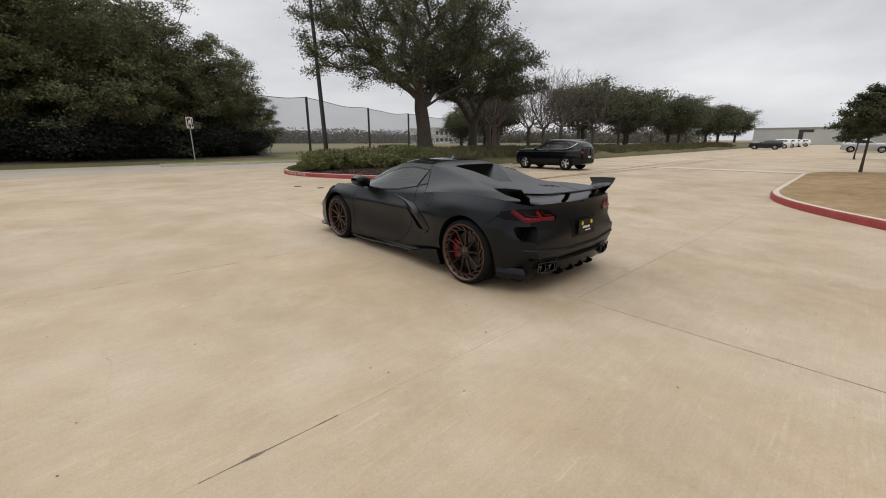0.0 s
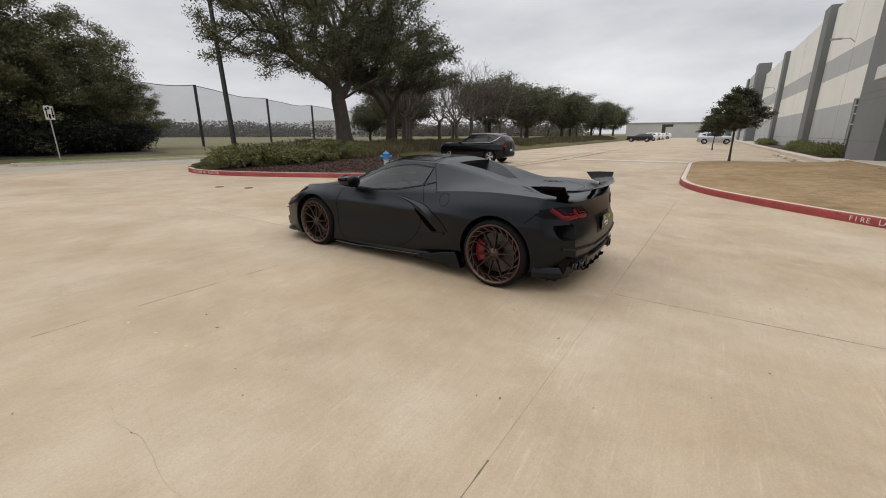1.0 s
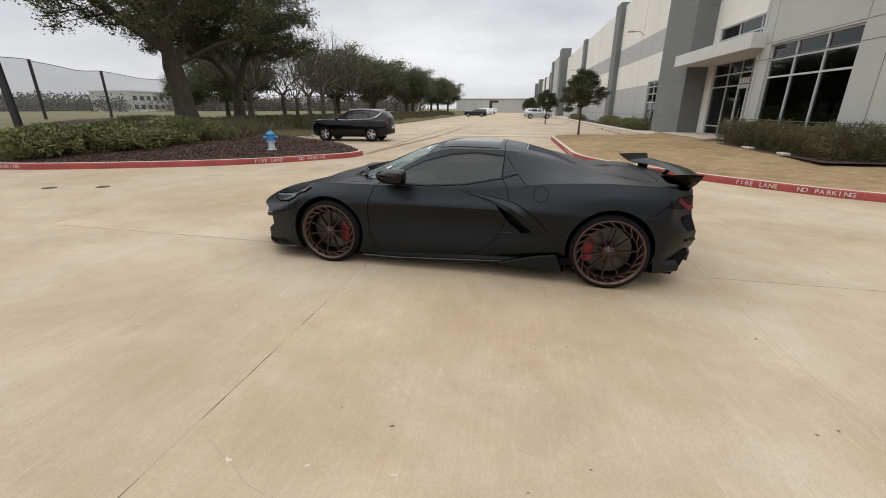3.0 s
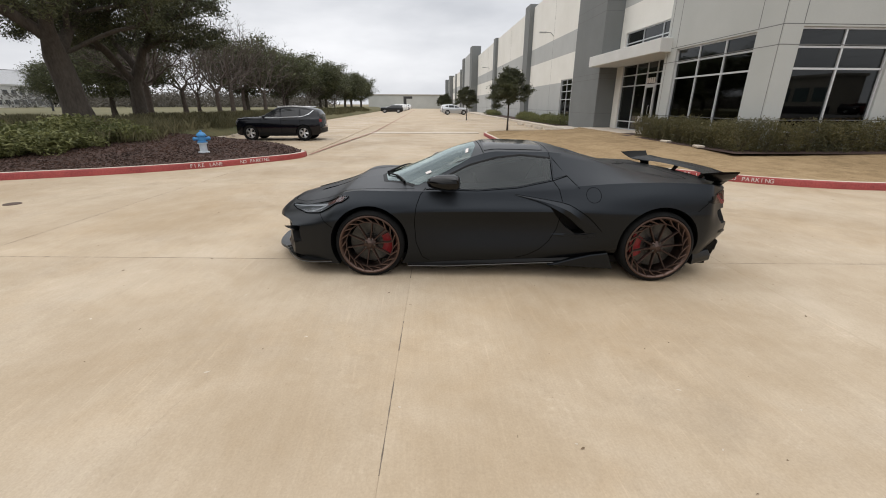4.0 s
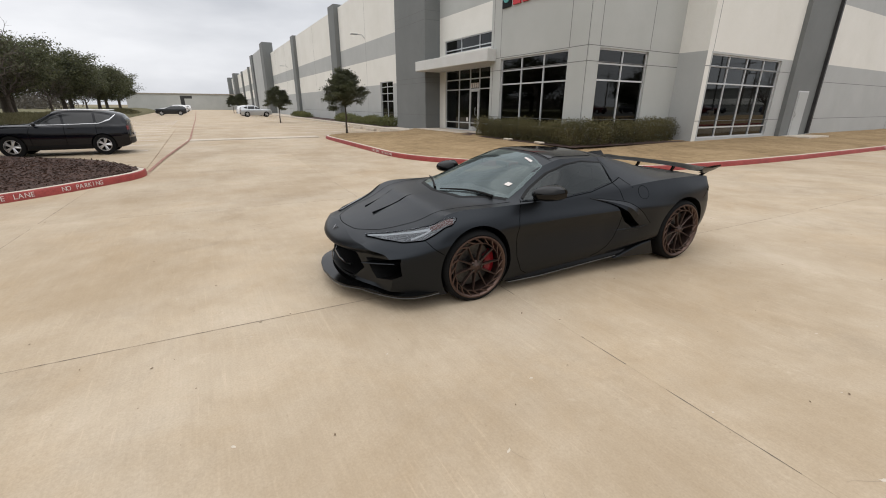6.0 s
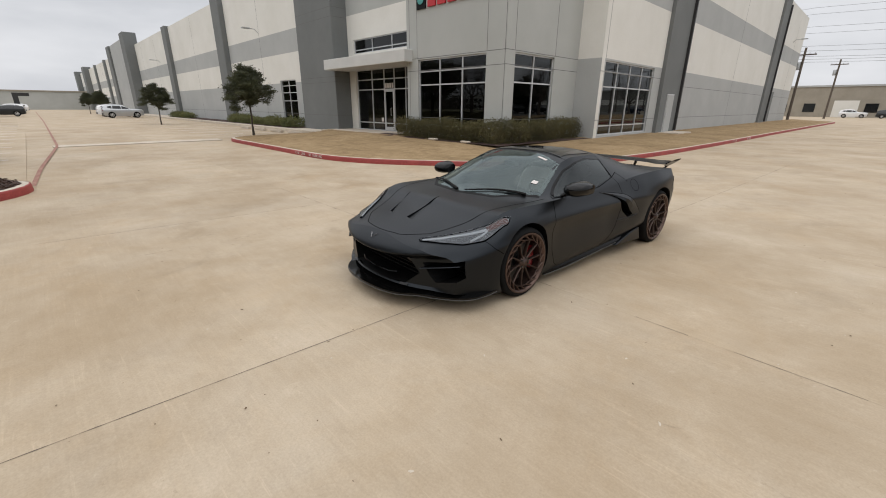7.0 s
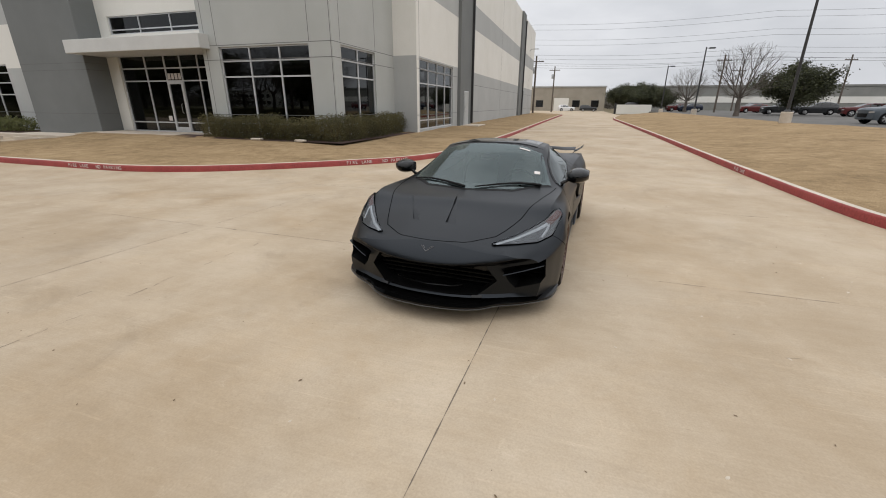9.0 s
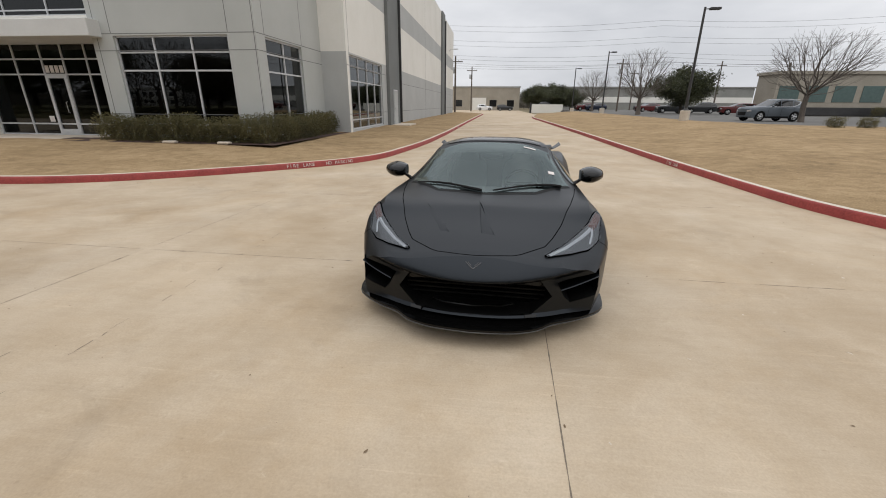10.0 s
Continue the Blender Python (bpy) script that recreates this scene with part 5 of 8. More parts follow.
def disc_cut(v, z, r, x0, x1):
    return prism([(v + r * math.cos(2 * math.pi * k / 48), z + r * math.sin(2 * math.pi * k / 48)) for k in range(48)], "x", x0, x1)


SCREEN = [(-0.72, 2.27), (-0.42, 2.575), (0.0, 2.645), (0.42, 2.575), (0.72, 2.27), (0.555, 1.78), (0.30, 1.725), (0.0, 1.715), (-0.30, 1.725), (-0.555, 1.78)]
SIDE_LOW = [(2.16, 0.846), (1.97, 0.850), (1.70, 0.846), (1.33, 0.876), (1.02, 0.936)]
SIDE_HIGH = [(2.16, 0.850), (2.02, 0.925), (1.77, 1.040), (1.52, 1.108), (1.28, 1.132), (1.00, 1.108)]
cuts = []
for sx in (-1, 1):
    cuts.append((disc_cut(FRONT_AXLE, RF + 0.012, RF + 0.036, *sorted((0.58 * sx, 1.3 * sx))), 1))
    cuts.append((disc_cut(REAR_AXLE, RR + 0.012, RR + 0.036, *sorted((0.56 * sx, 1.3 * sx))), 1))
    side = [(2.07, 0.862), (1.70, 0.862), (1.35, 0.888), (1.05, 0.942), (1.03, 1.085), (1.28, 1.115), (1.51, 1.09), (1.76, 1.022), (1.97, 0.925)]
    cuts.append((prism(side, "x", *sorted((0.40 * sx, 1.1 * sx))), 2))
    scoop = [(1.05, 0.735), (0.90, 0.675), (0.76, 0.555), (0.69, 0.480), (0.77, 0.455), (0.89, 0.535), (0.985, 0.645)]
    cuts.append((prism(scoop, "x", *sorted((0.80 * sx, 1.1 * sx))), 1))
    cuts.append((prism([(0.565 * sx, 0.425), (0.62 * sx, 0.437), (0.870 * sx, 0.478), (0.878 * sx, 0.33), (0.85 * sx, 0.30), (0.67 * sx, 0.262), (0.625 * sx, 0.31)], "y", 3.22, 4.3), 1))
    cuts.append((prism([(0.735 * sx, 0.555), (0.70 * sx, 0.675), (0.73 * sx, 0.70), (0.885 * sx, 0.69), (0.875 * sx, 0.60), (0.85 * sx, 0.555)], "y", -1.5, -0.56), 1))
cuts.append((prism([(x * 0.97, y * 0.995) for x, y in SCREEN], "z", 0.72, 1.6), 2))
cabin = Shape()
lowr, highr = [(-0.60, 0.85, 0.40), (0.60, 0.85, 0.40), (0.60, 2.33, 0.40), (-0.60, 2.33, 0.40)], [(-0.49, 0.90, 1.10), (0.49, 0.90, 1.10), (0.49, 1.72, 1.10), (-0.49, 1.72, 1.10)]
mid = [(-0.63, 0.85, 0.785), (0.63, 0.85, 0.785), (0.63, 2.34, 0.785), (-0.63, 2.34, 0.785)]
cabin.grid([lowr, mid, highr], True)
cabin.add(lowr + highr, [(3, 2, 1, 0), (4, 5, 6, 7)])
cuts.append((cabin, 2))
cuts.append((prism([(-0.45, 0.452), (-0.54, 0.325), (-0.40, 0.205), (0.40, 0.205), (0.54, 0.325), (0.45, 0.452), (0.0, 0.425)], "y", 3.46, 4.3), 1))
# the valley between the fairings behind the seats
valley = Shape()
rows = [[(-w, v, z), (w, v, z), (w + 0.60, v, 1.40), (-w - 0.60, v, 1.40)] for v, z, w in ((0.80, 1.0, 0.11), (0.35, 0.995, 0.09), (-0.02, 0.968, 0.07))]
valley.grid(rows, True)
valley.add(rows[0] + rows[-1], [(0, 1, 2, 3), (7, 6, 5, 4)])
cuts.append((valley, 0))


def wedge_cut(tip, a, b, deep_a, deep_b):
    """A recess that deepens from its tip to its wide end, more on one side."""
    q = Shape()
    pts = [(tip, 0.002), (a, deep_a), (b, deep_b)]
    base = [Vector((*p, skin.hit("z", 1, *p)[0].z - d)) for p, d in pts]
    top = [Vector((p.x, p.y, 1.0)) for p in base]
    return q.add(base + top, [(2, 1, 0), (3, 4, 5), (0, 1, 4, 3), (1, 2, 5, 4), (2, 0, 3, 5)])


cuts.append((wedge_cut((0.465, 2.95), (0.215, 3.36), (0.285, 3.34), 0.006, 0.020), 0))
cuts.append((wedge_cut((0.035, 2.89), (-0.12, 3.38), (-0.02, 3.36), 0.006, 0.022), 0))
CABIN_TRIM = ramp_mat("cabin_trim", (0.03, 0.03, 0.032), (0.055, 0.055, 0.058), 0.7, 0, 5, 60, 0.1)
body_mesh = carve(shell, cuts, [SATIN_BODY, BLACK_PLASTIC, CABIN_TRIM])
body_mesh.shade_smooth()
body_mesh.set_sharp_from_angle(angle=radians(28))
part("body", body_mesh, None, car)

# glazing
WINDSCREEN = glass_mat("windscreen_glass", (0.66, 0.72, 0.71), (0.80, 0.93, 0.92), 0.085)
TINTED = glass_mat("tinted_side_glass", (0.17, 0.185, 0.185), (0.85, 0.9, 0.9), 0.045)
s = Shape()
skin.patch(s, "z", 1, [(-0.745, 2.28), (-0.43, 2.595), (0.0, 2.665), (0.43, 2.595), (0.745, 2.28)], [(-0.575, 1.765), (-0.30, 1.705), (0, 1.695), (0.30, 1.705), (0.575, 1.765)], 0.004, 24, 12, 0.006)
part("windscreen", s, WINDSCREEN, car, "raked clear windscreen with a green-grey tint", smooth=True, facing=(0, 0, 1))
for sx in (-1, 1):
    s = Shape()
    skin.patch(s, "x", sx, SIDE_LOW, SIDE_HIGH, 0.004, 24, 8, 0.006)
    part("side_window", s, TINTED, car, "dark tinted side window", smooth=True, facing=(sx, 0, 0))
    s = Shape()
    skin.strip(s, "x", sx, [(x, z + 0.008) for x, z in SIDE_HIGH], 0.020, 0.007)
    part("window_trim", s, TRIM_BLACK, car, "black trim over the side window", smooth=True)
    s = Shape()
    skin.patch(s, "x", sx, [(0.985, 0.948), (0.86, 0.975)], [(0.985, 1.095), (0.965, 1.09)], 0.004, 6, 6, 0.01)
    part("quarter_panel", s, SATIN_BODY, car, smooth=True)
s = prism([(-0.11, 1.0), (0.11, 1.0), (0.355, 1.165), (-0.355, 1.165)], "y", 0.785, 0.797)
part("rear_window", s, GLOSS_BLACK, car, "dark upright rear window between the roof fairings")
# shut lines, each its own strip


def seam(axis, sx, line, width=0.009, lift=0.002):
    q = Shape()
    skin.strip(q, axis, sx, line, width * 0.62, lift, 0.02)
    part("panel_gap", q, GAP, car)


hood = [(0.80, 2.30), (0.765, 2.55), (0.70, 2.86), (0.61, 3.14), (0.53, 3.34), (0.475, 3.45), (0.31, 3.585), (0.26, 3.612), (0.12, 3.64), (0.0, 3.65)]
for sx in (-1, 1):
    seam("z", 1, [(x * sx, y) for x, y in hood], 0.010)
    seam("x", sx, [(2.19, 0.852), (2.24, 0.80), (2.277, 0.70), (2.295, 0.55), (2.28, 0.35), (2.22, 0.205), (2.15, 0.165)])
    seam("x", sx, [(1.0, 0.938), (0.945, 0.86), (0.92, 0.76)])
    seam("x", sx, [(0.935, 0.625), (0.955, 0.50), (1.02, 0.38), (1.10, 0.30), (1.22, 0.235), (1.32, 0.21)])
    seam("x", sx, [(2.19, 0.840), (1.97, 0.840), (1.70, 0.836), (1.33, 0.866), (1.00, 0.930), (0.86, 0.970)])
    seam("x", sx, [(0.985, 1.125), (0.87, 0.985), (0.76, 0.875)], 0.008)
    seam("x", sx, [(1.0, 0.935), (1.0, 1.12)], 0.012, 0.006)
    cap_line = [(0.637 + 0.066 * math.cos(a / 24 * 6.2832), 0.824 + 0.066 * math.sin(a / 24 * 6.2832)) for a in range(25)]
    seam("x", sx, cap_line, 0.006, 0.0015)
    seam("x", sx, [(-0.31, 0.70), (-0.40, 0.775), (-0.47, 0.825)], 0.008)
    seam("x", sx, [(3.06, 0.50), (3.14, 0.555), (3.2, 0.625)], 0.008)
for v in (1.66, 1.02):
    seam("z", 1, [(-0.58, v - 0.02), (-0.3, v), (0.3, v), (0.58, v - 0.02)], 0.010)
seam("z", 1, [(-0.60, -0.10), (-0.50, -0.42), (-0.30, -0.48), (0.30, -0.48), (0.50, -0.42), (0.60, -0.10)], 0.010)
roofp = Shape()
skin.patch(roofp, "z", 1, [(-0.50, 1.63), (0.50, 1.63)], [(-0.49, 1.06), (0.49, 1.06)], 0.005, 16, 8, 0.01)
part("roof_panel", roofp, GLOSS_BLACK, car, "glossy dark lift-out roof panel", smooth=True)
for sx in (-1, 1):
    for k in range(3):
        q = Shape()
        skin.strip(q, "z", 1, [((0.33 + 0.055 * k) * sx, 0.02 - 0.05 * k), ((0.36 + 0.055 * k) * sx, -0.08 - 0.05 * k)], 0.030, 0.004)
        part("deck_vent", q, BLACK_PLASTIC, car)
# lamps
LENS = glass_mat("headlamp_lens", (0.80, 0.82, 0.84), (0.6, 0.62, 0.64), 0.03)
for sx in (-1, 1):
    s = Shape()
    inner, outer = [(0.470, 3.555), (0.60, 3.40), (0.72, 3.22), (0.82, 3.06), (0.895, 2.90)], [(0.485, 3.572), (0.655, 3.475), (0.785, 3.35), (0.880, 3.19), (0.928, 2.96)]
    skin.patch(s, "z", 1, [(x * sx, y) for x, y in inner], [(x * sx, y) for x, y in outer], 0.003, 16, 6, 0.02)
    lamp = part("headlamp", s, ramp_mat("headlamp_bowl", (0.045, 0.047, 0.05), (0.10, 0.102, 0.105), 0.3, 0.3, 20, 90, 0.05), car, "slanted grey headlamp with a white light blade", smooth=True)
    s = Shape()
    skin.strip(s, "z", 1, [(x * sx, y) for x, y in ((0.50, 3.548), (0.62, 3.42), (0.745, 3.25), (0.82, 3.13), (0.865, 3.03))], 0.022, 0.010)
    skin.strip(s, "z", 1, [(x * sx, y) for x, y in ((0.845, 3.07), (0.835, 3.17), (0.805, 3.28))], 0.016, 0.010)
    part("light_blade", s, ramp_mat("white_lens", (0.34, 0.355, 0.37), (0.48, 0.49, 0.50), 0.25), lamp, smooth=True)
    s = Shape()
    skin.patch(s, "z", 1, [(x * sx, y) for x, y in inner], [(x * sx, y) for x, y in outer], 0.016, 16, 6, 0.02)
    mark = Shape()
    skin.strip(mark, "z", 1, [(0.825 * sx, 3.115), (0.872 * sx, 3.03), (0.905 * sx, 2.945)], 0.046, 0.012)
    part("side_marker", mark, ramp_mat("amber_marker", (0.08, 0.040, 0.034), (0.12, 0.056, 0.048), 0.25), lamp, "dull amber side marker", smooth=True)
    rim_line = inner + outer[::-1] + inner[:1]
    seam("z", 1, [(x * sx, y) for x, y in rim_line], 0.012, 0.010)
    part("lens", s, LENS, lamp, smooth=True, facing=(0, 0, 1))
    # tail lamp: two angular red signatures in a dark housing
    s = Shape()
    skin.patch(s, "y", -1, [(x * sx, z) for x, z in ((0.47, 0.742), (0.70, 0.735), (0.82, 0.76), (0.945, 0.815))], [(x * sx, z) for x, z in ((0.45, 0.775), (0.56, 0.845), (0.78, 0.862), (0.94, 0.835))], 0.006, 18, 6, 0.02)
    tail = part("tail_lamp", s, TRIM_BLACK, car, "angular red tail lamp in a black housing", smooth=True)
    s = Shape()
    skin.patch(s, "x", sx, [(-0.40, 0.785), (-0.50, 0.755), (-0.62, 0.745)], [(-0.40, 0.795), (-0.50, 0.835), (-0.62, 0.862)], 0.005, 8, 4, 0.015)
    part("lamp_return", s, TRIM_BLACK, tail, smooth=True)
    s = Shape()
    for a, b, c in ((0.49, 0.64, 0.70), (0.65, 0.80, 0.87)):
        skin.strip(s, "y", -1, [(a * sx, 0.758), (b * sx, 0.760), (c * sx, 0.840)], 0.044, 0.012, 0.012)
        skin.strip(s, "y", -1, [((a + 0.02) * sx, 0.790), ((b - 0.03) * sx, 0.795), ((c - 0.055) * sx, 0.840)], 0.010, 0.013, 0.012)
    part("red_lens", s, ramp_mat("red_lens", (0.10, 0.003, 0.007), (0.18, 0.004, 0.010), 0.3, spec=0.2), tail)
# front: grille bars, intake blades, splitter
s = Shape()
skin.strip(s, "y", 1, [(-0.44, 0.192), (-0.25, 0.188), (0.0, 0.184), (0.25, 0.188), (0.44, 0.192)], 0.034, 0.006, 0.02)
part("lower_valance", s, GLOSS_BLACK, car, "gloss black strip under the mouth", smooth=True)
s = Shape()
for z in (0.25, 0.285, 0.32, 0.355, 0.39):
    s.box(-0.50, 3.49, z, 0.50, 3.515, z + 0.012)
part("grille", s, BLACK_PLASTIC, car)
s = Shape()
s.tube([(-0.28, 3.66, 0.272), (-0.2, 3.69, 0.262), (0, 3.70, 0.254), (0.2, 3.69, 0.262), (0.28, 3.66, 0.272)], 0.010, 8)
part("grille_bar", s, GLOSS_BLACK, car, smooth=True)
s = Shape()
s.box(-0.54, 3.468, 0.20, 0.54, 3.476, 0.46)
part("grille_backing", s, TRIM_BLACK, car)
for sx in (-1, 1):
    # gloss corner pieces at the top of the mouth
    s = prism([(0.34 * sx, 0.425), (0.45 * sx, 0.437), (0.475 * sx, 0.405), (0.44 * sx, 0.385), (0.35 * sx, 0.392)], "y", 3.56, 3.60)
    part("mouth_insert", s, GLOSS_BLACK, car, bevel=0.006)
    s = Shape()
    rows = [[((0.590 + 0.275 * k) * sx, 3.79 - 0.42 * ((0.590 + 0.275 * k) / 0.95) ** 2.3 + dy, 0.388 + dz + 0.045 * k) for dy, dz in ((-0.12, 0), (0, 0), (0.006, 0.005), (0, 0.010), (-0.12, 0.010))] for k in (0, 0.25, 0.5, 0.75, 1)]
    s.grid(rows, True)
    part("intake_blade", s, SATIN_BODY, car)
    s = Shape()
    for z in (0.28, 0.31, 0.34, 0.41):
        s.box(min(0.62 * sx, 0.83 * sx), 3.27, z, max(0.62 * sx, 0.83 * sx), 3.29, z + 0.01)
    part("intake_mesh", s, BLACK_PLASTIC, car)


def splitter_line(k, grow_by):
    """The lip follows the nose and turns back along its corners."""
    a = abs(k)
    sg = 1 if k >= 0 else -1
    pts = spline([(0.0, 3.825), (0.25, 3.80), (0.42, 3.735), (0.53, 3.635), (0.72, 3.525), (0.885, 3.375), (0.94, 3.20), (0.955, 3.09)], 6)
    w = a * (len(pts) - 1)
    i = min(int(w), len(pts) - 2)
    p = pts[i].lerp(pts[i + 1], w - i)
    d = (pts[i + 1] - pts[i]).normalized()
    q = p + Vector((-d.y, d.x)) * grow_by
    return (q.x * sg if k else 0.0, q.y)


s = Shape()
rows, edge = [], []
for k in np.linspace(-1, 1, 49):
    grow_by = 0.028 * (1 - ease(0.7, 1.0, abs(k))) + 0.004
    a, b = splitter_line(k, grow_by), splitter_line(k, -0.16)
    rows.append([(a[0], a[1], 0.134 + 0.02 * abs(k) ** 3), (a[0], a[1], 0.150 + 0.02 * abs(k) ** 3), (b[0], b[1], 0.166 + 0.05 * ease(0.40, 0.47, abs(k))), (b[0], b[1], 0.125)])
    edge.append((a[0], a[1] + 0.001, 0.1325 + 0.02 * abs(k) ** 3))
s.grid(rows, True)
s.add(rows[0] + rows[-1], [(0, 1, 2, 3), (7, 6, 5, 4)])
part("splitter_edge", Shape().tube(edge, 0.004, 6), ramp_mat("worn_grey_edge", (0.03, 0.03, 0.029), (0.09, 0.087, 0.083), 0.6), car, "thin scuffed grey edge of the splitter")
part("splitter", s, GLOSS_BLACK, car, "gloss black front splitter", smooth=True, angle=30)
for sx in (-1, 1):
    s = Shape()
    rows = [[(sx * (0.915 + o), v, z + up) for o, z in ((0.0, 0.105), (0.022 + f, 0.110), (0.022 + f, 0.124), (0.0, 0.150))] for v, f, up in ((2.37, -0.02, 0), (2.1, 0, 0), (1.0, 0.0, 0.055), (0.80, 0.005, 0.075))]
    s.grid(rows, True)
    s.add(rows[0] + rows[-1], [(0, 1, 2, 3), (7, 6, 5, 4)])
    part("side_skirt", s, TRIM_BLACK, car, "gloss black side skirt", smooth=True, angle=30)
    part("skirt_edge", Shape().tube([(sx * 0.936, 2.36, 0.112), (sx * 0.940, 2.0, 0.114), (sx * 0.940, 0.95, 0.168)], 0.0035, 6), ramp_mat("worn_skirt_edge", (0.05, 0.05, 0.049), (0.14, 0.137, 0.13), 0.55), car, "thin scuffed grey lower edge")
    # fin ahead of the rear wheel
    s = prism([(1.02, 0.150), (0.38, 0.115), (0.455, 0.285), (0.62, 0.262), (0.80, 0.215)], "x", *sorted((0.89 * sx, 0.972 * sx)))
    part("skirt_fin", s, SATIN_BODY, car, bevel=0.012)
    # intake blade on the flank: an upper and a lower facet that meet at a ridge
    s = Shape()
    rows = []
    upper = spline([(1.36, 0.812), (1.10, 0.776), (0.90, 0.745), (0.80, 0.705), (0.66, 0.612), (0.545, 0.495)], 8)
    lower = spline([(1.36, 0.808), (1.10, 0.742), (0.94, 0.668), (0.86, 0.615), (0.76, 0.530), (0.675, 0.470)], 8)
    for i, (p, q) in enumerate(zip(upper, lower)):
        t = i / (len(upper) - 1)
        proud = 0.026 * math.sin(math.pi * min(1, t * 0.9 + 0.05)) + 0.002
        row = []
        for k, l in ((0.0, -0.004), (0.03, 0.004), (0.50, proud), (0.97, proud * 0.75), (1.0, -0.020)):
            m = p.lerp(q, k)
            h, _ = skin.hit("x", sx, m.x, m.y, 0)
            row.append((h.x + sx * l, m.x, m.y))
        rows.append(row)
    s.grid(rows)
    part("intake_blade", s, SATIN_BODY, car, smooth=True, angle=22)
    seam("x", sx, [(p.x, p.y) for p in upper], 0.008, 0.004)
    s = Shape()
    lower = spline([(0.60, 0.470), (0.70, 0.448), (0.82, 0.445), (1.0, 0.44)], 6)
    rows = []
    for i, p in enumerate(lower):
        t = i / (len(lower) - 1)
        q, _ = skin.hit("x", sx, p.x, p.y, 0)
        rows.append([(q.x + sx * l, p.x, p.y + w) for w, l in ((-0.022, -0.01), (-0.012, 0.012 * (1 - t)), (0.012, 0.012 * (1 - t)), (0.022, -0.01))])
    s.grid(rows)
    part("intake_lip", s, SATIN_BODY, car, smooth=True, angle=50)
    # mirrors
    s = Shape()
    s.tube([(0.82 * sx, 2.04, 0.845), (0.89 * sx, 2.02, 0.885), (0.95 * sx, 2.0, 0.905)], [0.02, 0.016, 0.02], 8)
    mirror = part("mirror", s, GLOSS_BLACK, car, "gloss black door mirror on a thin stalk", smooth=True)
    s = Shape()
    rows = []
    for k in range(9):
        t = k / 8
        x = 0.885 + 0.205 * t
        r = (0.30 + 0.70 * math.sin(math.pi * min(0.93, 0.18 + 0.70 * t))) * 0.097
        def corner(q):
            return math.copysign(abs(q) ** 0.6, q)

        rows.append([(x * sx, 1.975 + 0.02 * t + r * corner(math.cos(a)) * (2.1 if math.cos(a) > 0 else 1.0) - 0.05 * t * t, 0.925 + 0.012 * t + r * 0.80 * corner(math.sin(a)) * (1 - 0.35 * max(0, math.cos(a)))) for a in (2 * math.pi * j / 14 for j in range(14))])
    s.grid(rows, True)
    s.add(rows[0], [tuple(range(14))]), s.add(rows[-1], [tuple(range(14))])
    part("mirror_housing", s, GLOSS_BLACK, mirror, smooth=True, angle=60)
    s = Shape()
    s.lathe([(0.0, 0.0), (0.055, 0.0), (0.058, 0.006), (0.0, 0.006)], 16, "y", (1.0 * sx, 1.93, 0.935))
    part("mirror_glass", s, SILVER, mirror)
# wipers, badge, stickers
s = Shape()
for a, b in (((-0.66, 2.40), (-0.06, 2.64)), ((0.04, 2.65), (0.66, 2.42))):
    pts = []
    for k in range(7):
        t = k / 6
        q, _ = skin.hit("z", 1, a[0] + (b[0] - a[0]) * t, a[1] + (b[1] - a[1]) * t - 0.01 * math.sin(3.14 * t), 0.018)
        pts.append(q)
    s = Shape().tube(pts, [0.014, 0.013, 0.011, 0.010, 0.009, 0.008, 0.006], 6)
    part("wiper", s, BLACK_PLASTIC, car, "parked black wiper", smooth=True)
s = Shape()
skin.strip(s, "z", 1, [(-0.745, 2.305), (-0.43, 2.615), (0.0, 2.685), (0.43, 2.615), (0.745, 2.305)], 0.045, 0.003)
part("cowl_trim", s, BLACK_PLASTIC, car)
badge = Shape()
for sx in (-1, 1):
    skin.strip(badge, "z", 1, [(0.0, 3.745), (0.020 * sx, 3.730), (0.052 * sx, 3.704)], 0.006, 0.005, 0.012)
    skin.strip(badge, "z", 1, [(0.012 * sx, 3.726), (0.036 * sx, 3.704)], 0.005, 0.005, 0.012)
part("badge", badge, ramp_mat("dull_grey_metal", (0.10, 0.10, 0.105), (0.18, 0.18, 0.185), 0.35, 0.6), car, "small dull grey crossed-flag shaped badge")
s = Shape()
skin.patch(s, "z", 1, [(-0.56, 2.205), (-0.615, 2.19)], [(-0.555, 2.155), (-0.61, 2.14)], 0.008, 2, 2, 0.001)
part("sticker", s, WHITE_PAINT, car, "small white windscreen sticker")
s = Shape()
skin.patch(s, "z", 1, [(-0.32, 1.80), (-0.44, 1.81)], [(-0.32, 1.772), (-0.44, 1.78)], 0.008, 2, 2, 0.001)
part("sticker", s, WHITE_PAINT, car, "small white windscreen stickers")
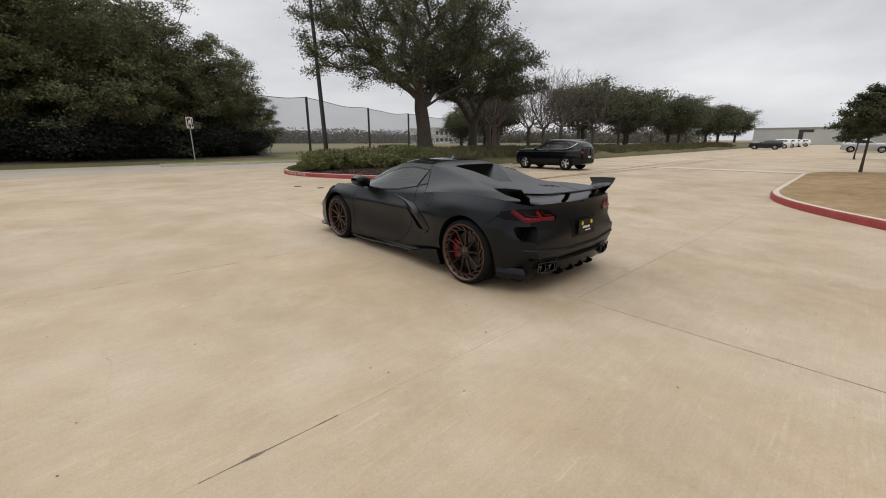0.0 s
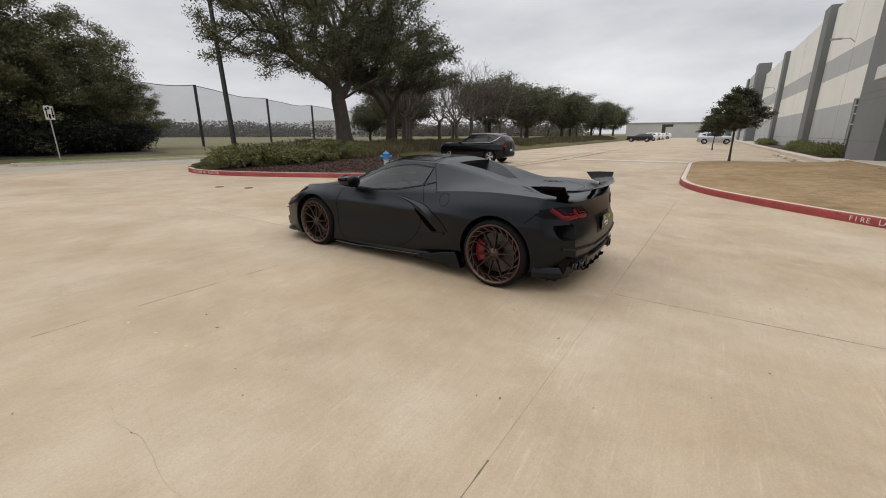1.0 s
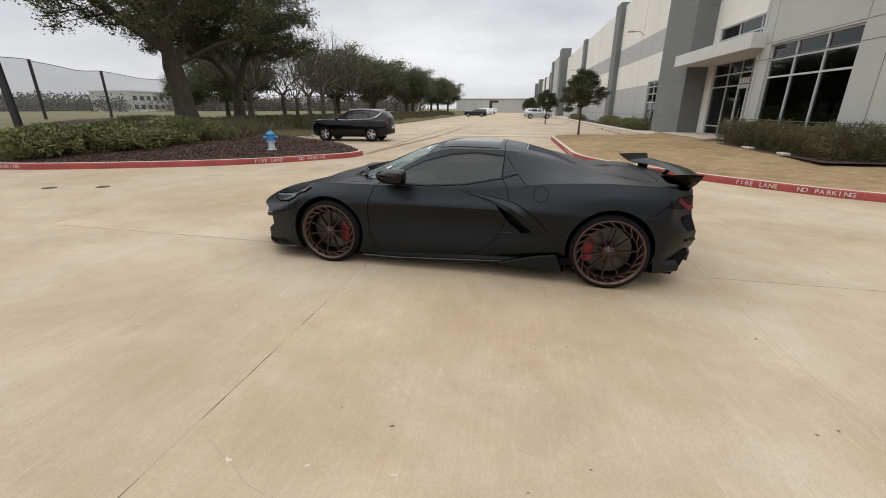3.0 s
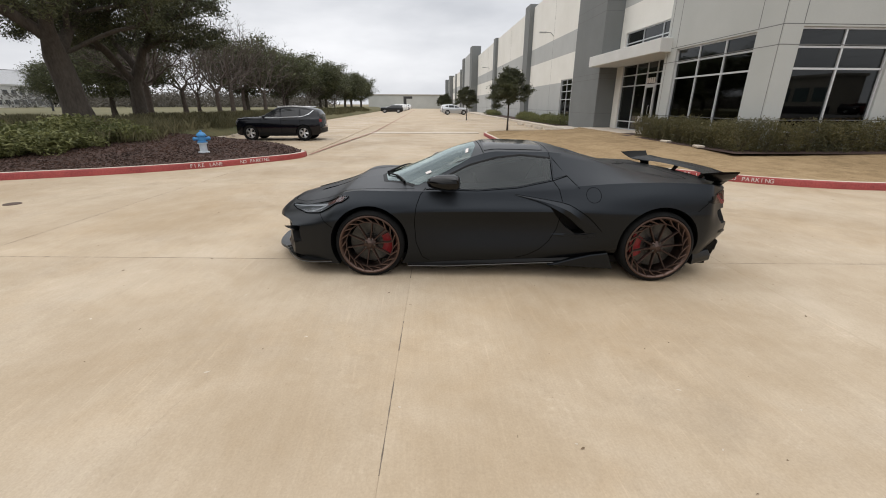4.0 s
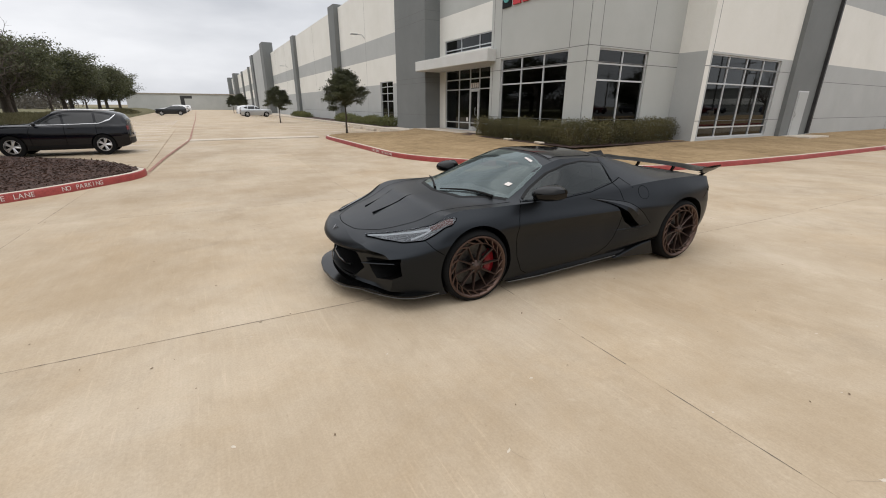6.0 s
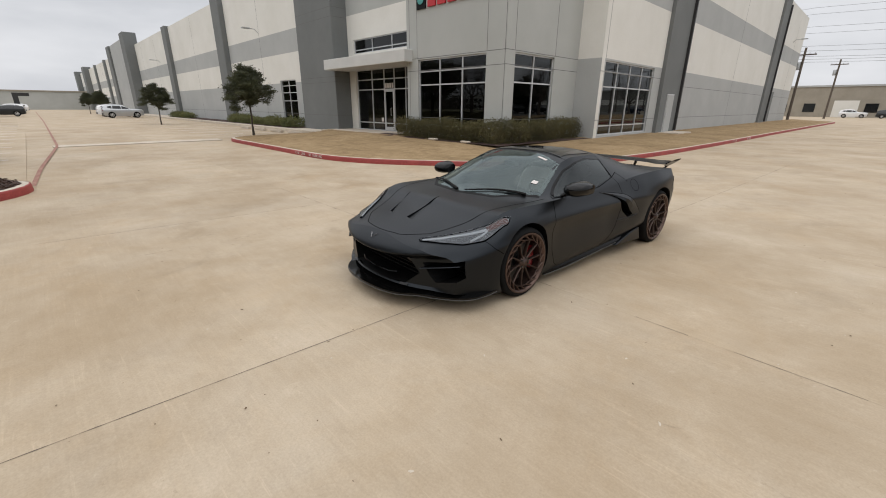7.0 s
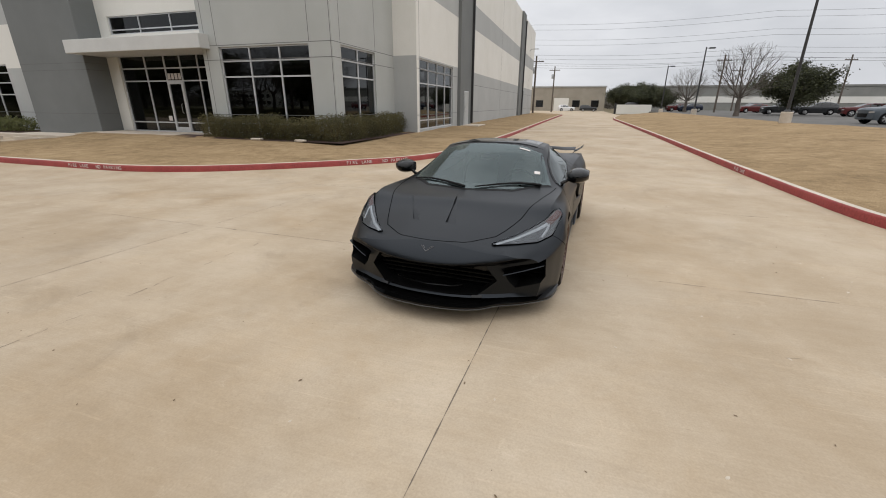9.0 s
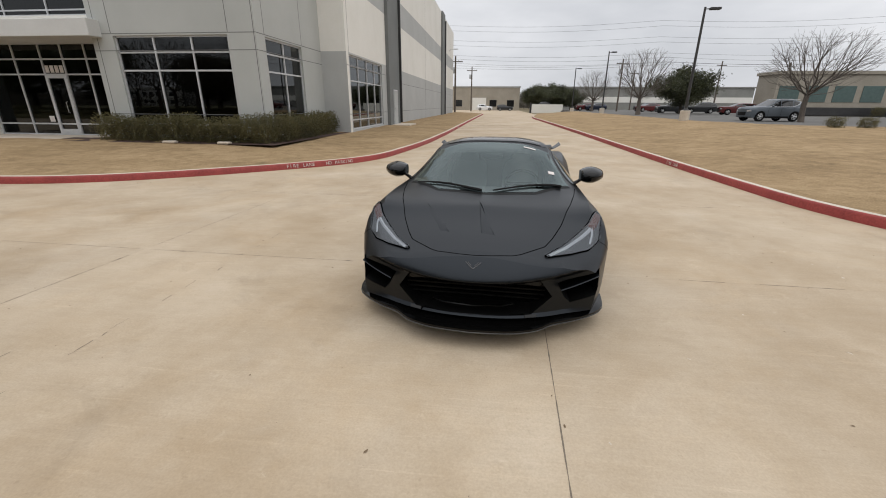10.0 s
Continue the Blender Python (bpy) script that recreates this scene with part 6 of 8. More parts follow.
# cabin
SEAT = ramp_mat("seat_leather", (0.20, 0.205, 0.21), (0.28, 0.285, 0.29), 0.6, 0, 6, 80, 0.1)
for sx in (-1, 1):
    s = Shape()
    for x0, w, v0, z0, v1, z1, d in ((0.32, 0.24, 1.60, 0.46, 1.13, 0.42, 0.14), (0.32, 0.22, 1.11, 0.46, 0.91, 0.92, 0.12), (0.32, 0.11, 0.91, 0.90, 0.87, 1.04, 0.09)):
        rows = []
        for k in range(7):
            t = k / 6
            v, z = v0 + (v1 - v0) * t, z0 + (z1 - z0) * t
            n = Vector((z0 - z1, v1 - v0)).normalized() * (-1 if v1 < v0 else 1)
            sq = 1 - 0.25 * abs(2 * t - 1) ** 4
            rows.append([(sx * x0 + w * sq * cx, v + d * n.x * cz * -1, z + d * abs(n.y) * cz + 0) for cx, cz in ((-1, 0), (-0.95, 0.8), (-0.6, 0.75), (0, 0.6), (0.6, 0.75), (0.95, 0.8), (1, 0), (0.6, -0.2), (-0.6, -0.2))])
        s.grid(rows, True)
        s.add(rows[0], [tuple(range(9))]), s.add(rows[-1], [tuple(range(9))])
    part("seat", s, SEAT, car, "grey leather sports seat", smooth=True, angle=60)
s = Shape()
s.grid([[(x, v, z) for x in (-0.60, -0.3, 0, 0.3, 0.60)] for v, z in ((2.58, 0.735), (2.2, 0.77), (1.90, 0.765), (1.80, 0.72), (1.80, 0.5))])
part("dashboard", s, CABIN_TRIM, car, smooth=True)
s = Shape()
wheel_pts = []
for k in range(25):
    a = 2 * math.pi * k / 24
    wheel_pts.append((-0.33 + 0.175 * math.cos(a), 1.66 + 0.05 * math.sin(a), 0.765 + 0.15 * math.sin(a)))
s.tube(wheel_pts, 0.016, 8, cap=False)
s.tube([(-0.50, 1.66, 0.765), (-0.16, 1.66, 0.765)], 0.018, 6), s.tube([(-0.33, 1.66, 0.765), (-0.33, 1.62, 0.63)], 0.018, 6)
part("steering_wheel", s, BLACK_PLASTIC, car, smooth=True)
part("rear_view_mirror", Shape().box(-0.11, 1.83, 1.045, 0.11, 1.86, 1.10), BLACK_PLASTIC, car, bevel=0.01)
# rear: bumper insert, exhausts, plate, engine deck slats
s = Shape()
rows = []
for k in np.linspace(-1, 1, 25):
    x = 0.77 * k
    y = -0.778 + 0.09 * abs(k) ** 2.4
    up = 0.03 * (abs(k) > 0.5)
    rows.append([(x, y + 0.10, 0.345 + up), (x, y - 0.01, 0.335 + up), (x, y - 0.02, 0.315 + up), (x, y + 0.03, 0.19), (x, y + 0.40, 0.135), (x, y + 0.40, 0.25)])
s.grid(rows, True)
s.add(rows[0] + rows[-1], [tuple(range(6)), tuple(range(11, 5, -1))])
part("diffuser", s, TRIM_BLACK, car, "gloss black rear diffuser", smooth=True, angle=30)
for x in (-0.30, -0.10, 0.10, 0.30):
    s = prism([(-0.775, 0.20), (-0.77, 0.17), (-0.72, 0.135), (-0.42, 0.125), (-0.42, 0.16)], "x", x - 0.007, x + 0.007)
    part("diffuser_fin", s, TRIM_BLACK, car)
for x in (-0.63, -0.52, 0.52, 0.63):
    s = Shape()
    s.lathe([(0.030, 0.10), (0.046, 0.10), (0.050, 0.0), (0.045, -0.012), (0.038, -0.008), (0.036, 0.08), (0.0, 0.08)], 18, "y", (x, -0.772 + 0.03 * (abs(x) > 0.6), 0.272))
    part("exhaust_tip", s, ramp_mat("dark_chrome", (0.05, 0.05, 0.053), (0.085, 0.085, 0.09), 0.16, 1.0, 5, 60, 0), car, smooth=True, angle=50)
for sx in (-1, 1):
    ring = [(0.445, -0.775, 0.232), (0.455, -0.78, 0.322), (0.57, -0.775, 0.332), (0.70, -0.742, 0.330), (0.705, -0.732, 0.246), (0.57, -0.768, 0.228), (0.445, -0.775, 0.232)]
    part("exhaust_bezel", Shape().tube([(x * sx, y, z) for x, y, z in ring], 0.007, 6, cap=False), bpy.data.materials["dark_chrome"], car, "polished frame round the exhaust tips", smooth=True)
    s = Shape()
    rows = [[(a * sx, -0.68 + e, z), (b * sx, -0.645 + e, z), (c * sx, -0.392, z), (0.82 * sx, -0.378, z)] for a, b, c, e, z in ((0.70, 0.785, 0.915, 0.0, 0.155), (0.70, 0.790, 0.922, -0.006, 0.172), (0.70, 0.795, 0.925, -0.004, 0.215), (0.72, 0.79, 0.91, 0.03, 0.27))]
    s.grid(rows, True)
    s.add(rows[0] + rows[-1], [(3, 2, 1, 0), (4, 5, 6, 7)])
    part("rear_winglet", s, SATIN_BODY, car, bevel=0.008)
    s = Shape()
    for i in range(6):
        for j in range(5):
            x, z = 0.715 + 0.027 * i, 0.565 + 0.026 * j
            s.box(min(x * sx, (x + 0.012) * sx), -0.635 + 0.022 * i, z, max(x * sx, (x + 0.012) * sx), -0.625 + 0.022 * i, z + 0.018)
    part("vent_mesh", s, BLACK_PLASTIC, car)
s = Shape()
skin.patch(s, "y", -1, [(-0.22, 0.53), (0.22, 0.53)], [(-0.24, 0.72), (0.24, 0.72)], 0.004, 6, 4, 0.01)
part("plate_recess", s, BLACK_PLASTIC, car)
s = Shape()
skin.strip(s, "y", -1, [(-0.84, 0.470), (-0.60, 0.455), (-0.30, 0.425), (0.30, 0.425), (0.60, 0.455), (0.84, 0.470)], 0.030, 0.016)
part("bumper_crease", s, SATIN_BODY, car, smooth=True)
plate = part("plate", Shape().box(-0.155, -0.825, 0.555, 0.155, -0.810, 0.705), TRIM_BLACK, car, "black dealer plate with plain bars", bevel=0.004)
s = Shape()
s.box(-0.075, -0.829, 0.610, 0.06, -0.824, 0.632), s.box(-0.02, -0.829, 0.580, 0.085, -0.824, 0.590)
part("bar", s, WHITE_PAINT, plate)
s = Shape()
s.lathe([(0, 0), (0.020, 0), (0.020, 0.004), (0, 0.004)], 14, "y", (-0.09, -0.830, 0.665)), s.lathe([(0, 0), (0.020, 0), (0.020, 0.004), (0, 0.004)], 14, "y", (0.09, -0.830, 0.665))
part("disc", s, ramp_mat("yellow_print", (0.55, 0.42, 0.02), (0.7, 0.55, 0.04), 0.4), plate, "yellow discs")
# wing
s = Shape()
rows = []
for k in np.linspace(-1, 1, 41):
    a = abs(k)
    x = 0.80 * k
    z = 0.972 + 0.012 * ease(0.75, 1.0, a)
    y = -0.80 + 0.16 * a * a
    chord = 0.13 + 0.10 * ease(0.55, 0.95, a)
    rows.append([(x, y - 0.02, z + 0.030), (x, y + 0.03, z + 0.028), (x, y + chord * 0.7, z + 0.010), (x, y + chord, z - 0.006), (x, y + chord * 0.7, z - 0.012), (x, y + 0.02, z + 0.010)])
s.grid(rows, True)
s.add(rows[0] + rows[-1], [tuple(range(6)), tuple(range(11, 5, -1))])
wing = part("rear_wing", s, WING_BLACK, car, "gloss black high rear wing", smooth=True, angle=35)
for sx in (-1, 1):
    # end of the wing: it sweeps up and out to a pointed tip
    s = Shape()
    rows = []
    for k in range(7):
        t = k / 6
        x = 0.78 + 0.135 * t
        z = 0.955 + 0.085 * t ** 1.5
        front, rear = -0.46 + 0.14 * t, -0.65 + 0.0 * t
        rows.append([(x * sx, rear, z + 0.018), (x * sx, (front + rear) / 2, z + 0.014), (x * sx, front, z), (x * sx, (front + rear) / 2, z - 0.012), (x * sx, rear, z + 0.004)])
    s.grid(rows, True)
    s.add(rows[0] + rows[-1], [tuple(range(5)), tuple(range(9, 4, -1))])
    part("end_plate", s, WING_BLACK, wing, "pointed gloss black end plate", smooth=True, angle=35)
    s = Shape()
    rows = [[(x * sx, y - c * 0.5, z), (x * sx, y, z + 0.0), (x * sx, y + c * 0.5, z), ((x + 0.02) * sx, y, z)] for x, y, z, c in ((0.735, -0.57, 0.90, 0.12), (0.765, -0.585, 0.935, 0.11), (0.795, -0.59, 0.965, 0.14))]
    s.grid(rows, True)
    s.add(rows[0] + rows[-1], [(0, 1, 2, 3), (7, 6, 5, 4)])
    part("wing_mount", s, WING_BLACK, wing)
    s = Shape()
    rows = [[((0.27 + dx) * sx, y + dy, z) for dx, dy in ((-0.011, -0.02), (0.011, -0.02), (0.011, 0.025), (-0.011, 0.025))] for y, z in ((-0.685, 0.885), (-0.725, 0.93), (-0.745, 0.985))]
    s.grid(rows, True)
    part("wing_strut", s, WING_BLACK, wing)

# ---- wheels ----


def make_wheel(radius, width, rim_r):
    """One wheel, axle along x, outer face towards +x."""
    w = thing("wheel", "", "")
    half = width / 2
    s = Shape()
    s.lathe([(rim_r - 0.012, -half + 0.012), (rim_r + 0.015, -half), (radius - 0.025, -half + 0.004), (radius - 0.006, -half + 0.02), (radius, -half + 0.045), (radius, half - 0.045), (radius - 0.006, half - 0.02), (radius - 0.025, half - 0.004), (rim_r + 0.015, half), (rim_r - 0.012, half - 0.012)], 56, "x")
    for k in (-0.25, 0.0, 0.25):
        s.lathe([(radius + 0.0008, k * width - 0.006), (radius + 0.0012, k * width), (radius + 0.0008, k * width + 0.006)], 56, "x")
    part("tyre", s, RUBBER, w, smooth=True, angle=50)
    s = Shape()
    s.lathe([(rim_r - 0.012, half - 0.014), (rim_r + 0.006, half - 0.006), (rim_r + 0.006, half + 0.002), (rim_r - 0.006, half + 0.004), (rim_r - 0.018, half - 0.006), (rim_r - 0.03, half - 0.04), (rim_r - 0.045, half - 0.10), (rim_r - 0.03, -half + 0.01), (rim_r - 0.012, -half)], 56, "x")
    rim = part("rim", s, BRONZE, w, "brushed bronze multi-spoke rim", smooth=True, angle=40)
    n = 10

    def arm(r0, a0, r1, a1, w0, w1, x0, x1, deep):
        q = Shape()
        p, e = Vector((0, r0 * math.cos(a0), r0 * math.sin(a0))), Vector((0, r1 * math.cos(a1), r1 * math.sin(a1)))
        d = (e - p).normalized()
        side = Vector((0, -d.z, d.y))
        rows = []
        for c, ww, xx in ((p, w0, x0), ((p + e) / 2, (w0 + w1) / 2, (x0 + x1) / 2 - 0.006), (e, w1, x1)):
            rows.append([c + side * ww + Vector((xx - deep, 0, 0)), c + side * ww + Vector((xx - 0.008, 0, 0)), c + side * ww * 0.45 + Vector((xx, 0, 0)), c - side * ww * 0.45 + Vector((xx, 0, 0)), c - side * ww + Vector((xx - 0.008, 0, 0)), c - side * ww + Vector((xx - deep, 0, 0))])
        q.grid(rows, True)
        return q

    # straight spokes, then a lattice that ties their tips to the outer ring
    spoke = arm(0.035, 0, rim_r * 0.80, 0, 0.011, 0.0065, half - 0.022, half - 0.002, 0.03).mesh("spoke", SPOKE_BRONZE, True, 35)
    for k in range(n):
        part("spoke", spoke, None, rim, m=pose(0, 0, 0, 360 / n * k + 9))
    step = 2 * math.pi / n
    tie1 = arm(rim_r * 0.79, 0, rim_r * 0.985, step * 0.46, 0.0075, 0.010, half - 0.003, half + 0.001, 0.022).mesh("tie", BRONZE, True, 35)
    tie2 = arm(rim_r * 0.79, 0, rim_r * 0.80, step * 0.52, 0.0075, 0.0065, half - 0.003, half - 0.003, 0.022).mesh("tie", SPOKE_BRONZE, True, 35)
    tie3 = arm(rim_r * 0.795, step * 0.50, rim_r * 0.985, step * 0.96, 0.0065, 0.010, half - 0.003, half + 0.001, 0.022).mesh("tie", BRONZE, True, 35)
    tie4 = arm(rim_r * 0.80, step * 0.50, rim_r * 0.79, step * 1.0, 0.0065, 0.0065, half - 0.003, half - 0.003, 0.022).mesh("tie", SPOKE_BRONZE, True, 35)
    for k in range(n):
        for t in (tie1, tie2, tie3, tie4):
            part("tie", t, None, rim, m=pose(0, 0, 0, 360 / n * k + 9))
    s = Shape()
    s.lathe([(0.0, half - 0.004), (0.020, half - 0.004), (0.026, half - 0.010), (0.045, half - 0.016), (0.062, half - 0.03), (0.07, half - 0.07), (0.0, half - 0.07)], 28, "x")
    part("hub", s, SPOKE_BRONZE, rim, smooth=True, angle=30)
    nut = Shape().lathe([(0.0, half - 0.010), (0.009, half - 0.010), (0.010, half - 0.025), (0.010, half - 0.03)], 6, "x").mesh("nut", DISC)
    for k in range(5):
        a = 2 * math.pi * k / 5
        part("nut", nut, None, rim, m=pose(0, 0.046 * math.cos(a), 0.046 * math.sin(a)))
    s = Shape()
    s.lathe([(0.08, half - 0.115), (rim_r * 0.70, half - 0.115), (rim_r * 0.70, half - 0.14), (0.08, half - 0.14)], 48, "x")
    s.lathe([(0.0, half - 0.10), (0.085, half - 0.10), (0.09, half - 0.14), (0.0, half - 0.14)], 24, "x")
    part("brake_disc", s, DISC, w, "steel brake disc", smooth=True, angle=30)
    s = Shape()
    rows = []
    for k in range(9):
        a = radians(-32 + 8 * k)
        r0, r1 = rim_r * 0.44, rim_r * 0.77
        rows.append([(x, r * math.cos(a), r * math.sin(a)) for r, x in ((r0, half - 0.15), (r0, half - 0.085), ((r0 + r1) / 2, half - 0.07), (r1, half - 0.085), (r1, half - 0.15))])
    s.grid(rows, True)
    s.add(rows[0] + rows[-1], [tuple(range(5)), tuple(range(9, 4, -1))])
    cal = part("caliper", s, RED_PAINT, w, "red brake caliper", smooth=True, angle=35)
    return w, cal


def fit_wheel(src, x, v, z, sx, cal_turn, parent):
    """A wheel under the car: an empty with its parts, mirrored by a half turn for the other side."""
    ob = src.copy()
    scene.collection.objects.link(ob)
    made = {src: ob}
    for o in src.children_recursive:
        made[o] = o.copy()
        scene.collection.objects.link(made[o])
        made[o].parent = made[o.parent]
        if o.name.startswith("caliper"):
            made[o].matrix_basis = pose(0, 0, 0, cal_turn)
    ob.parent = parent
    ob.matrix_basis = pose(x, v, z, 0, 0, 0 if sx > 0 else 180)
    return ob


front_src, _ = make_wheel(RF, 0.245, 0.280)
rear_src, _ = make_wheel(RR, 0.305, 0.300)
HALF_F, HALF_R = 0.1225, 0.1525
for sx in (-1, 1):
    # the caliper sits behind the front axle and ahead of the rear one
    fit_wheel(front_src, (0.970 - HALF_F) * sx, FRONT_AXLE, RF, sx, 180 if sx > 0 else 0, car)
    fit_wheel(rear_src, (1.000 - HALF_R) * sx, REAR_AXLE, RR, sx, 0 if sx > 0 else 180, car)
for src in (front_src, rear_src):
    for o in (*src.children_recursive, src):
        bpy.data.objects.remove(o)
for o in car.children:
    if o.name.startswith("wheel"):
        for key in ("label", "category"):
            if key in o.keys():
                del o[key]
part("underbody", Shape().box(-0.80, -0.6, 0.13, 0.80, 3.3, 0.20), BLACK_PLASTIC, car)

# ---- parked cars ----
DARK_GLASS = ramp_mat("dark_car_glass", (0.010, 0.011, 0.012), (0.018, 0.019, 0.02), 0.06, 0, 3, 30, 0, coat=0.3)
PV = [-0.86, -0.72, -0.35, 0.0, 0.6, 1.2, 1.75, 2.2, 2.62, 3.05, 3.36, 3.47]
PLINES = [
    (PV, [.72, .80, .85, .86, .86, .86, .86, .86, .86, .85, .80, .74], [.36, .29, .25, .24, .23, .23, .23, .23, .24, .25, .28, .34]),
    (PV, [.80, .87, .90, .905, .895, .895, .895, .90, .905, .895, .85, .78], [.62, .62, .62, .62, .60, .60, .60, .60, .60, .60, .60, .58]),
    (PV, [.79, .85, .88, .88, .88, .88, .88, .885, .885, .87, .82, .75], [.93, .95, .97, .98, .97, .96, .96, .95, .965, .945, .91, .82]),
    (PV, [.72, .77, .80, .80, .80, .80, .80, .79, .77, .74, .69, .62], [1.04, 1.06, 1.06, 1.05, 1.05, 1.05, 1.05, 1.045, 1.045, 1.02, .98, .865]),
    (PV, [.55, .57, .60, .630, .645, .65, .665, .64, .60, .55, .49, .44], [1.14, 1.32, 1.43, 1.49, 1.52, 1.48, 1.24, 1.075, 1.065, 1.04, .995, .88]),
    (PV, [.28, .30, .33, .34, .36, .36, .36, .34, .32, .30, .26, .22], [1.17, 1.40, 1.52, 1.58, 1.615, 1.575, 1.30, 1.09, 1.08, 1.055, 1.01, .895]),
    (PV, [1.18, 1.42, 1.535, 1.60, 1.63, 1.59, 1.31, 1.095, 1.085, 1.06, 1.015, .90]),
]


def suv_warp(x, v, z):
    k = ease(2.9, 3.47, v)
    y = v - k * 0.22 * (abs(x) / 0.9) ** 2.4
    k = ease(-0.5, -0.86, v)
    return (x, y + k * 0.12 * (abs(x) / 0.9) ** 2.4 - k * 0.05 * max(0, min(1, (1.1 - z) / 0.5)), z)


def parked_car(label, m, paint, group="", fine=True, tall=1.0):
    base = thing("parked_car", label, "car", m, group)
    lines = [(k, u, [z if z < 1.0 else 1.0 + (z - 1.0) * tall for z in zz]) for k, u, zz in PLINES[:-1]] + [(PV, [z if z < 1.0 else 1.0 + (z - 1.0) * tall for z in PLINES[-1][1]])]
    bm = loft_body(PV, lines, suv_warp, 60 if fine else 34, 4 if fine else 3, 6)
    sk = Skin(bm)
    cut = []
    for sx in (-1, 1):
        for v in (0.0, 2.62):
            cut.append((prism([(v + 0.395 * math.cos(6.2832 * k / 28), 0.36 + 0.395 * math.sin(6.2832 * k / 28)) for k in range(28)], "x", *sorted((0.55 * sx, 1.2 * sx))), 1))
    me = carve(bm, cut, [paint, BLACK_PLASTIC])
    me.shade_smooth()
    me.set_sharp_from_angle(angle=radians(35))
    part("body", me, None, base)

    def zz(z):
        return z if z < 1.0 else 1.0 + (z - 1.0) * tall

    for sx in (-1, 1):
        for low, high in (([(1.98, 1.075), (1.12, 1.085)], [(1.80, 1.19), (1.15, 1.465)]), ([(1.05, 1.085), (0.18, 1.11)], [(1.07, 1.47), (0.20, 1.48)]), ([(0.11, 1.115), (-0.36, 1.24)], [(0.12, 1.465), (-0.34, 1.38)])):
            s = Shape()
            sk.patch(s, "x", sx, [(a, zz(b)) for a, b in low], [(a, zz(b)) for a, b in high], 0.004, 8, 5, 0.006)
            part("side_window", s, DARK_GLASS, base, smooth=True)
        if fine:
            s = Shape()
            sk.strip(s, "x", sx, [(1.98, zz(1.06)), (1.1, zz(1.065)), (0.05, zz(1.10)), (-0.30, zz(1.22)), (-0.50, zz(1.42))], 0.022, 0.006)
            sk.strip(s, "x", sx, [(-0.12, zz(1.17)), (-0.32, zz(1.25)), (-0.46, zz(1.38))], 0.034, 0.007)
            part("chrome_trim", s, SILVER, base, "bright window trim")
            for line in ([(1.08, zz(1.04)), (1.09, 0.7), (1.08, 0.34)], [(0.14, zz(1.04)), (0.15, 0.7), (0.14, 0.34)], [(2.02, zz(1.03)), (2.1, 0.8), (2.05, 0.36)]):
                s = Shape()
                sk.strip(s, "x", sx, line, 0.012)
                part("panel_gap", s, GAP, base)
            s = Shape()
            sk.strip(s, "x", sx, [(2.2, 0.31), (0.42, 0.31)], 0.14, 0.012)
            part("sill_cladding", s, BLACK_PLASTIC, base)
            s = Shape().tube([(0.60 * sx, 1.25, zz(1.58)), (0.62 * sx, 0.6, zz(1.60)), (0.60 * sx, -0.35, zz(1.57))], 0.02, 6)
            part("roof_rail", s, SILVER, base, smooth=True)
            for v in (0.80, -0.05):
                part("door_handle", Shape().box(min(0.875 * sx, 0.905 * sx), v, 0.93, max(0.875 * sx, 0.905 * sx), v + 0.18, 0.955), paint, base)
        s = Shape()
        rows = []
        for k in range(5):
            t = k / 4
            r = 0.075 * math.sin(math.pi * (0.2 + 0.6 * t))
            rows.append([((0.88 + 0.19 * t) * sx, 1.86 + 0.8 * r * math.cos(a), zz(1.09) + r * math.sin(a)) for a in (6.2832 * j / 10 for j in range(10))])
        s.grid(rows, True)
        s.add(rows[-1], [tuple(range(10))])
        part("mirror", s, paint, base, smooth=True)
        s = Shape()
        sk.patch(s, "y", -1, [(0.52 * sx, 0.86), (0.78 * sx, 0.86)], [(0.50 * sx, 0.98), (0.76 * sx, 1.0)], 0.006, 6, 3, 0.01)
        part("tail_lamp", s, ramp_mat("dull_red_lens", (0.16, 0.01, 0.012), (0.24, 0.014, 0.018), 0.15), base, "dark red tail lamp")
        s = Shape()
        sk.patch(s, "y", 1, [(0.48 * sx, 0.70), (0.78 * sx, 0.72)], [(0.46 * sx, 0.79), (0.77 * sx, 0.83)], 0.006, 6, 3, 0.01)
        part("headlamp", s, SILVER, base, "clear headlamp")
    s = Shape()
    sk.patch(s, "z", 1, [(-0.66, 2.10), (0.66, 2.10)], [(-0.58, 1.40), (0.58, 1.40)], 0.004, 10, 6, 0.006)
    part("windscreen", s, DARK_GLASS, base, smooth=True)
    s = Shape()
    sk.patch(s, "y", -1, [(-0.62, zz(1.08)), (0.62, zz(1.08))], [(-0.50, zz(1.34)), (0.50, zz(1.34))], 0.004, 8, 4, 0.006)
    part("rear_window", s, DARK_GLASS, base, smooth=True)
    s = Shape()
    sk.patch(s, "y", 1, [(-0.40, 0.42), (0.40, 0.42)], [(-0.44, 0.68), (0.44, 0.68)], 0.005, 6, 4, 0.01)
    part("grille", s, BLACK_PLASTIC, base)
    s = Shape()
    sk.patch(s, "y", -1, [(-0.70, 0.38), (0.70, 0.38)], [(-0.74, 0.58), (0.74, 0.58)], 0.006, 8, 3, 0.01)
    part("rear_cladding", s, BLACK_PLASTIC, base)
    part("plate", Shape().box(-0.15, -0.94, 0.64, 0.15, -0.925, 0.74), WHITE_PAINT, base, "blank pale plate")
    tyre, rim = Shape(), Shape()
    tyre.lathe([(0.215, -0.10), (0.325, -0.105), (0.34, -0.08), (0.34, 0.08), (0.325, 0.105), (0.215, 0.10)], 32, "x")
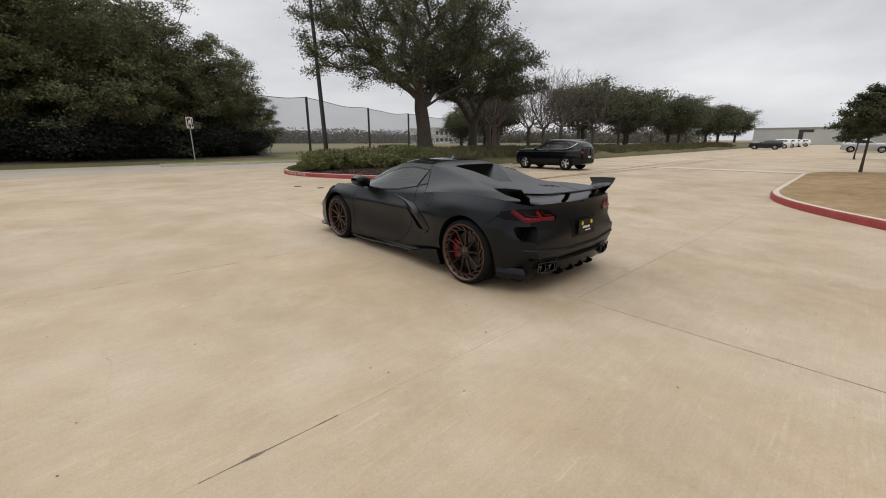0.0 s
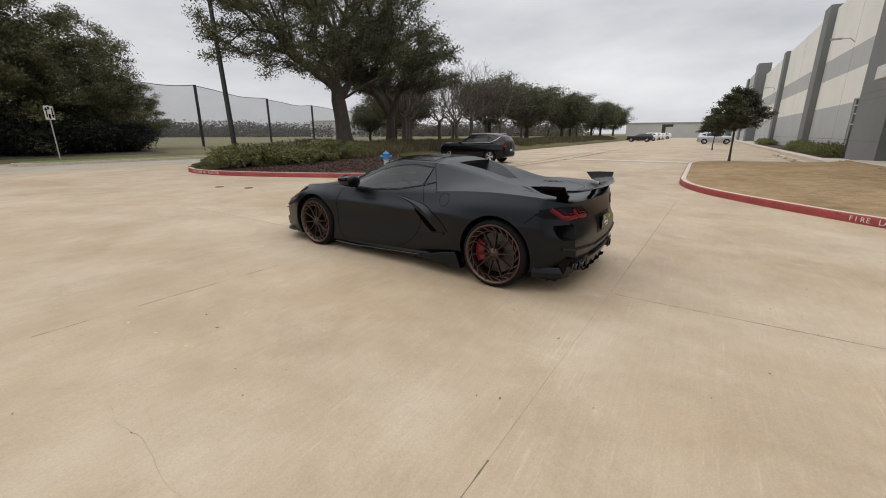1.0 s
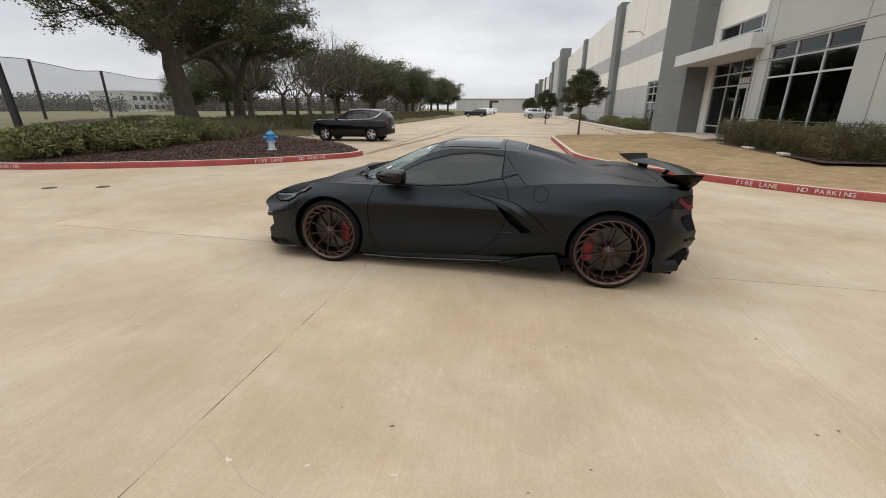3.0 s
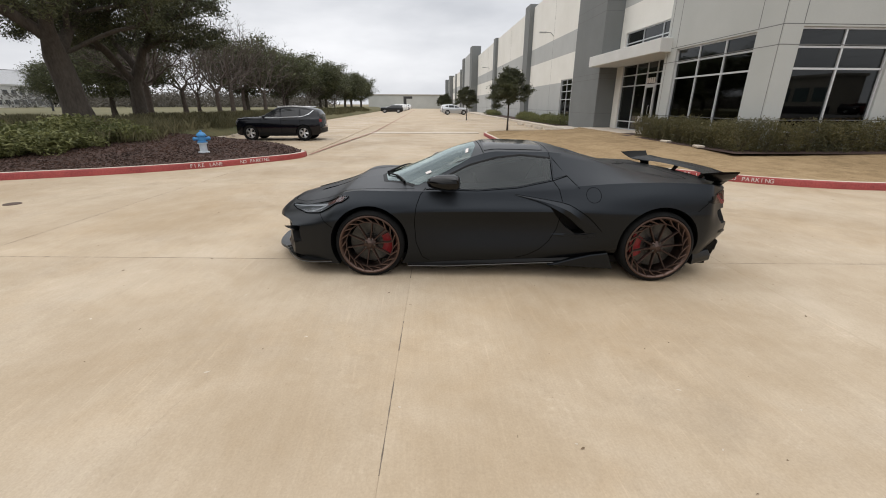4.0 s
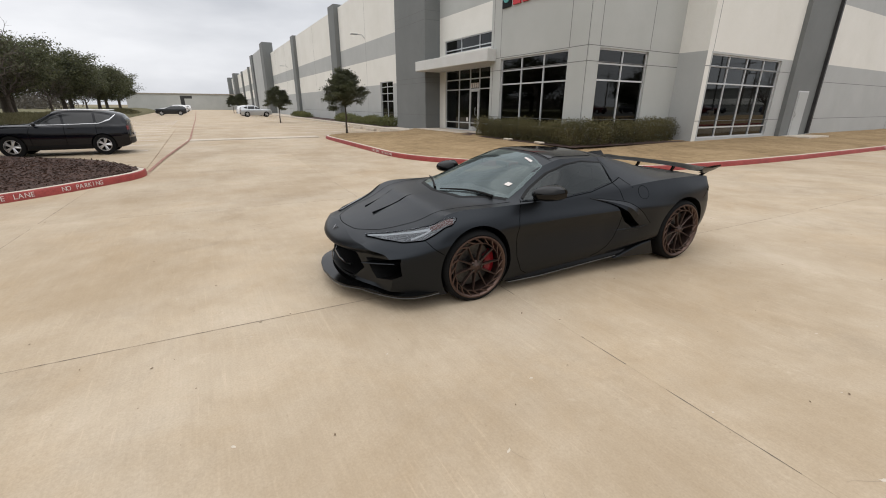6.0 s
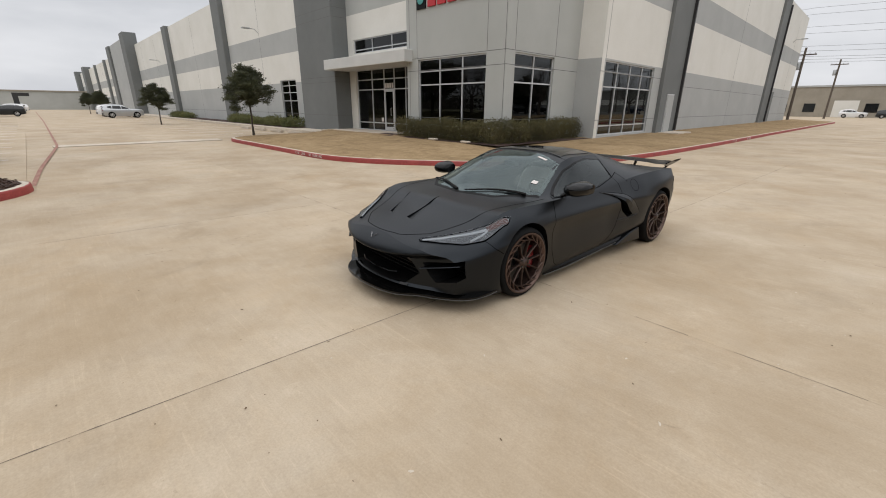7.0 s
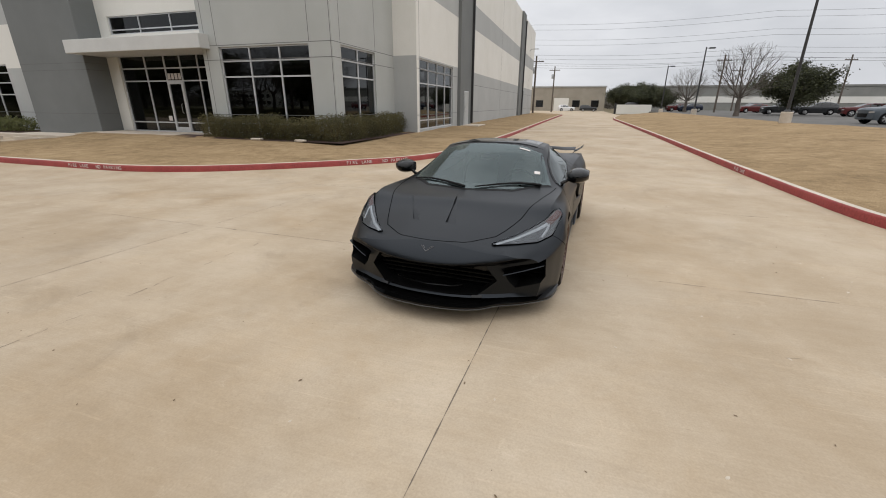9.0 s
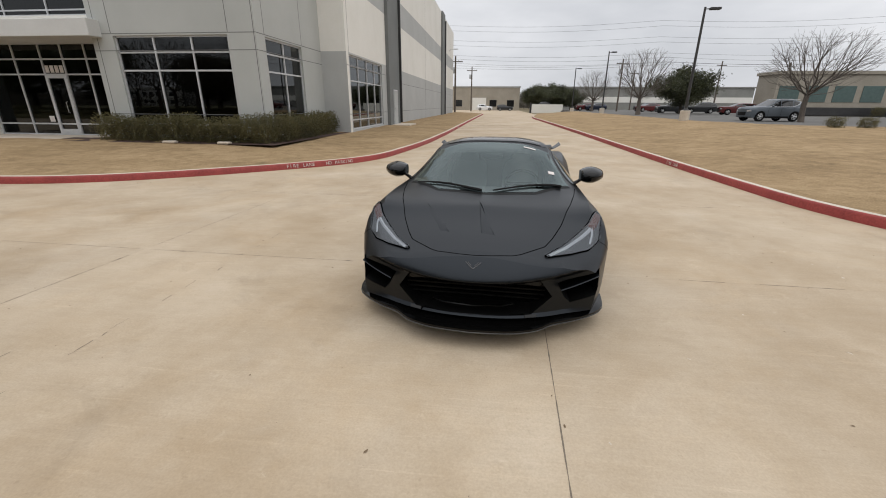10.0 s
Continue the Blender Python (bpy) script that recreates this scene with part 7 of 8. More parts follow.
    rim.lathe([(0.22, 0.095), (0.205, 0.095), (0.195, 0.05), (0.19, -0.08)], 28, "x")
    for k in range(5):
        a = 6.2832 * k / 5
        for b in (-0.16, 0.16):
            rim.tube([(0.075, 0.03 * math.cos(a), 0.03 * math.sin(a)), (0.085, 0.205 * math.cos(a + b), 0.205 * math.sin(a + b))], [0.03, 0.022], 5)
    rim.lathe([(0.0, 0.095), (0.05, 0.09), (0.05, 0.05)], 12, "x")
    back = Shape().lathe([(0.0, -0.02), (0.20, -0.02)], 20, "x")
    tm, rm, bk = tyre.mesh("tyre", RUBBER, True), rim.mesh("rim", SILVER, True, 30), back.mesh("wheel_back", BLACK_PLASTIC)
    for sx in (-1, 1):
        for v in (0.0, 2.62):
            w = new("wheel")
            w.parent = base
            w.matrix_basis = pose(0.79 * sx, v, 0.364, 0, 0, 0 if sx > 0 else 180) @ Matrix.Diagonal((1.0, 1.07, 1.07, 1.0))
            part("tyre", tm, None, w), part("rim", rm, None, w, "bright alloy rim"), part("wheel_back", bk, None, w)
    return base


def car_paint(name, c, rough=0.25, metal=0.0):
    return ramp_mat(name, tuple(v * 0.92 for v in c), tuple(min(1, v * 1.08) for v in c), rough, metal, 0.8, 200, 0, 0.3, coat=0.12, spec=0.3)


parked_car("black compact crossover parked nose-in beside the hedge", pose(19.95, 10.40, 0.0, 0, 0, 0), car_paint("black_blue_paint", (0.003, 0.0035, 0.006), 0.08), tall=0.93).scale = (0.95, 0.90, 0.96)
parked_car("blue-grey crossover parked at the edge of the lot", pose(-18.17, -27.14, 0.50, 0, 0, -82), car_paint("blue_grey_paint", (0.10, 0.115, 0.13), 0.3, 0.3))
parked_car("dark saloon parked far along the bays", pose(84, 9.6, 0.0, 0, 0, 0), car_paint("dark_paint", (0.02, 0.021, 0.022)), "cars far along the bays", False, 0.72)
white = parked_car("white crossover parked far along the bays", pose(95, 9.6, 0.0, 0, 0, 0), car_paint("white_paint", (0.7, 0.7, 0.7)), "cars far along the bays", False)
for x, y, r in ((106, 9.6, 0), (116, 9.6, 0), (77.5, 0.8, 180), (126, 9, 0)):
    copy_thing(white, pose(x, y, 0, 0, 0, r))
parked_car("silver estate car parked before the warehouse", pose(70.5, 0.9, 0.0, 0, 0, 180), car_paint("silver_paint", (0.42, 0.43, 0.44), 0.3, 0.5), "cars before the warehouse", False)
grey = parked_car("charcoal crossover parked in the lot", pose(-28.2, -60.8, 0.50, 0, 0, -100), car_paint("charcoal_paint", (0.03, 0.032, 0.034)), "cars in the lot", False)
for x, y, r in ((-24.3, -61.7, -95), (-26.7, -80.7, -80), (-31, -50, -100)):
    copy_thing(grey, pose(x, y, 0.50, 0, 0, r))
red = parked_car("dull red saloon parked in the lot", pose(-16.0, -84.7, 0.50, 0, 0, -80), car_paint("dull_red_paint", (0.09, 0.018, 0.018)), "cars in the lot", False, 0.72)
copy_thing(red, pose(-28.6, -51.5, 0.50, 0, 0, -95)), copy_thing(red, pose(-25.4, -75.5, 0.50, 0, 0, -80))
parked_car("dark blue saloon parked in the lot", pose(-17.9, -83.9, 0.50, 0, 0, -80), car_paint("dark_blue_paint", (0.018, 0.024, 0.04)), "cars in the lot", False, 0.72)
copy_thing(white, pose(8, -112, 0, 0, 0, 90)), copy_thing(grey, pose(2.5, -110, 0, 0, 0, 90)), copy_thing(grey, pose(-6, -84, 0.6, 0, 0, 80))

# ---- hydrant, sign, lamp posts ----
hyd = thing("fire_hydrant", "fire hydrant with blue bonnet and pale barrel on the mulch", "hydrant", pose(11.95, 11.32, 0.26, 0, 0, 30))
s = Shape().lathe([(0.0, 0.0), (0.15, 0.0), (0.15, 0.03), (0.10, 0.035), (0.095, 0.25), (0.13, 0.255), (0.13, 0.285), (0.0, 0.285)], 20)
part("barrel", s, ramp_mat("pale_hydrant_paint", (0.42, 0.46, 0.5), (0.58, 0.61, 0.64), 0.5, 0, 8, 40, 0.1), hyd, "pale weathered barrel", smooth=True)
s = Shape().lathe([(0.0, 0.285), (0.135, 0.285), (0.135, 0.31), (0.105, 0.32), (0.10, 0.46), (0.13, 0.465), (0.13, 0.49), (0.11, 0.52), (0.07, 0.56), (0.035, 0.575), (0.03, 0.62), (0.0, 0.62)], 20)
part("bonnet", s, HYDRANT_BLUE, hyd, "blue bonnet", smooth=True, angle=35)
for a, r in ((0, 0.07), (90, 0.055), (-90, 0.055)):
    d = Vector((math.cos(radians(a)), math.sin(radians(a)), 0))
    s = Shape().tube([d * 0.08 + Vector((0, 0, 0.39)), d * 0.15 + Vector((0, 0, 0.39)), d * 0.155 + Vector((0, 0, 0.39)), d * 0.20 + Vector((0, 0, 0.39)), d * 0.225 + Vector((0, 0, 0.39))], [r * 0.8, r * 0.8, r, r, r * 0.4], 10)
    part("outlet_cap", s, HYDRANT_BLUE, hyd, smooth=True, angle=30)
sign = thing("road_sign", "white road sign with black arrows on a steel post", "sign", pose(7.8, 29.7, 0.12, 0, 0, 12))
sign.scale = (1.05, 1.05, 1.05)
part("post", Shape().tube([(0, 0, 0), (-0.02, 0, 2.65)], 0.03, 8), GALV, sign)
part("panel", Shape().box(-0.21, -0.05, 1.98, 0.18, -0.035, 2.62), WHITE_PAINT, sign, bevel=0.006)
s = Shape()
s.box(-0.06, -0.058, 2.02, 0.02, -0.052, 2.25), s.box(-0.06, -0.0579, 2.45, 0.02, -0.0521, 2.58)
s.add([(-0.19, -0.056, 2.42), (-0.06, -0.056, 2.42), (-0.125, -0.056, 2.58)], [(0, 1, 2)]), s.box(-0.15, -0.058, 2.10, -0.10, -0.054, 2.42)
s.add([(0.05, -0.056, 2.2), (0.18, -0.056, 2.2), (0.115, -0.056, 2.04)], [(0, 1, 2)]), s.box(0.09, -0.058, 2.2, 0.14, -0.054, 2.52)
part("arrows", s, BLACK_PLASTIC, sign)


def lamp_post(m, h, label, r=0.11, arms=(1,), pedestal=0.0, group=""):
    p = thing("lamp_post", label, "lamp post", m, group)
    part("pole", Shape().tube([(0, 0, pedestal), (0, 0, h * 0.5), (0, 0, h)], [r, r * 0.85, r * 0.7], 10), DARK_STEEL, p, smooth=True)
    part("base_plate", Shape().lathe([(0, pedestal), (r * 2.0, pedestal), (r * 2.0, pedestal + 0.04), (r * 1.3, pedestal + 0.12), (r, pedestal + 0.14)], 12), DARK_STEEL, p)
    if pedestal:
        part("pedestal", Shape().lathe([(0, -0.2), (0.32, -0.2), (0.32, pedestal - 0.03), (0.29, pedestal), (0, pedestal)], 18), KERB, p, "round concrete pedestal", smooth=True, angle=30)
    for a in arms:
        part("arm", Shape().tube([(0, 0, h - 0.12), (0.35 * a, 0, h - 0.10)], 0.03, 6), DARK_STEEL, p)
        part("head", Shape().box(min(0.3 * a, 0.95 * a), -0.17, h - 0.17, max(0.3 * a, 0.95 * a), 0.17, h - 0.03), DARK_STEEL, p, "flat shoebox lamp head", bevel=0.02)
    return p


lamp_post(pose(11.88, 20.69, 0.38, 0, 2.0, 150), 8.15, "dark steel lamp post on the planted island", 0.125)
lamp_post(pose(-9.2, -23.2, 0.52, 0, 0, 180), 7.15, "dark lamp post on a concrete pedestal by the lot", 0.10, (1,), 0.75, "lamp posts by the lot")
lamp_post(pose(-10.4, -51.9, 0.6, 0, 0, 180), 7.6, "dark lamp post with a flat head", 0.10, (1,), 0.6, "lamp posts by the lot")
lamp_post(pose(-9.3, -68.5, 0.5, 0, 0, 180), 7.0, "dark lamp post with a flat head", 0.10, (1,), 0.6, "lamp posts by the lot")
gate = thing("sign_frame", "dark steel post with an overhanging arm far down the drive", "post", pose(118, 9.6, 0))
part("post", Shape().box(-0.25, -0.4, 0, 0.25, 0.4, 3.6), DARK_STEEL, gate), part("arm", Shape().box(-0.25, -2.0, 3.0, 0.25, -0.4, 3.6), DARK_STEEL, gate)

# ---- netting of the range ----
NET = bpy.data.materials.new("fine_netting")
NET.use_nodes = True
nn, nl = NET.node_tree.nodes, NET.node_tree.links
clear = nn.new("ShaderNodeBsdfTransparent")
nmix = nn.new("ShaderNodeMixShader")
nmix.inputs[0].default_value = 0.42
nn["Principled BSDF"].inputs["Base Color"].default_value = (0.16, 0.165, 0.17, 1)
nl.new(clear.outputs[0], nmix.inputs[1]), nl.new(nn["Principled BSDF"].outputs[0], nmix.inputs[2]), nl.new(nmix.outputs[0], nn["Material Output"].inputs["Surface"])
net = thing("range_net", "tall grey driving range net hung between dark poles", "net")
posts = [(13.6, 41.5, 5.9), (21.6, 40.9, 5.75), (33.4, 46.9, 5.6), (41.6, 48.4, 5.3), (62, 56, 5.6)]
for x, y, z in posts:
    part("post", Shape().tube([(x, y, 0), (x, y, z)], 0.13, 8), DARK_STEEL, net)
for a, b in zip(posts, posts[1:]):
    top, panel = [], []
    for k in range(17):
        t = k / 16
        sag = 0.22 * math.sin(math.pi * t) + 0.05 * math.sin(9 * t + a[0])
        q = Vector(a).lerp(Vector(b), t)
        top.append((q.x, q.y, q.z - sag - 0.05))
        panel.append([(q.x, q.y, 1.2), (q.x + 0.1 * math.sin(5 * t), q.y, 3), (q.x, q.y, q.z - sag - 0.05)])
    part("rope", Shape().tube(top, 0.03, 4), DARK_STEEL, net)
    part("netting", Shape().grid(panel), NET, net, "fine translucent grey netting")

# ---- utility poles and wires ----
for x, y, h, r in ((10.8, -64.4, 9.0, 0), (9.7, -96, 9.9, 0), (-18.9, -76.2, 9.6, 15), (-42, -89, 10.3, 20), (-28, -99, 9.4, 10), (-52, -84, 9.6, 20)):
    up = thing("utility_pole", "weathered timber utility pole with a cross arm", "utility pole", pose(x, y, 0, 0, 0, r), group="utility poles")
    part("pole", Shape().tube([(0, 0, 0), (0, 0, h)], [0.17, 0.12], 8), TIMBER, up)
    part("cross_arm", Shape().box(-1.2, -0.06, h - 0.9, 1.2, 0.06, h - 0.76), TIMBER, up)
    part("transformer", Shape().lathe([(0, h - 2.6), (0.24, h - 2.6), (0.26, h - 2.5), (0.26, h - 1.75), (0.2, h - 1.65), (0, h - 1.65)], 12, "z", (0.35, 0, 0)), GALV, up, smooth=True, angle=40)
    for k in (-1.05, -0.5, 0.5, 1.05):
        part("insulator", Shape().tube([(k, 0, h - 0.76), (k, 0, h - 0.6)], 0.04, 6), GALV, up)
for k, (z0, z1, y) in enumerate(((9.2, 10.0, -95), (9.6, 10.3, -94), (10.4, 9.5, -93), (11.3, 10.2, -93), (12.2, 11.6, -96), (14.4, 14.0, -98), (15.6, 15.0, -99), (17.4, 17.0, -98), (18.6, 18.1, -99))):
    pts = []
    for i in range(41):
        t = i / 40
        pts.append((60 - 180 * t, y + 14 * t, z0 + (z1 - z0) * t - 0.7 * math.sin(math.pi * ((t * 4) % 1))))
    wire = part("overhead_wire", Shape().tube(pts, 0.018, 4), DARK_STEEL)
    tagged(wire, "dark overhead cable sagging between poles", "cable", "overhead wires")

for x, y in ((60, -98.5), (-118, -84.5)):
    tower = thing("transmission_pole", "tall galvanised steel pole carrying the upper cables", "pole", pose(x, y, 0), group="transmission poles")
    part("pole", Shape().tube([(0, 0, -0.1), (0, 0, 19.5)], [0.32, 0.16], 10), GALV, tower, smooth=True)
    for z in (9.2, 10.2, 12.0, 14.2, 15.3, 17.2, 18.4):
        part("cross_arm", Shape().tube([(0, -4.5, z - 0.3), (0, 6.5, z - 0.3)], 0.07, 6), GALV, tower)

# ---- far buildings ----


def far_building(label, x0, y0, x1, y1, h, mat, rows, cols, face, top_mat=None, win=(1.6, 1.4), z0=1.0, step=3.4):
    b = thing("far_building", label, "building")
    part("wall", Shape().box(x0, y0, 0, x1, y1, h), mat, b)
    part("roof", Shape().box(x0 - 0.2, y0 - 0.2, h, x1 + 0.2, y1 + 0.2, h + 0.35), top_mat or mat, b)
    for r in range(rows):
        for c in range(cols):
            z = z0 + r * step
            if face == "y0" or face == "y1":
                cx = x0 + (x1 - x0) * (c + 0.5) / cols
                yy = y0 if face == "y0" else y1
                w = Shape().box(cx - win[0] / 2, yy - 0.06, z, cx + win[0] / 2, yy + 0.06, z + win[1])
            else:
                cy = y0 + (y1 - y0) * (c + 0.5) / cols
                xx = x0 if face == "x0" else x1
                w = Shape().box(xx - 0.06, cy - win[0] / 2, z, xx + 0.06, cy + win[0] / 2, z + win[1])
            part("window", w, DARK_GLASS, b)
    return b


far_building("low white office building far across the field", 104, 107, 127, 120, 5.6, WALL_CREAM, 2, 10, "y0", None, (1.3, 1.1), 1.2, 2.3)
far_building("plain beige warehouse closing the end of the drive", 172, -9, 200, 26, 4.9, WALL_LIGHT, 0, 0, "x0", TAN_WALL)
far_building("low tan brick workshop at the end of the side drive", -3, -132, 32, -118, 6.2, TAN_WALL, 1, 7, "y1", WALL_MID, (2.0, 1.8), 1.0)
part("roller_door", Shape().box(6.5, -118.1, 0, 10.5, -117.9, 3.4), WALL_CREAM, bpy.data.objects["far_building.002"], "white roller door")
far_building("long grey warehouse behind the parking lot", -62, -130, -9, -112, 5.9, WEATHERED, 0, 0, "y1", WEATHERED)
b = bpy.data.objects["far_building.003"]
part("band", Shape().box(-62, -112.1, 2.3, -9, -111.9, 3.7), WALL_CREAM, b, "pale wall band")
off = far_building("tan stone office building with green-tinted strip windows", -75, -52, -29.3, -48, 5.2, TAN_WALL, 1, 15, "y1", None, (2.3, 1.8), 2.1)
part("shade", Shape().box(-75, -48.0, 0.6, -29, -47.7, 1.5), DARK_STEEL, off, "dark base band")
for o in off.children:
    if o.name.startswith("window"):
        o.data.materials.clear()
        o.data.materials.append(ramp_mat("green_glass", (0.05, 0.085, 0.08), (0.08, 0.125, 0.115), 0.1) if "green_glass" not in bpy.data.materials else bpy.data.materials["green_glass"])
pale = Shape().box(-9.5, -80.4, 0, -3.4, -80, 1.7)
tagged(part("screen_wall", pale, WALL_CREAM), "low white enclosure wall beside the side drive", "wall")
part_post = part("gate_post", Shape().box(-3.35, -80.4, 0, -3.0, -80, 2.0), DARK_STEEL)
tagged(part_post, "dark gate post beside the white enclosure", "post")

# far woods round the horizon
rng = np.random.default_rng(77)
pts = []
for k in range(1150):
    a = radians(rng.uniform(14, 100)) if k < 870 else radians(rng.uniform(-110, -84))
    d = rng.uniform(150, 230) if k < 870 else rng.uniform(150, 190)
    c = np.array([d * math.cos(a), d * math.sin(a), 0])
    h = rng.uniform(2.6, 6.4)
    n = 110
    u = np.clip(rng.normal(size=(n, 3)), -1.5, 1.5) * np.array([3.2, 3.2, h * 0.26]) + np.array([0, 0, h * 0.55])
    pts.append(c + u)
pts = np.concatenate(pts)
pts = pts[pts[:, 2] > 0]
tagged(part("far_woods", leaves_mesh("far_woods", pts, 0.42, leaf_mat("far_foliage", (0.060, 0.055, 0.044), (0.135, 0.118, 0.092)), 0, 8), None), "distant grey-brown winter woods along the horizon", "trees", kind="stuff")

# ---- small shrubs by the lot ----
for x, y in ((-13.0, -14.8), (-14.3, -14.6), (-15.6, -14.5)):
    c = copy_thing(hedge, pose(x, y, 0.55, 0, 0, 60 * x))
    c.scale = (0.78, 0.78, 0.62)
    tagged(c, "small rounded green shrub at the lot's edge", "shrub", "small shrubs by the lot")
for k in range(5, 9):
    c = copy_thing(hedge, pose(-30 - 2.0 * k, -46.5, 0.6, 0, 0, k * 40))
    c.scale = (1.4, 1.2, 1.1)
    tagged(c, "dark hedge shrub before the stone office", "shrub", "hedge before the stone office")

# ---- lettering on the kerbs ----


def letter_mesh(ch):
    cu = bpy.data.curves.new("letter", "FONT")
    cu.body, cu.size, cu.align_x = ch, 0.125, "CENTER"
    cu.extrude = 0.001
    ob = new("letter", cu)
    me = bpy.data.meshes.new_from_object(ob.evaluated_get(bpy.context.evaluated_depsgraph_get()))
    bpy.data.objects.remove(ob)
    bpy.data.curves.remove(cu)
    me.materials.append(WHITE_PAINT)
    return me


LETTERS = {}


def kerb_text(path, near, words, lift=0.038, pitch=0.088):
    """White stencilled words along the outer face of a kerb, centred near a place."""
    pts = resample(path, 0.02)
    i0 = min(range(len(pts)), key=lambda i: (pts[i] - Vector((*near, 0))).length)
    text = thing("kerb_lettering", "white stencilled letters reading " + words + " on the red kerb", "lettering", group="fire lane lettering")
    for k, ch in enumerate(words):
        if ch == " ":
            continue
        if ch not in LETTERS:
            LETTERS[ch] = letter_mesh(ch)
        i = int(i0 - (k - (len(words) - 1) / 2) * pitch / 0.02)
        i = min(max(i, 1), len(pts) - 2)
        s = side_of(pts, i)
        d = Vector((-s.y, s.x, 0))
        o = pts[i] - s * 0.0195
        up = Vector((s.x * 0.10, s.y * 0.10, 1)).normalized()
        m = Matrix.Identity(4)
        m.col[0][:3], m.col[1][:3], m.col[2][:3] = -d, up, -s
        m.translation = o + Vector((0, 0, lift + ground_dip(o.x, o.y)))
        part("letter", LETTERS[ch], None, text, m=m)


for path, near, words in ((LAWN_PATH, (8.55, -0.72), "FIRE LANE"), (LAWN_PATH, (7.83, -1.78), "NO PARKING"), (LAWN_PATH, (16.0, 1.9), "FIRE LANE"), (LAWN_PATH, (14.9, 1.9), "NO PARKING"), (LAWN_PATH, (6.5, -18.0), "FIRE LANE"), (LAWN_PATH, (6.45, -21), "NO PARKING"),
                          (ISLAND_PATH, (10.45, 10.55), "FIRE LANE"), (ISLAND_PATH, (11.4, 9.7), "NO PARKING"), (ISLAND_PATH, (7.55, 17.3), "FIRE LANE"), (ISLAND_PATH, (7.7, 16.3), "NO PARKING"), (VERGE_PATH, (-0.88, -3.4), "FIRE LANE")):
    kerb_text(path, near, words)

# ---- small things on the drive ----
CRACK = ramp_mat("crack_dirt", (0.10, 0.08, 0.06), (0.20, 0.165, 0.125), 0.95, 0, 9, 60, 0.2)


HAIRLINE = ramp_mat("hairline_dust", (0.27, 0.215, 0.155), (0.38, 0.31, 0.23), 0.95, 0, 9, 60, 0.2)


def crack(pts, width, label, seed, mat=None):
    rng = np.random.default_rng(seed)
    line = resample([Vector((*p, 0)) for p in pts], 0.05)
    rows = []
    for i, p in enumerate(line):
        s = side_of(line, i)
        w = width * rng.uniform(0.3, 1.3)
        q = p + s * rng.normal(0, 0.005)
        z = ground_dip(q.x, q.y) + 0.0015
        rows.append([(q.x - s.x * w, q.y - s.y * w, z), (q.x + s.x * w, q.y + s.y * w, z)])
    tagged(part("crack", Shape().grid(rows), mat or CRACK), label, "crack", "cracks in the concrete")


rng = np.random.default_rng(17)
for lane, y0, y1, share in ((6.95, 4.2, 7.9, 0.55), (7.38, 5.2, 7.2, 0.30), (6.45, 3.6, 5.4, 0.25)):
    y = y0
    while y < y1:
        long = rng.uniform(0.05, 0.26)
        if rng.uniform() < share:
            x = lane + rng.normal(0, 0.012)
            crack([(x, y), (x + rng.normal(0, 0.008), y + long)], rng.uniform(0.0016, 0.0045), "short dark worn patch along a filled joint", int(y * 100))
        y += long + rng.uniform(0.02, 0.12)
for k, run in enumerate(([(1.79, 6.39), (1.70, 6.35)], [(1.54, 6.42), (1.37, 6.45), (1.22, 6.46)], [(0.89, 5.13), (0.80, 4.97), (0.71, 4.83), (0.65, 4.65), (0.55, 4.56), (0.48, 4.46)], [(0.26, 3.87), (0.21, 3.67), (0.23, 3.47), (0.21, 3.30), (0.15, 3.07), (0.15, 2.91)])):
    crack(run, 0.0008, "hairline crack winding through the tan concrete", 4 + k, HAIRLINE)
LEAF_LITTER = ramp_mat("dead_leaf", (0.10, 0.068, 0.040), (0.24, 0.17, 0.10), 0.9)
leaf = Shape()
leaf.add([(-0.024, 0, 0.001), (-0.008, 0.010, 0.006), (0.012, 0.009, 0.003), (0.026, 0, 0.008), (0.010, -0.010, 0.002), (-0.010, -0.009, 0.007), (0, 0, 0.001)], [(0, 1, 6), (1, 2, 6), (2, 3, 6), (3, 4, 6), (4, 5, 6), (5, 0, 6)])
leaf_mesh = leaf.mesh("dead_leaf", LEAF_LITTER)
rng = np.random.default_rng(21)
places = [(1.93, 7.22), (2.05, 6.15), (2.68, 5.17), (2.92, 5.37), (2.33, 7.13), (3.11, 7.76), (3.80, 7.31), (5.33, 7.96), (1.50, 2.03), (1.45, 2.16), (2.42, 1.95), (2.73, 2.44), (4.76, 7.59), (2.69, 0.63), (4.29, 10.89), (4.82, 0.1), (3.48, 8.01), (5.63, 7.1), (1.95, 10.79), (0.22, 3.52), (1.13, 4.29)]
for k, (x, y) in enumerate(places):
    ob = part("dead_leaf", leaf_mesh, None, m=pose(x, y, ground_dip(x, y) + 0.001, rng.uniform(-8, 8), rng.uniform(-8, 8), rng.uniform(0, 360)))
    ob.scale = (rng.uniform(0.32, 0.62),) * 3
    tagged(ob, "small curled brown leaf on the concrete", "leaf", "leaves on the drive")
pts = np.stack([rng.uniform(-0.5, 13, 420), rng.uniform(-6, 14, 420), np.zeros(420)], 1)
pts[:, 2] = [ground_dip(x, y) + 0.003 for x, y, _ in pts]
tagged(part("grit", leaves_mesh("grit", pts, 0.007, LEAF_LITTER, 0.95, 5), None), "fine grit and leaf crumbs scattered on the drive", "debris", kind="stuff")
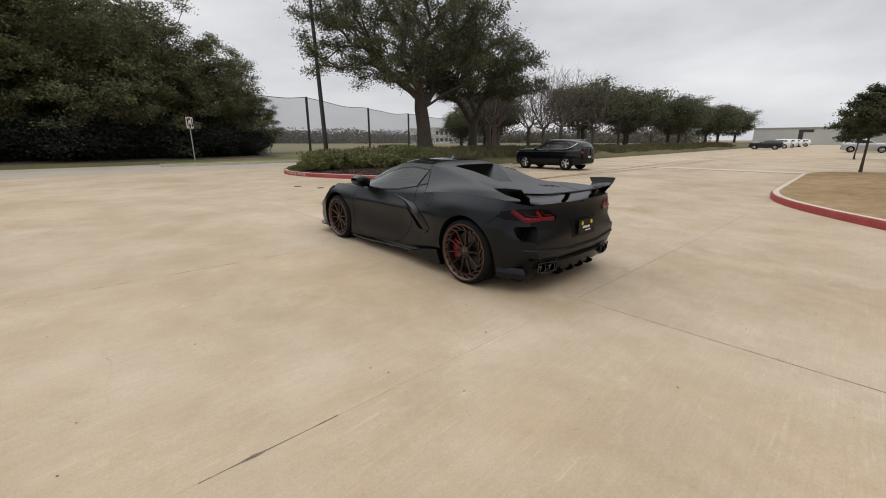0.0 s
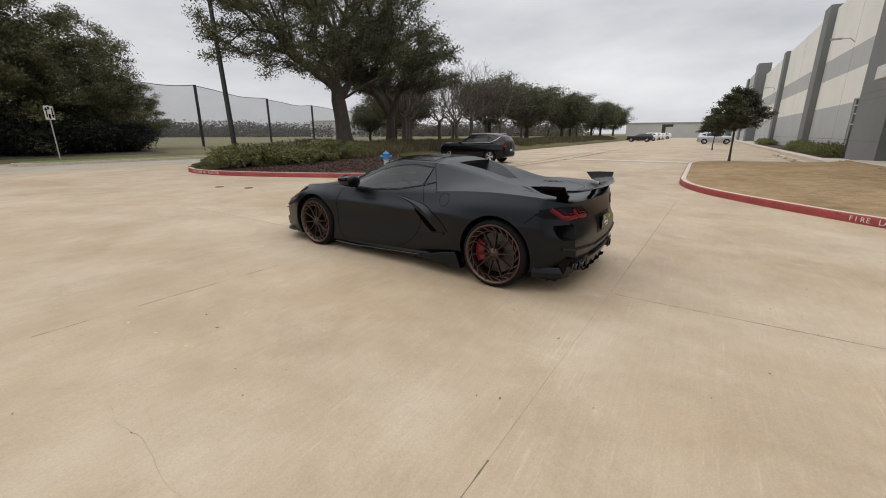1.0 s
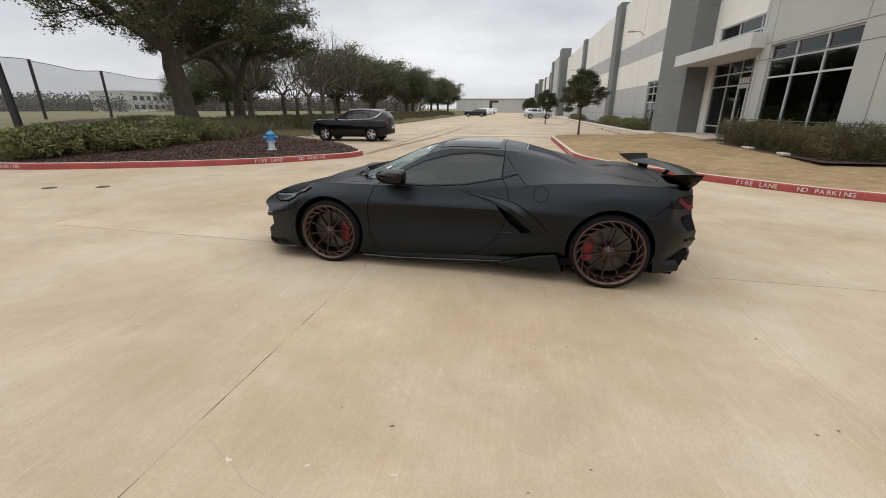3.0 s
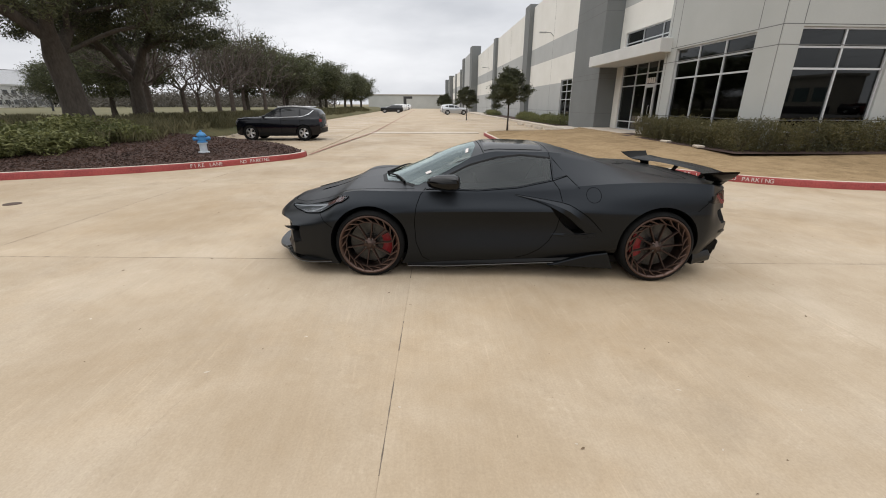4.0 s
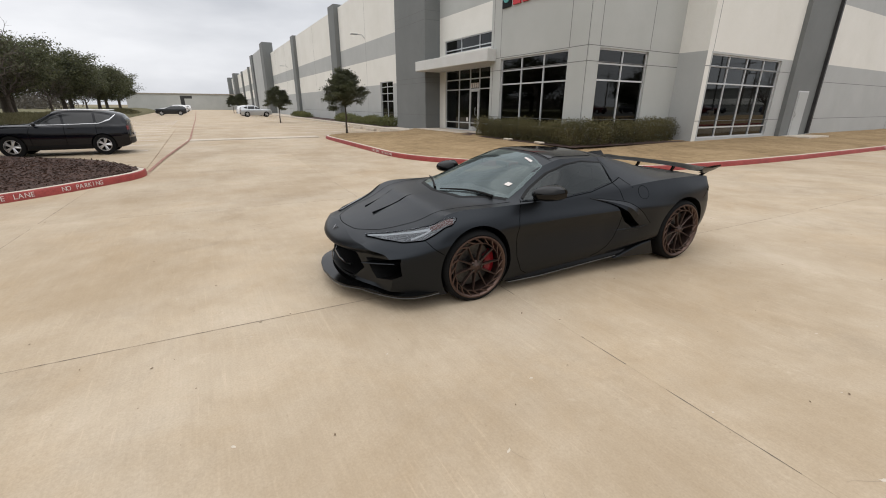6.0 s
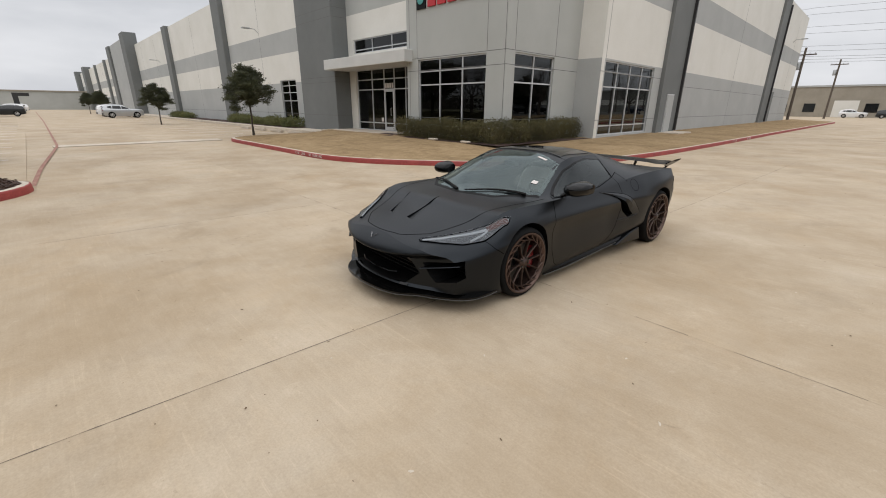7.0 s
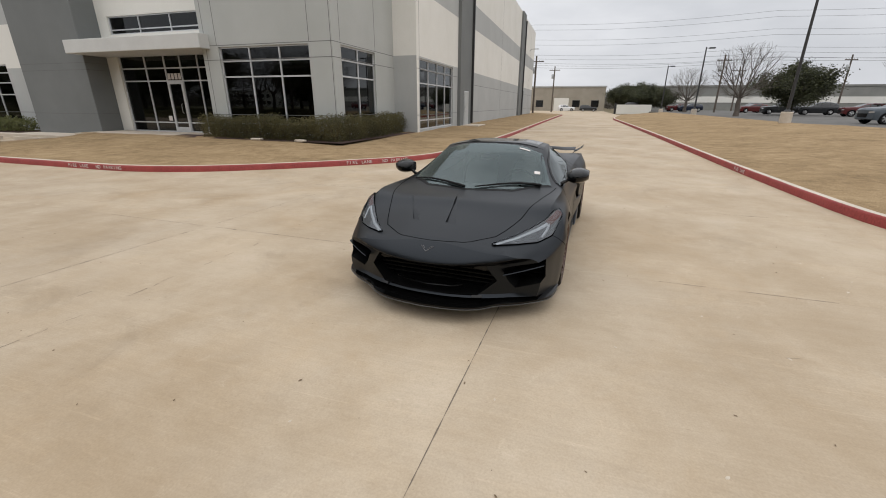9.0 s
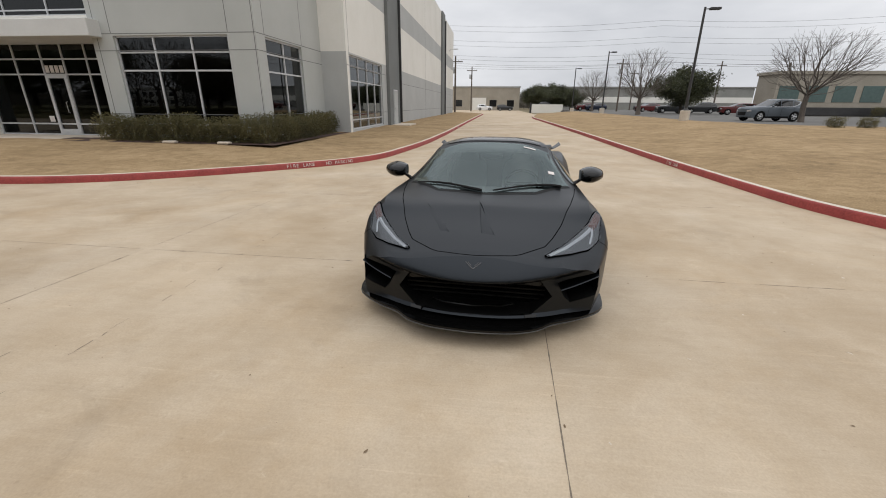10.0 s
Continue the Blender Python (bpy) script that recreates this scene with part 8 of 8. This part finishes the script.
for x, y in ((6.09, 12.54), (6.39, 11.66)):
    d = Shape().lathe([(0, 0.012), (0.10, 0.012), (0.115, 0.008), (0.12, 0.0)], 18)
    cover = part("valve_cover", d, ramp_mat("rusty_iron", (0.07, 0.05, 0.04), (0.14, 0.10, 0.08), 0.8, 0.4) if "rusty_iron" not in bpy.data.materials else bpy.data.materials["rusty_iron"], m=pose(x, y, ground_dip(x, y)))
    tagged(cover, "small rusty iron valve cover set in the concrete", "cover", "valve covers")
# wheel stops
stop_ = Shape().box(-0.9, -0.08, 0, 0.9, 0.08, 0.13)
stop_mesh = stop_.mesh("wheel_stop", KERB)
for x, y, r in ((26.8, -3.2, 0), (29.6, -3.2, 0), (32.4, -3.2, 0), (35.2, -3.2, 0), (19.55, 14.55, 0), (22.3, 14.55, 0), (25, 14.55, 0)):
    ob = part("wheel_stop", stop_mesh, None, m=pose(x, y, 0.003, 0, 0, r))
    tagged(ob, "pale concrete wheel stop at the end of a bay", "wheel stop", "wheel stops")
# bark chips on the island's mulch
bed_ob = bpy.data.objects["planting_bed"]
bvh = BVHTree.FromPolygons([v.co.copy() for v in bed_ob.data.vertices], [tuple(p.vertices) for p in bed_ob.data.polygons])
rng = np.random.default_rng(44)
spots = []
for k in range(38000):
    x, y = rng.uniform(7.0, 17.0), rng.uniform(8.5, 19.0)
    hit, *_ = bvh.ray_cast(Vector((x, y, 3)), Vector((0, 0, -1)))
    if hit:
        spots.append((x, y, hit.z + rng.uniform(0.0, 0.018)))
tagged(part("mulch_chips", leaves_mesh("mulch_chips", spots, 0.029, MULCH_CHIP, 0.7, 9), None), "loose dark reddish bark chips over the planting bed", "mulch", kind="stuff")


def dark_joint(pts, width, seed):
    """A stretch of joint whose dark filler is still in place."""
    rng = np.random.default_rng(seed)
    line = resample([Vector((*p, 0)) for p in pts], 0.06)
    rows = []
    for i, p in enumerate(line):
        s = side_of(line, i)
        w = width * rng.uniform(0.2, 1.35) * (3.4 if rng.uniform() < 0.035 else 1)
        z = ground_dip(p.x, p.y) + 0.0012
        rows.append([(p.x - s.x * w, p.y - s.y * w, z), (p.x + s.x * w, p.y + s.y * w, z)])
    tagged(part("joint_seal", Shape().grid(rows), CRACK), "narrow strip of dark sealant in a concrete joint", "joint", "joint sealant")


def on_slabs(a, b):
    return [(rot @ Vector((*p, 0))).xy for p in (a, b)]


for k, (a, b, w) in enumerate((
        ((-3.28, 0.0), (-2.59, 0.0), 0.0042), ((0.0, 4.4), (0.0, 7.9), 0.0036), ((0.0, -0.02), (0.0, -3.3), 0.0032), ((0.0, -3.5), (0.0, -12.4), 0.0034),
        ((0.05, 0.0), (0.8, 0.0), 0.0016), ((0.85, 0.0), (6.8, 0.0), 0.0034), ((-3.45, 3.38), (-3.10, 3.38), 0.0032), ((-2.74, 3.38), (-2.04, 3.38), 0.0034),
        ((-1.74, 3.38), (-1.34, 3.38), 0.0032), ((-0.50, 3.38), (-0.24, 3.38), 0.0030), ((1.9, 3.38), (4.3, 3.38), 0.0028), ((4.5, 3.38), (6.4, 3.38), 0.0026),
        ((0.0, 8.10), (4.2, 8.10), 0.0030), ((4.5, 8.10), (7.4, 8.10), 0.0030), ((4.42, 0.6), (4.42, 3.2), 0.0026), ((4.42, 3.6), (4.42, 7.2), 0.0030), ((-4.42, 3.6), (-4.42, 7.9), 0.0026))):
    dark_joint(on_slabs(a, b), w, k + 1)

# ---- pale spalls in the concrete ----
SPALL = ramp_mat("fresh_concrete_chip", (0.47, 0.40, 0.31), (0.57, 0.50, 0.41), 0.9, 0, 20, 90, 0.4)


def spall(x, y, r, seed):
    """A thin flake of pale mortar with a ragged outline."""
    rng = np.random.default_rng(seed)
    z = ground_dip(x, y)
    long, turn = rng.uniform(1.2, 2.6), rng.uniform(0, 3.14)
    ring = []
    for k in range(9):
        a = 2 * math.pi * k / 9
        u, v = r * long * math.cos(a) * rng.uniform(0.5, 1.2), r * math.sin(a) * rng.uniform(0.4, 1.2)
        ring.append((x + u * math.cos(turn) - v * math.sin(turn), y + u * math.sin(turn) + v * math.cos(turn), z + 0.0008))
    s = Shape()
    s.add(ring + [(x, y, z + 0.003)], [(k, (k + 1) % 9, 9) for k in range(9)])
    tagged(part("spall", s, SPALL), "small pale chipped spot in the tan concrete", "chip", "chips in the concrete")


for k, (x, y, r) in enumerate(((0.83, 4.60, 0.012), (0.85, 4.20, 0.010), (1.16, 4.31, 0.006), (0.80, 4.97, 0.014), (1.36, 2.96, 0.009), (0.62, 4.66, 0.007), (1.55, 3.55, 0.007), (2.2, 5.9, 0.010), (2.9, 6.6, 0.008), (3.6, 7.4, 0.009), (1.8, 6.4, 0.011), (4.6, 7.9, 0.008), (2.5, 7.6, 0.010), (1.1, 3.6, 0.006), (1.45, 5.2, 0.008))):
    spall(x, y, r * 0.85, 200 + k)

# ---- green blades at the street end of the island ----
LOW_GREEN = leaf_mat("low_green_blades", (0.07, 0.085, 0.028), (0.24, 0.24, 0.095), 0.8)


def blades_on(name, ground, area, count, clump, mat, seed, label, height, spread, blades, width):
    """Low blades of grass standing on a sheet of ground, thicker in uneven clumps."""
    tree = BVHTree.FromPolygons([v.co.copy() for v in ground.data.vertices], [tuple(p.vertices) for p in ground.data.polygons])
    rng = np.random.default_rng(seed)
    spots = []
    for k in range(count):
        x, y = rng.uniform(area[0], area[1]), rng.uniform(area[2], area[3])
        if noise.noise(Vector((x * 1.1, y * 1.1, seed))) + 0.5 * noise.noise(Vector((x * 4, y * 4, seed))) < clump:
            continue
        hit, *_ = tree.ray_cast(Vector((x, y, 3)), Vector((0, 0, -1)))
        if hit:
            spots.append((x, y, hit.z - 0.004))
    tagged(part(name, grass_tuft_mesh(name, spots, height, spread, blades, mat, seed, width), None), label, "grass", kind="stuff")


blades_on("low_grass", bpy.data.objects["planting_bed"], (7.6, 10.8, 16.8, 21), 1500, -0.2, LOW_GREEN, 33, "low green grass on the street end of the island", 0.08, 0.10, 22, 0.005)
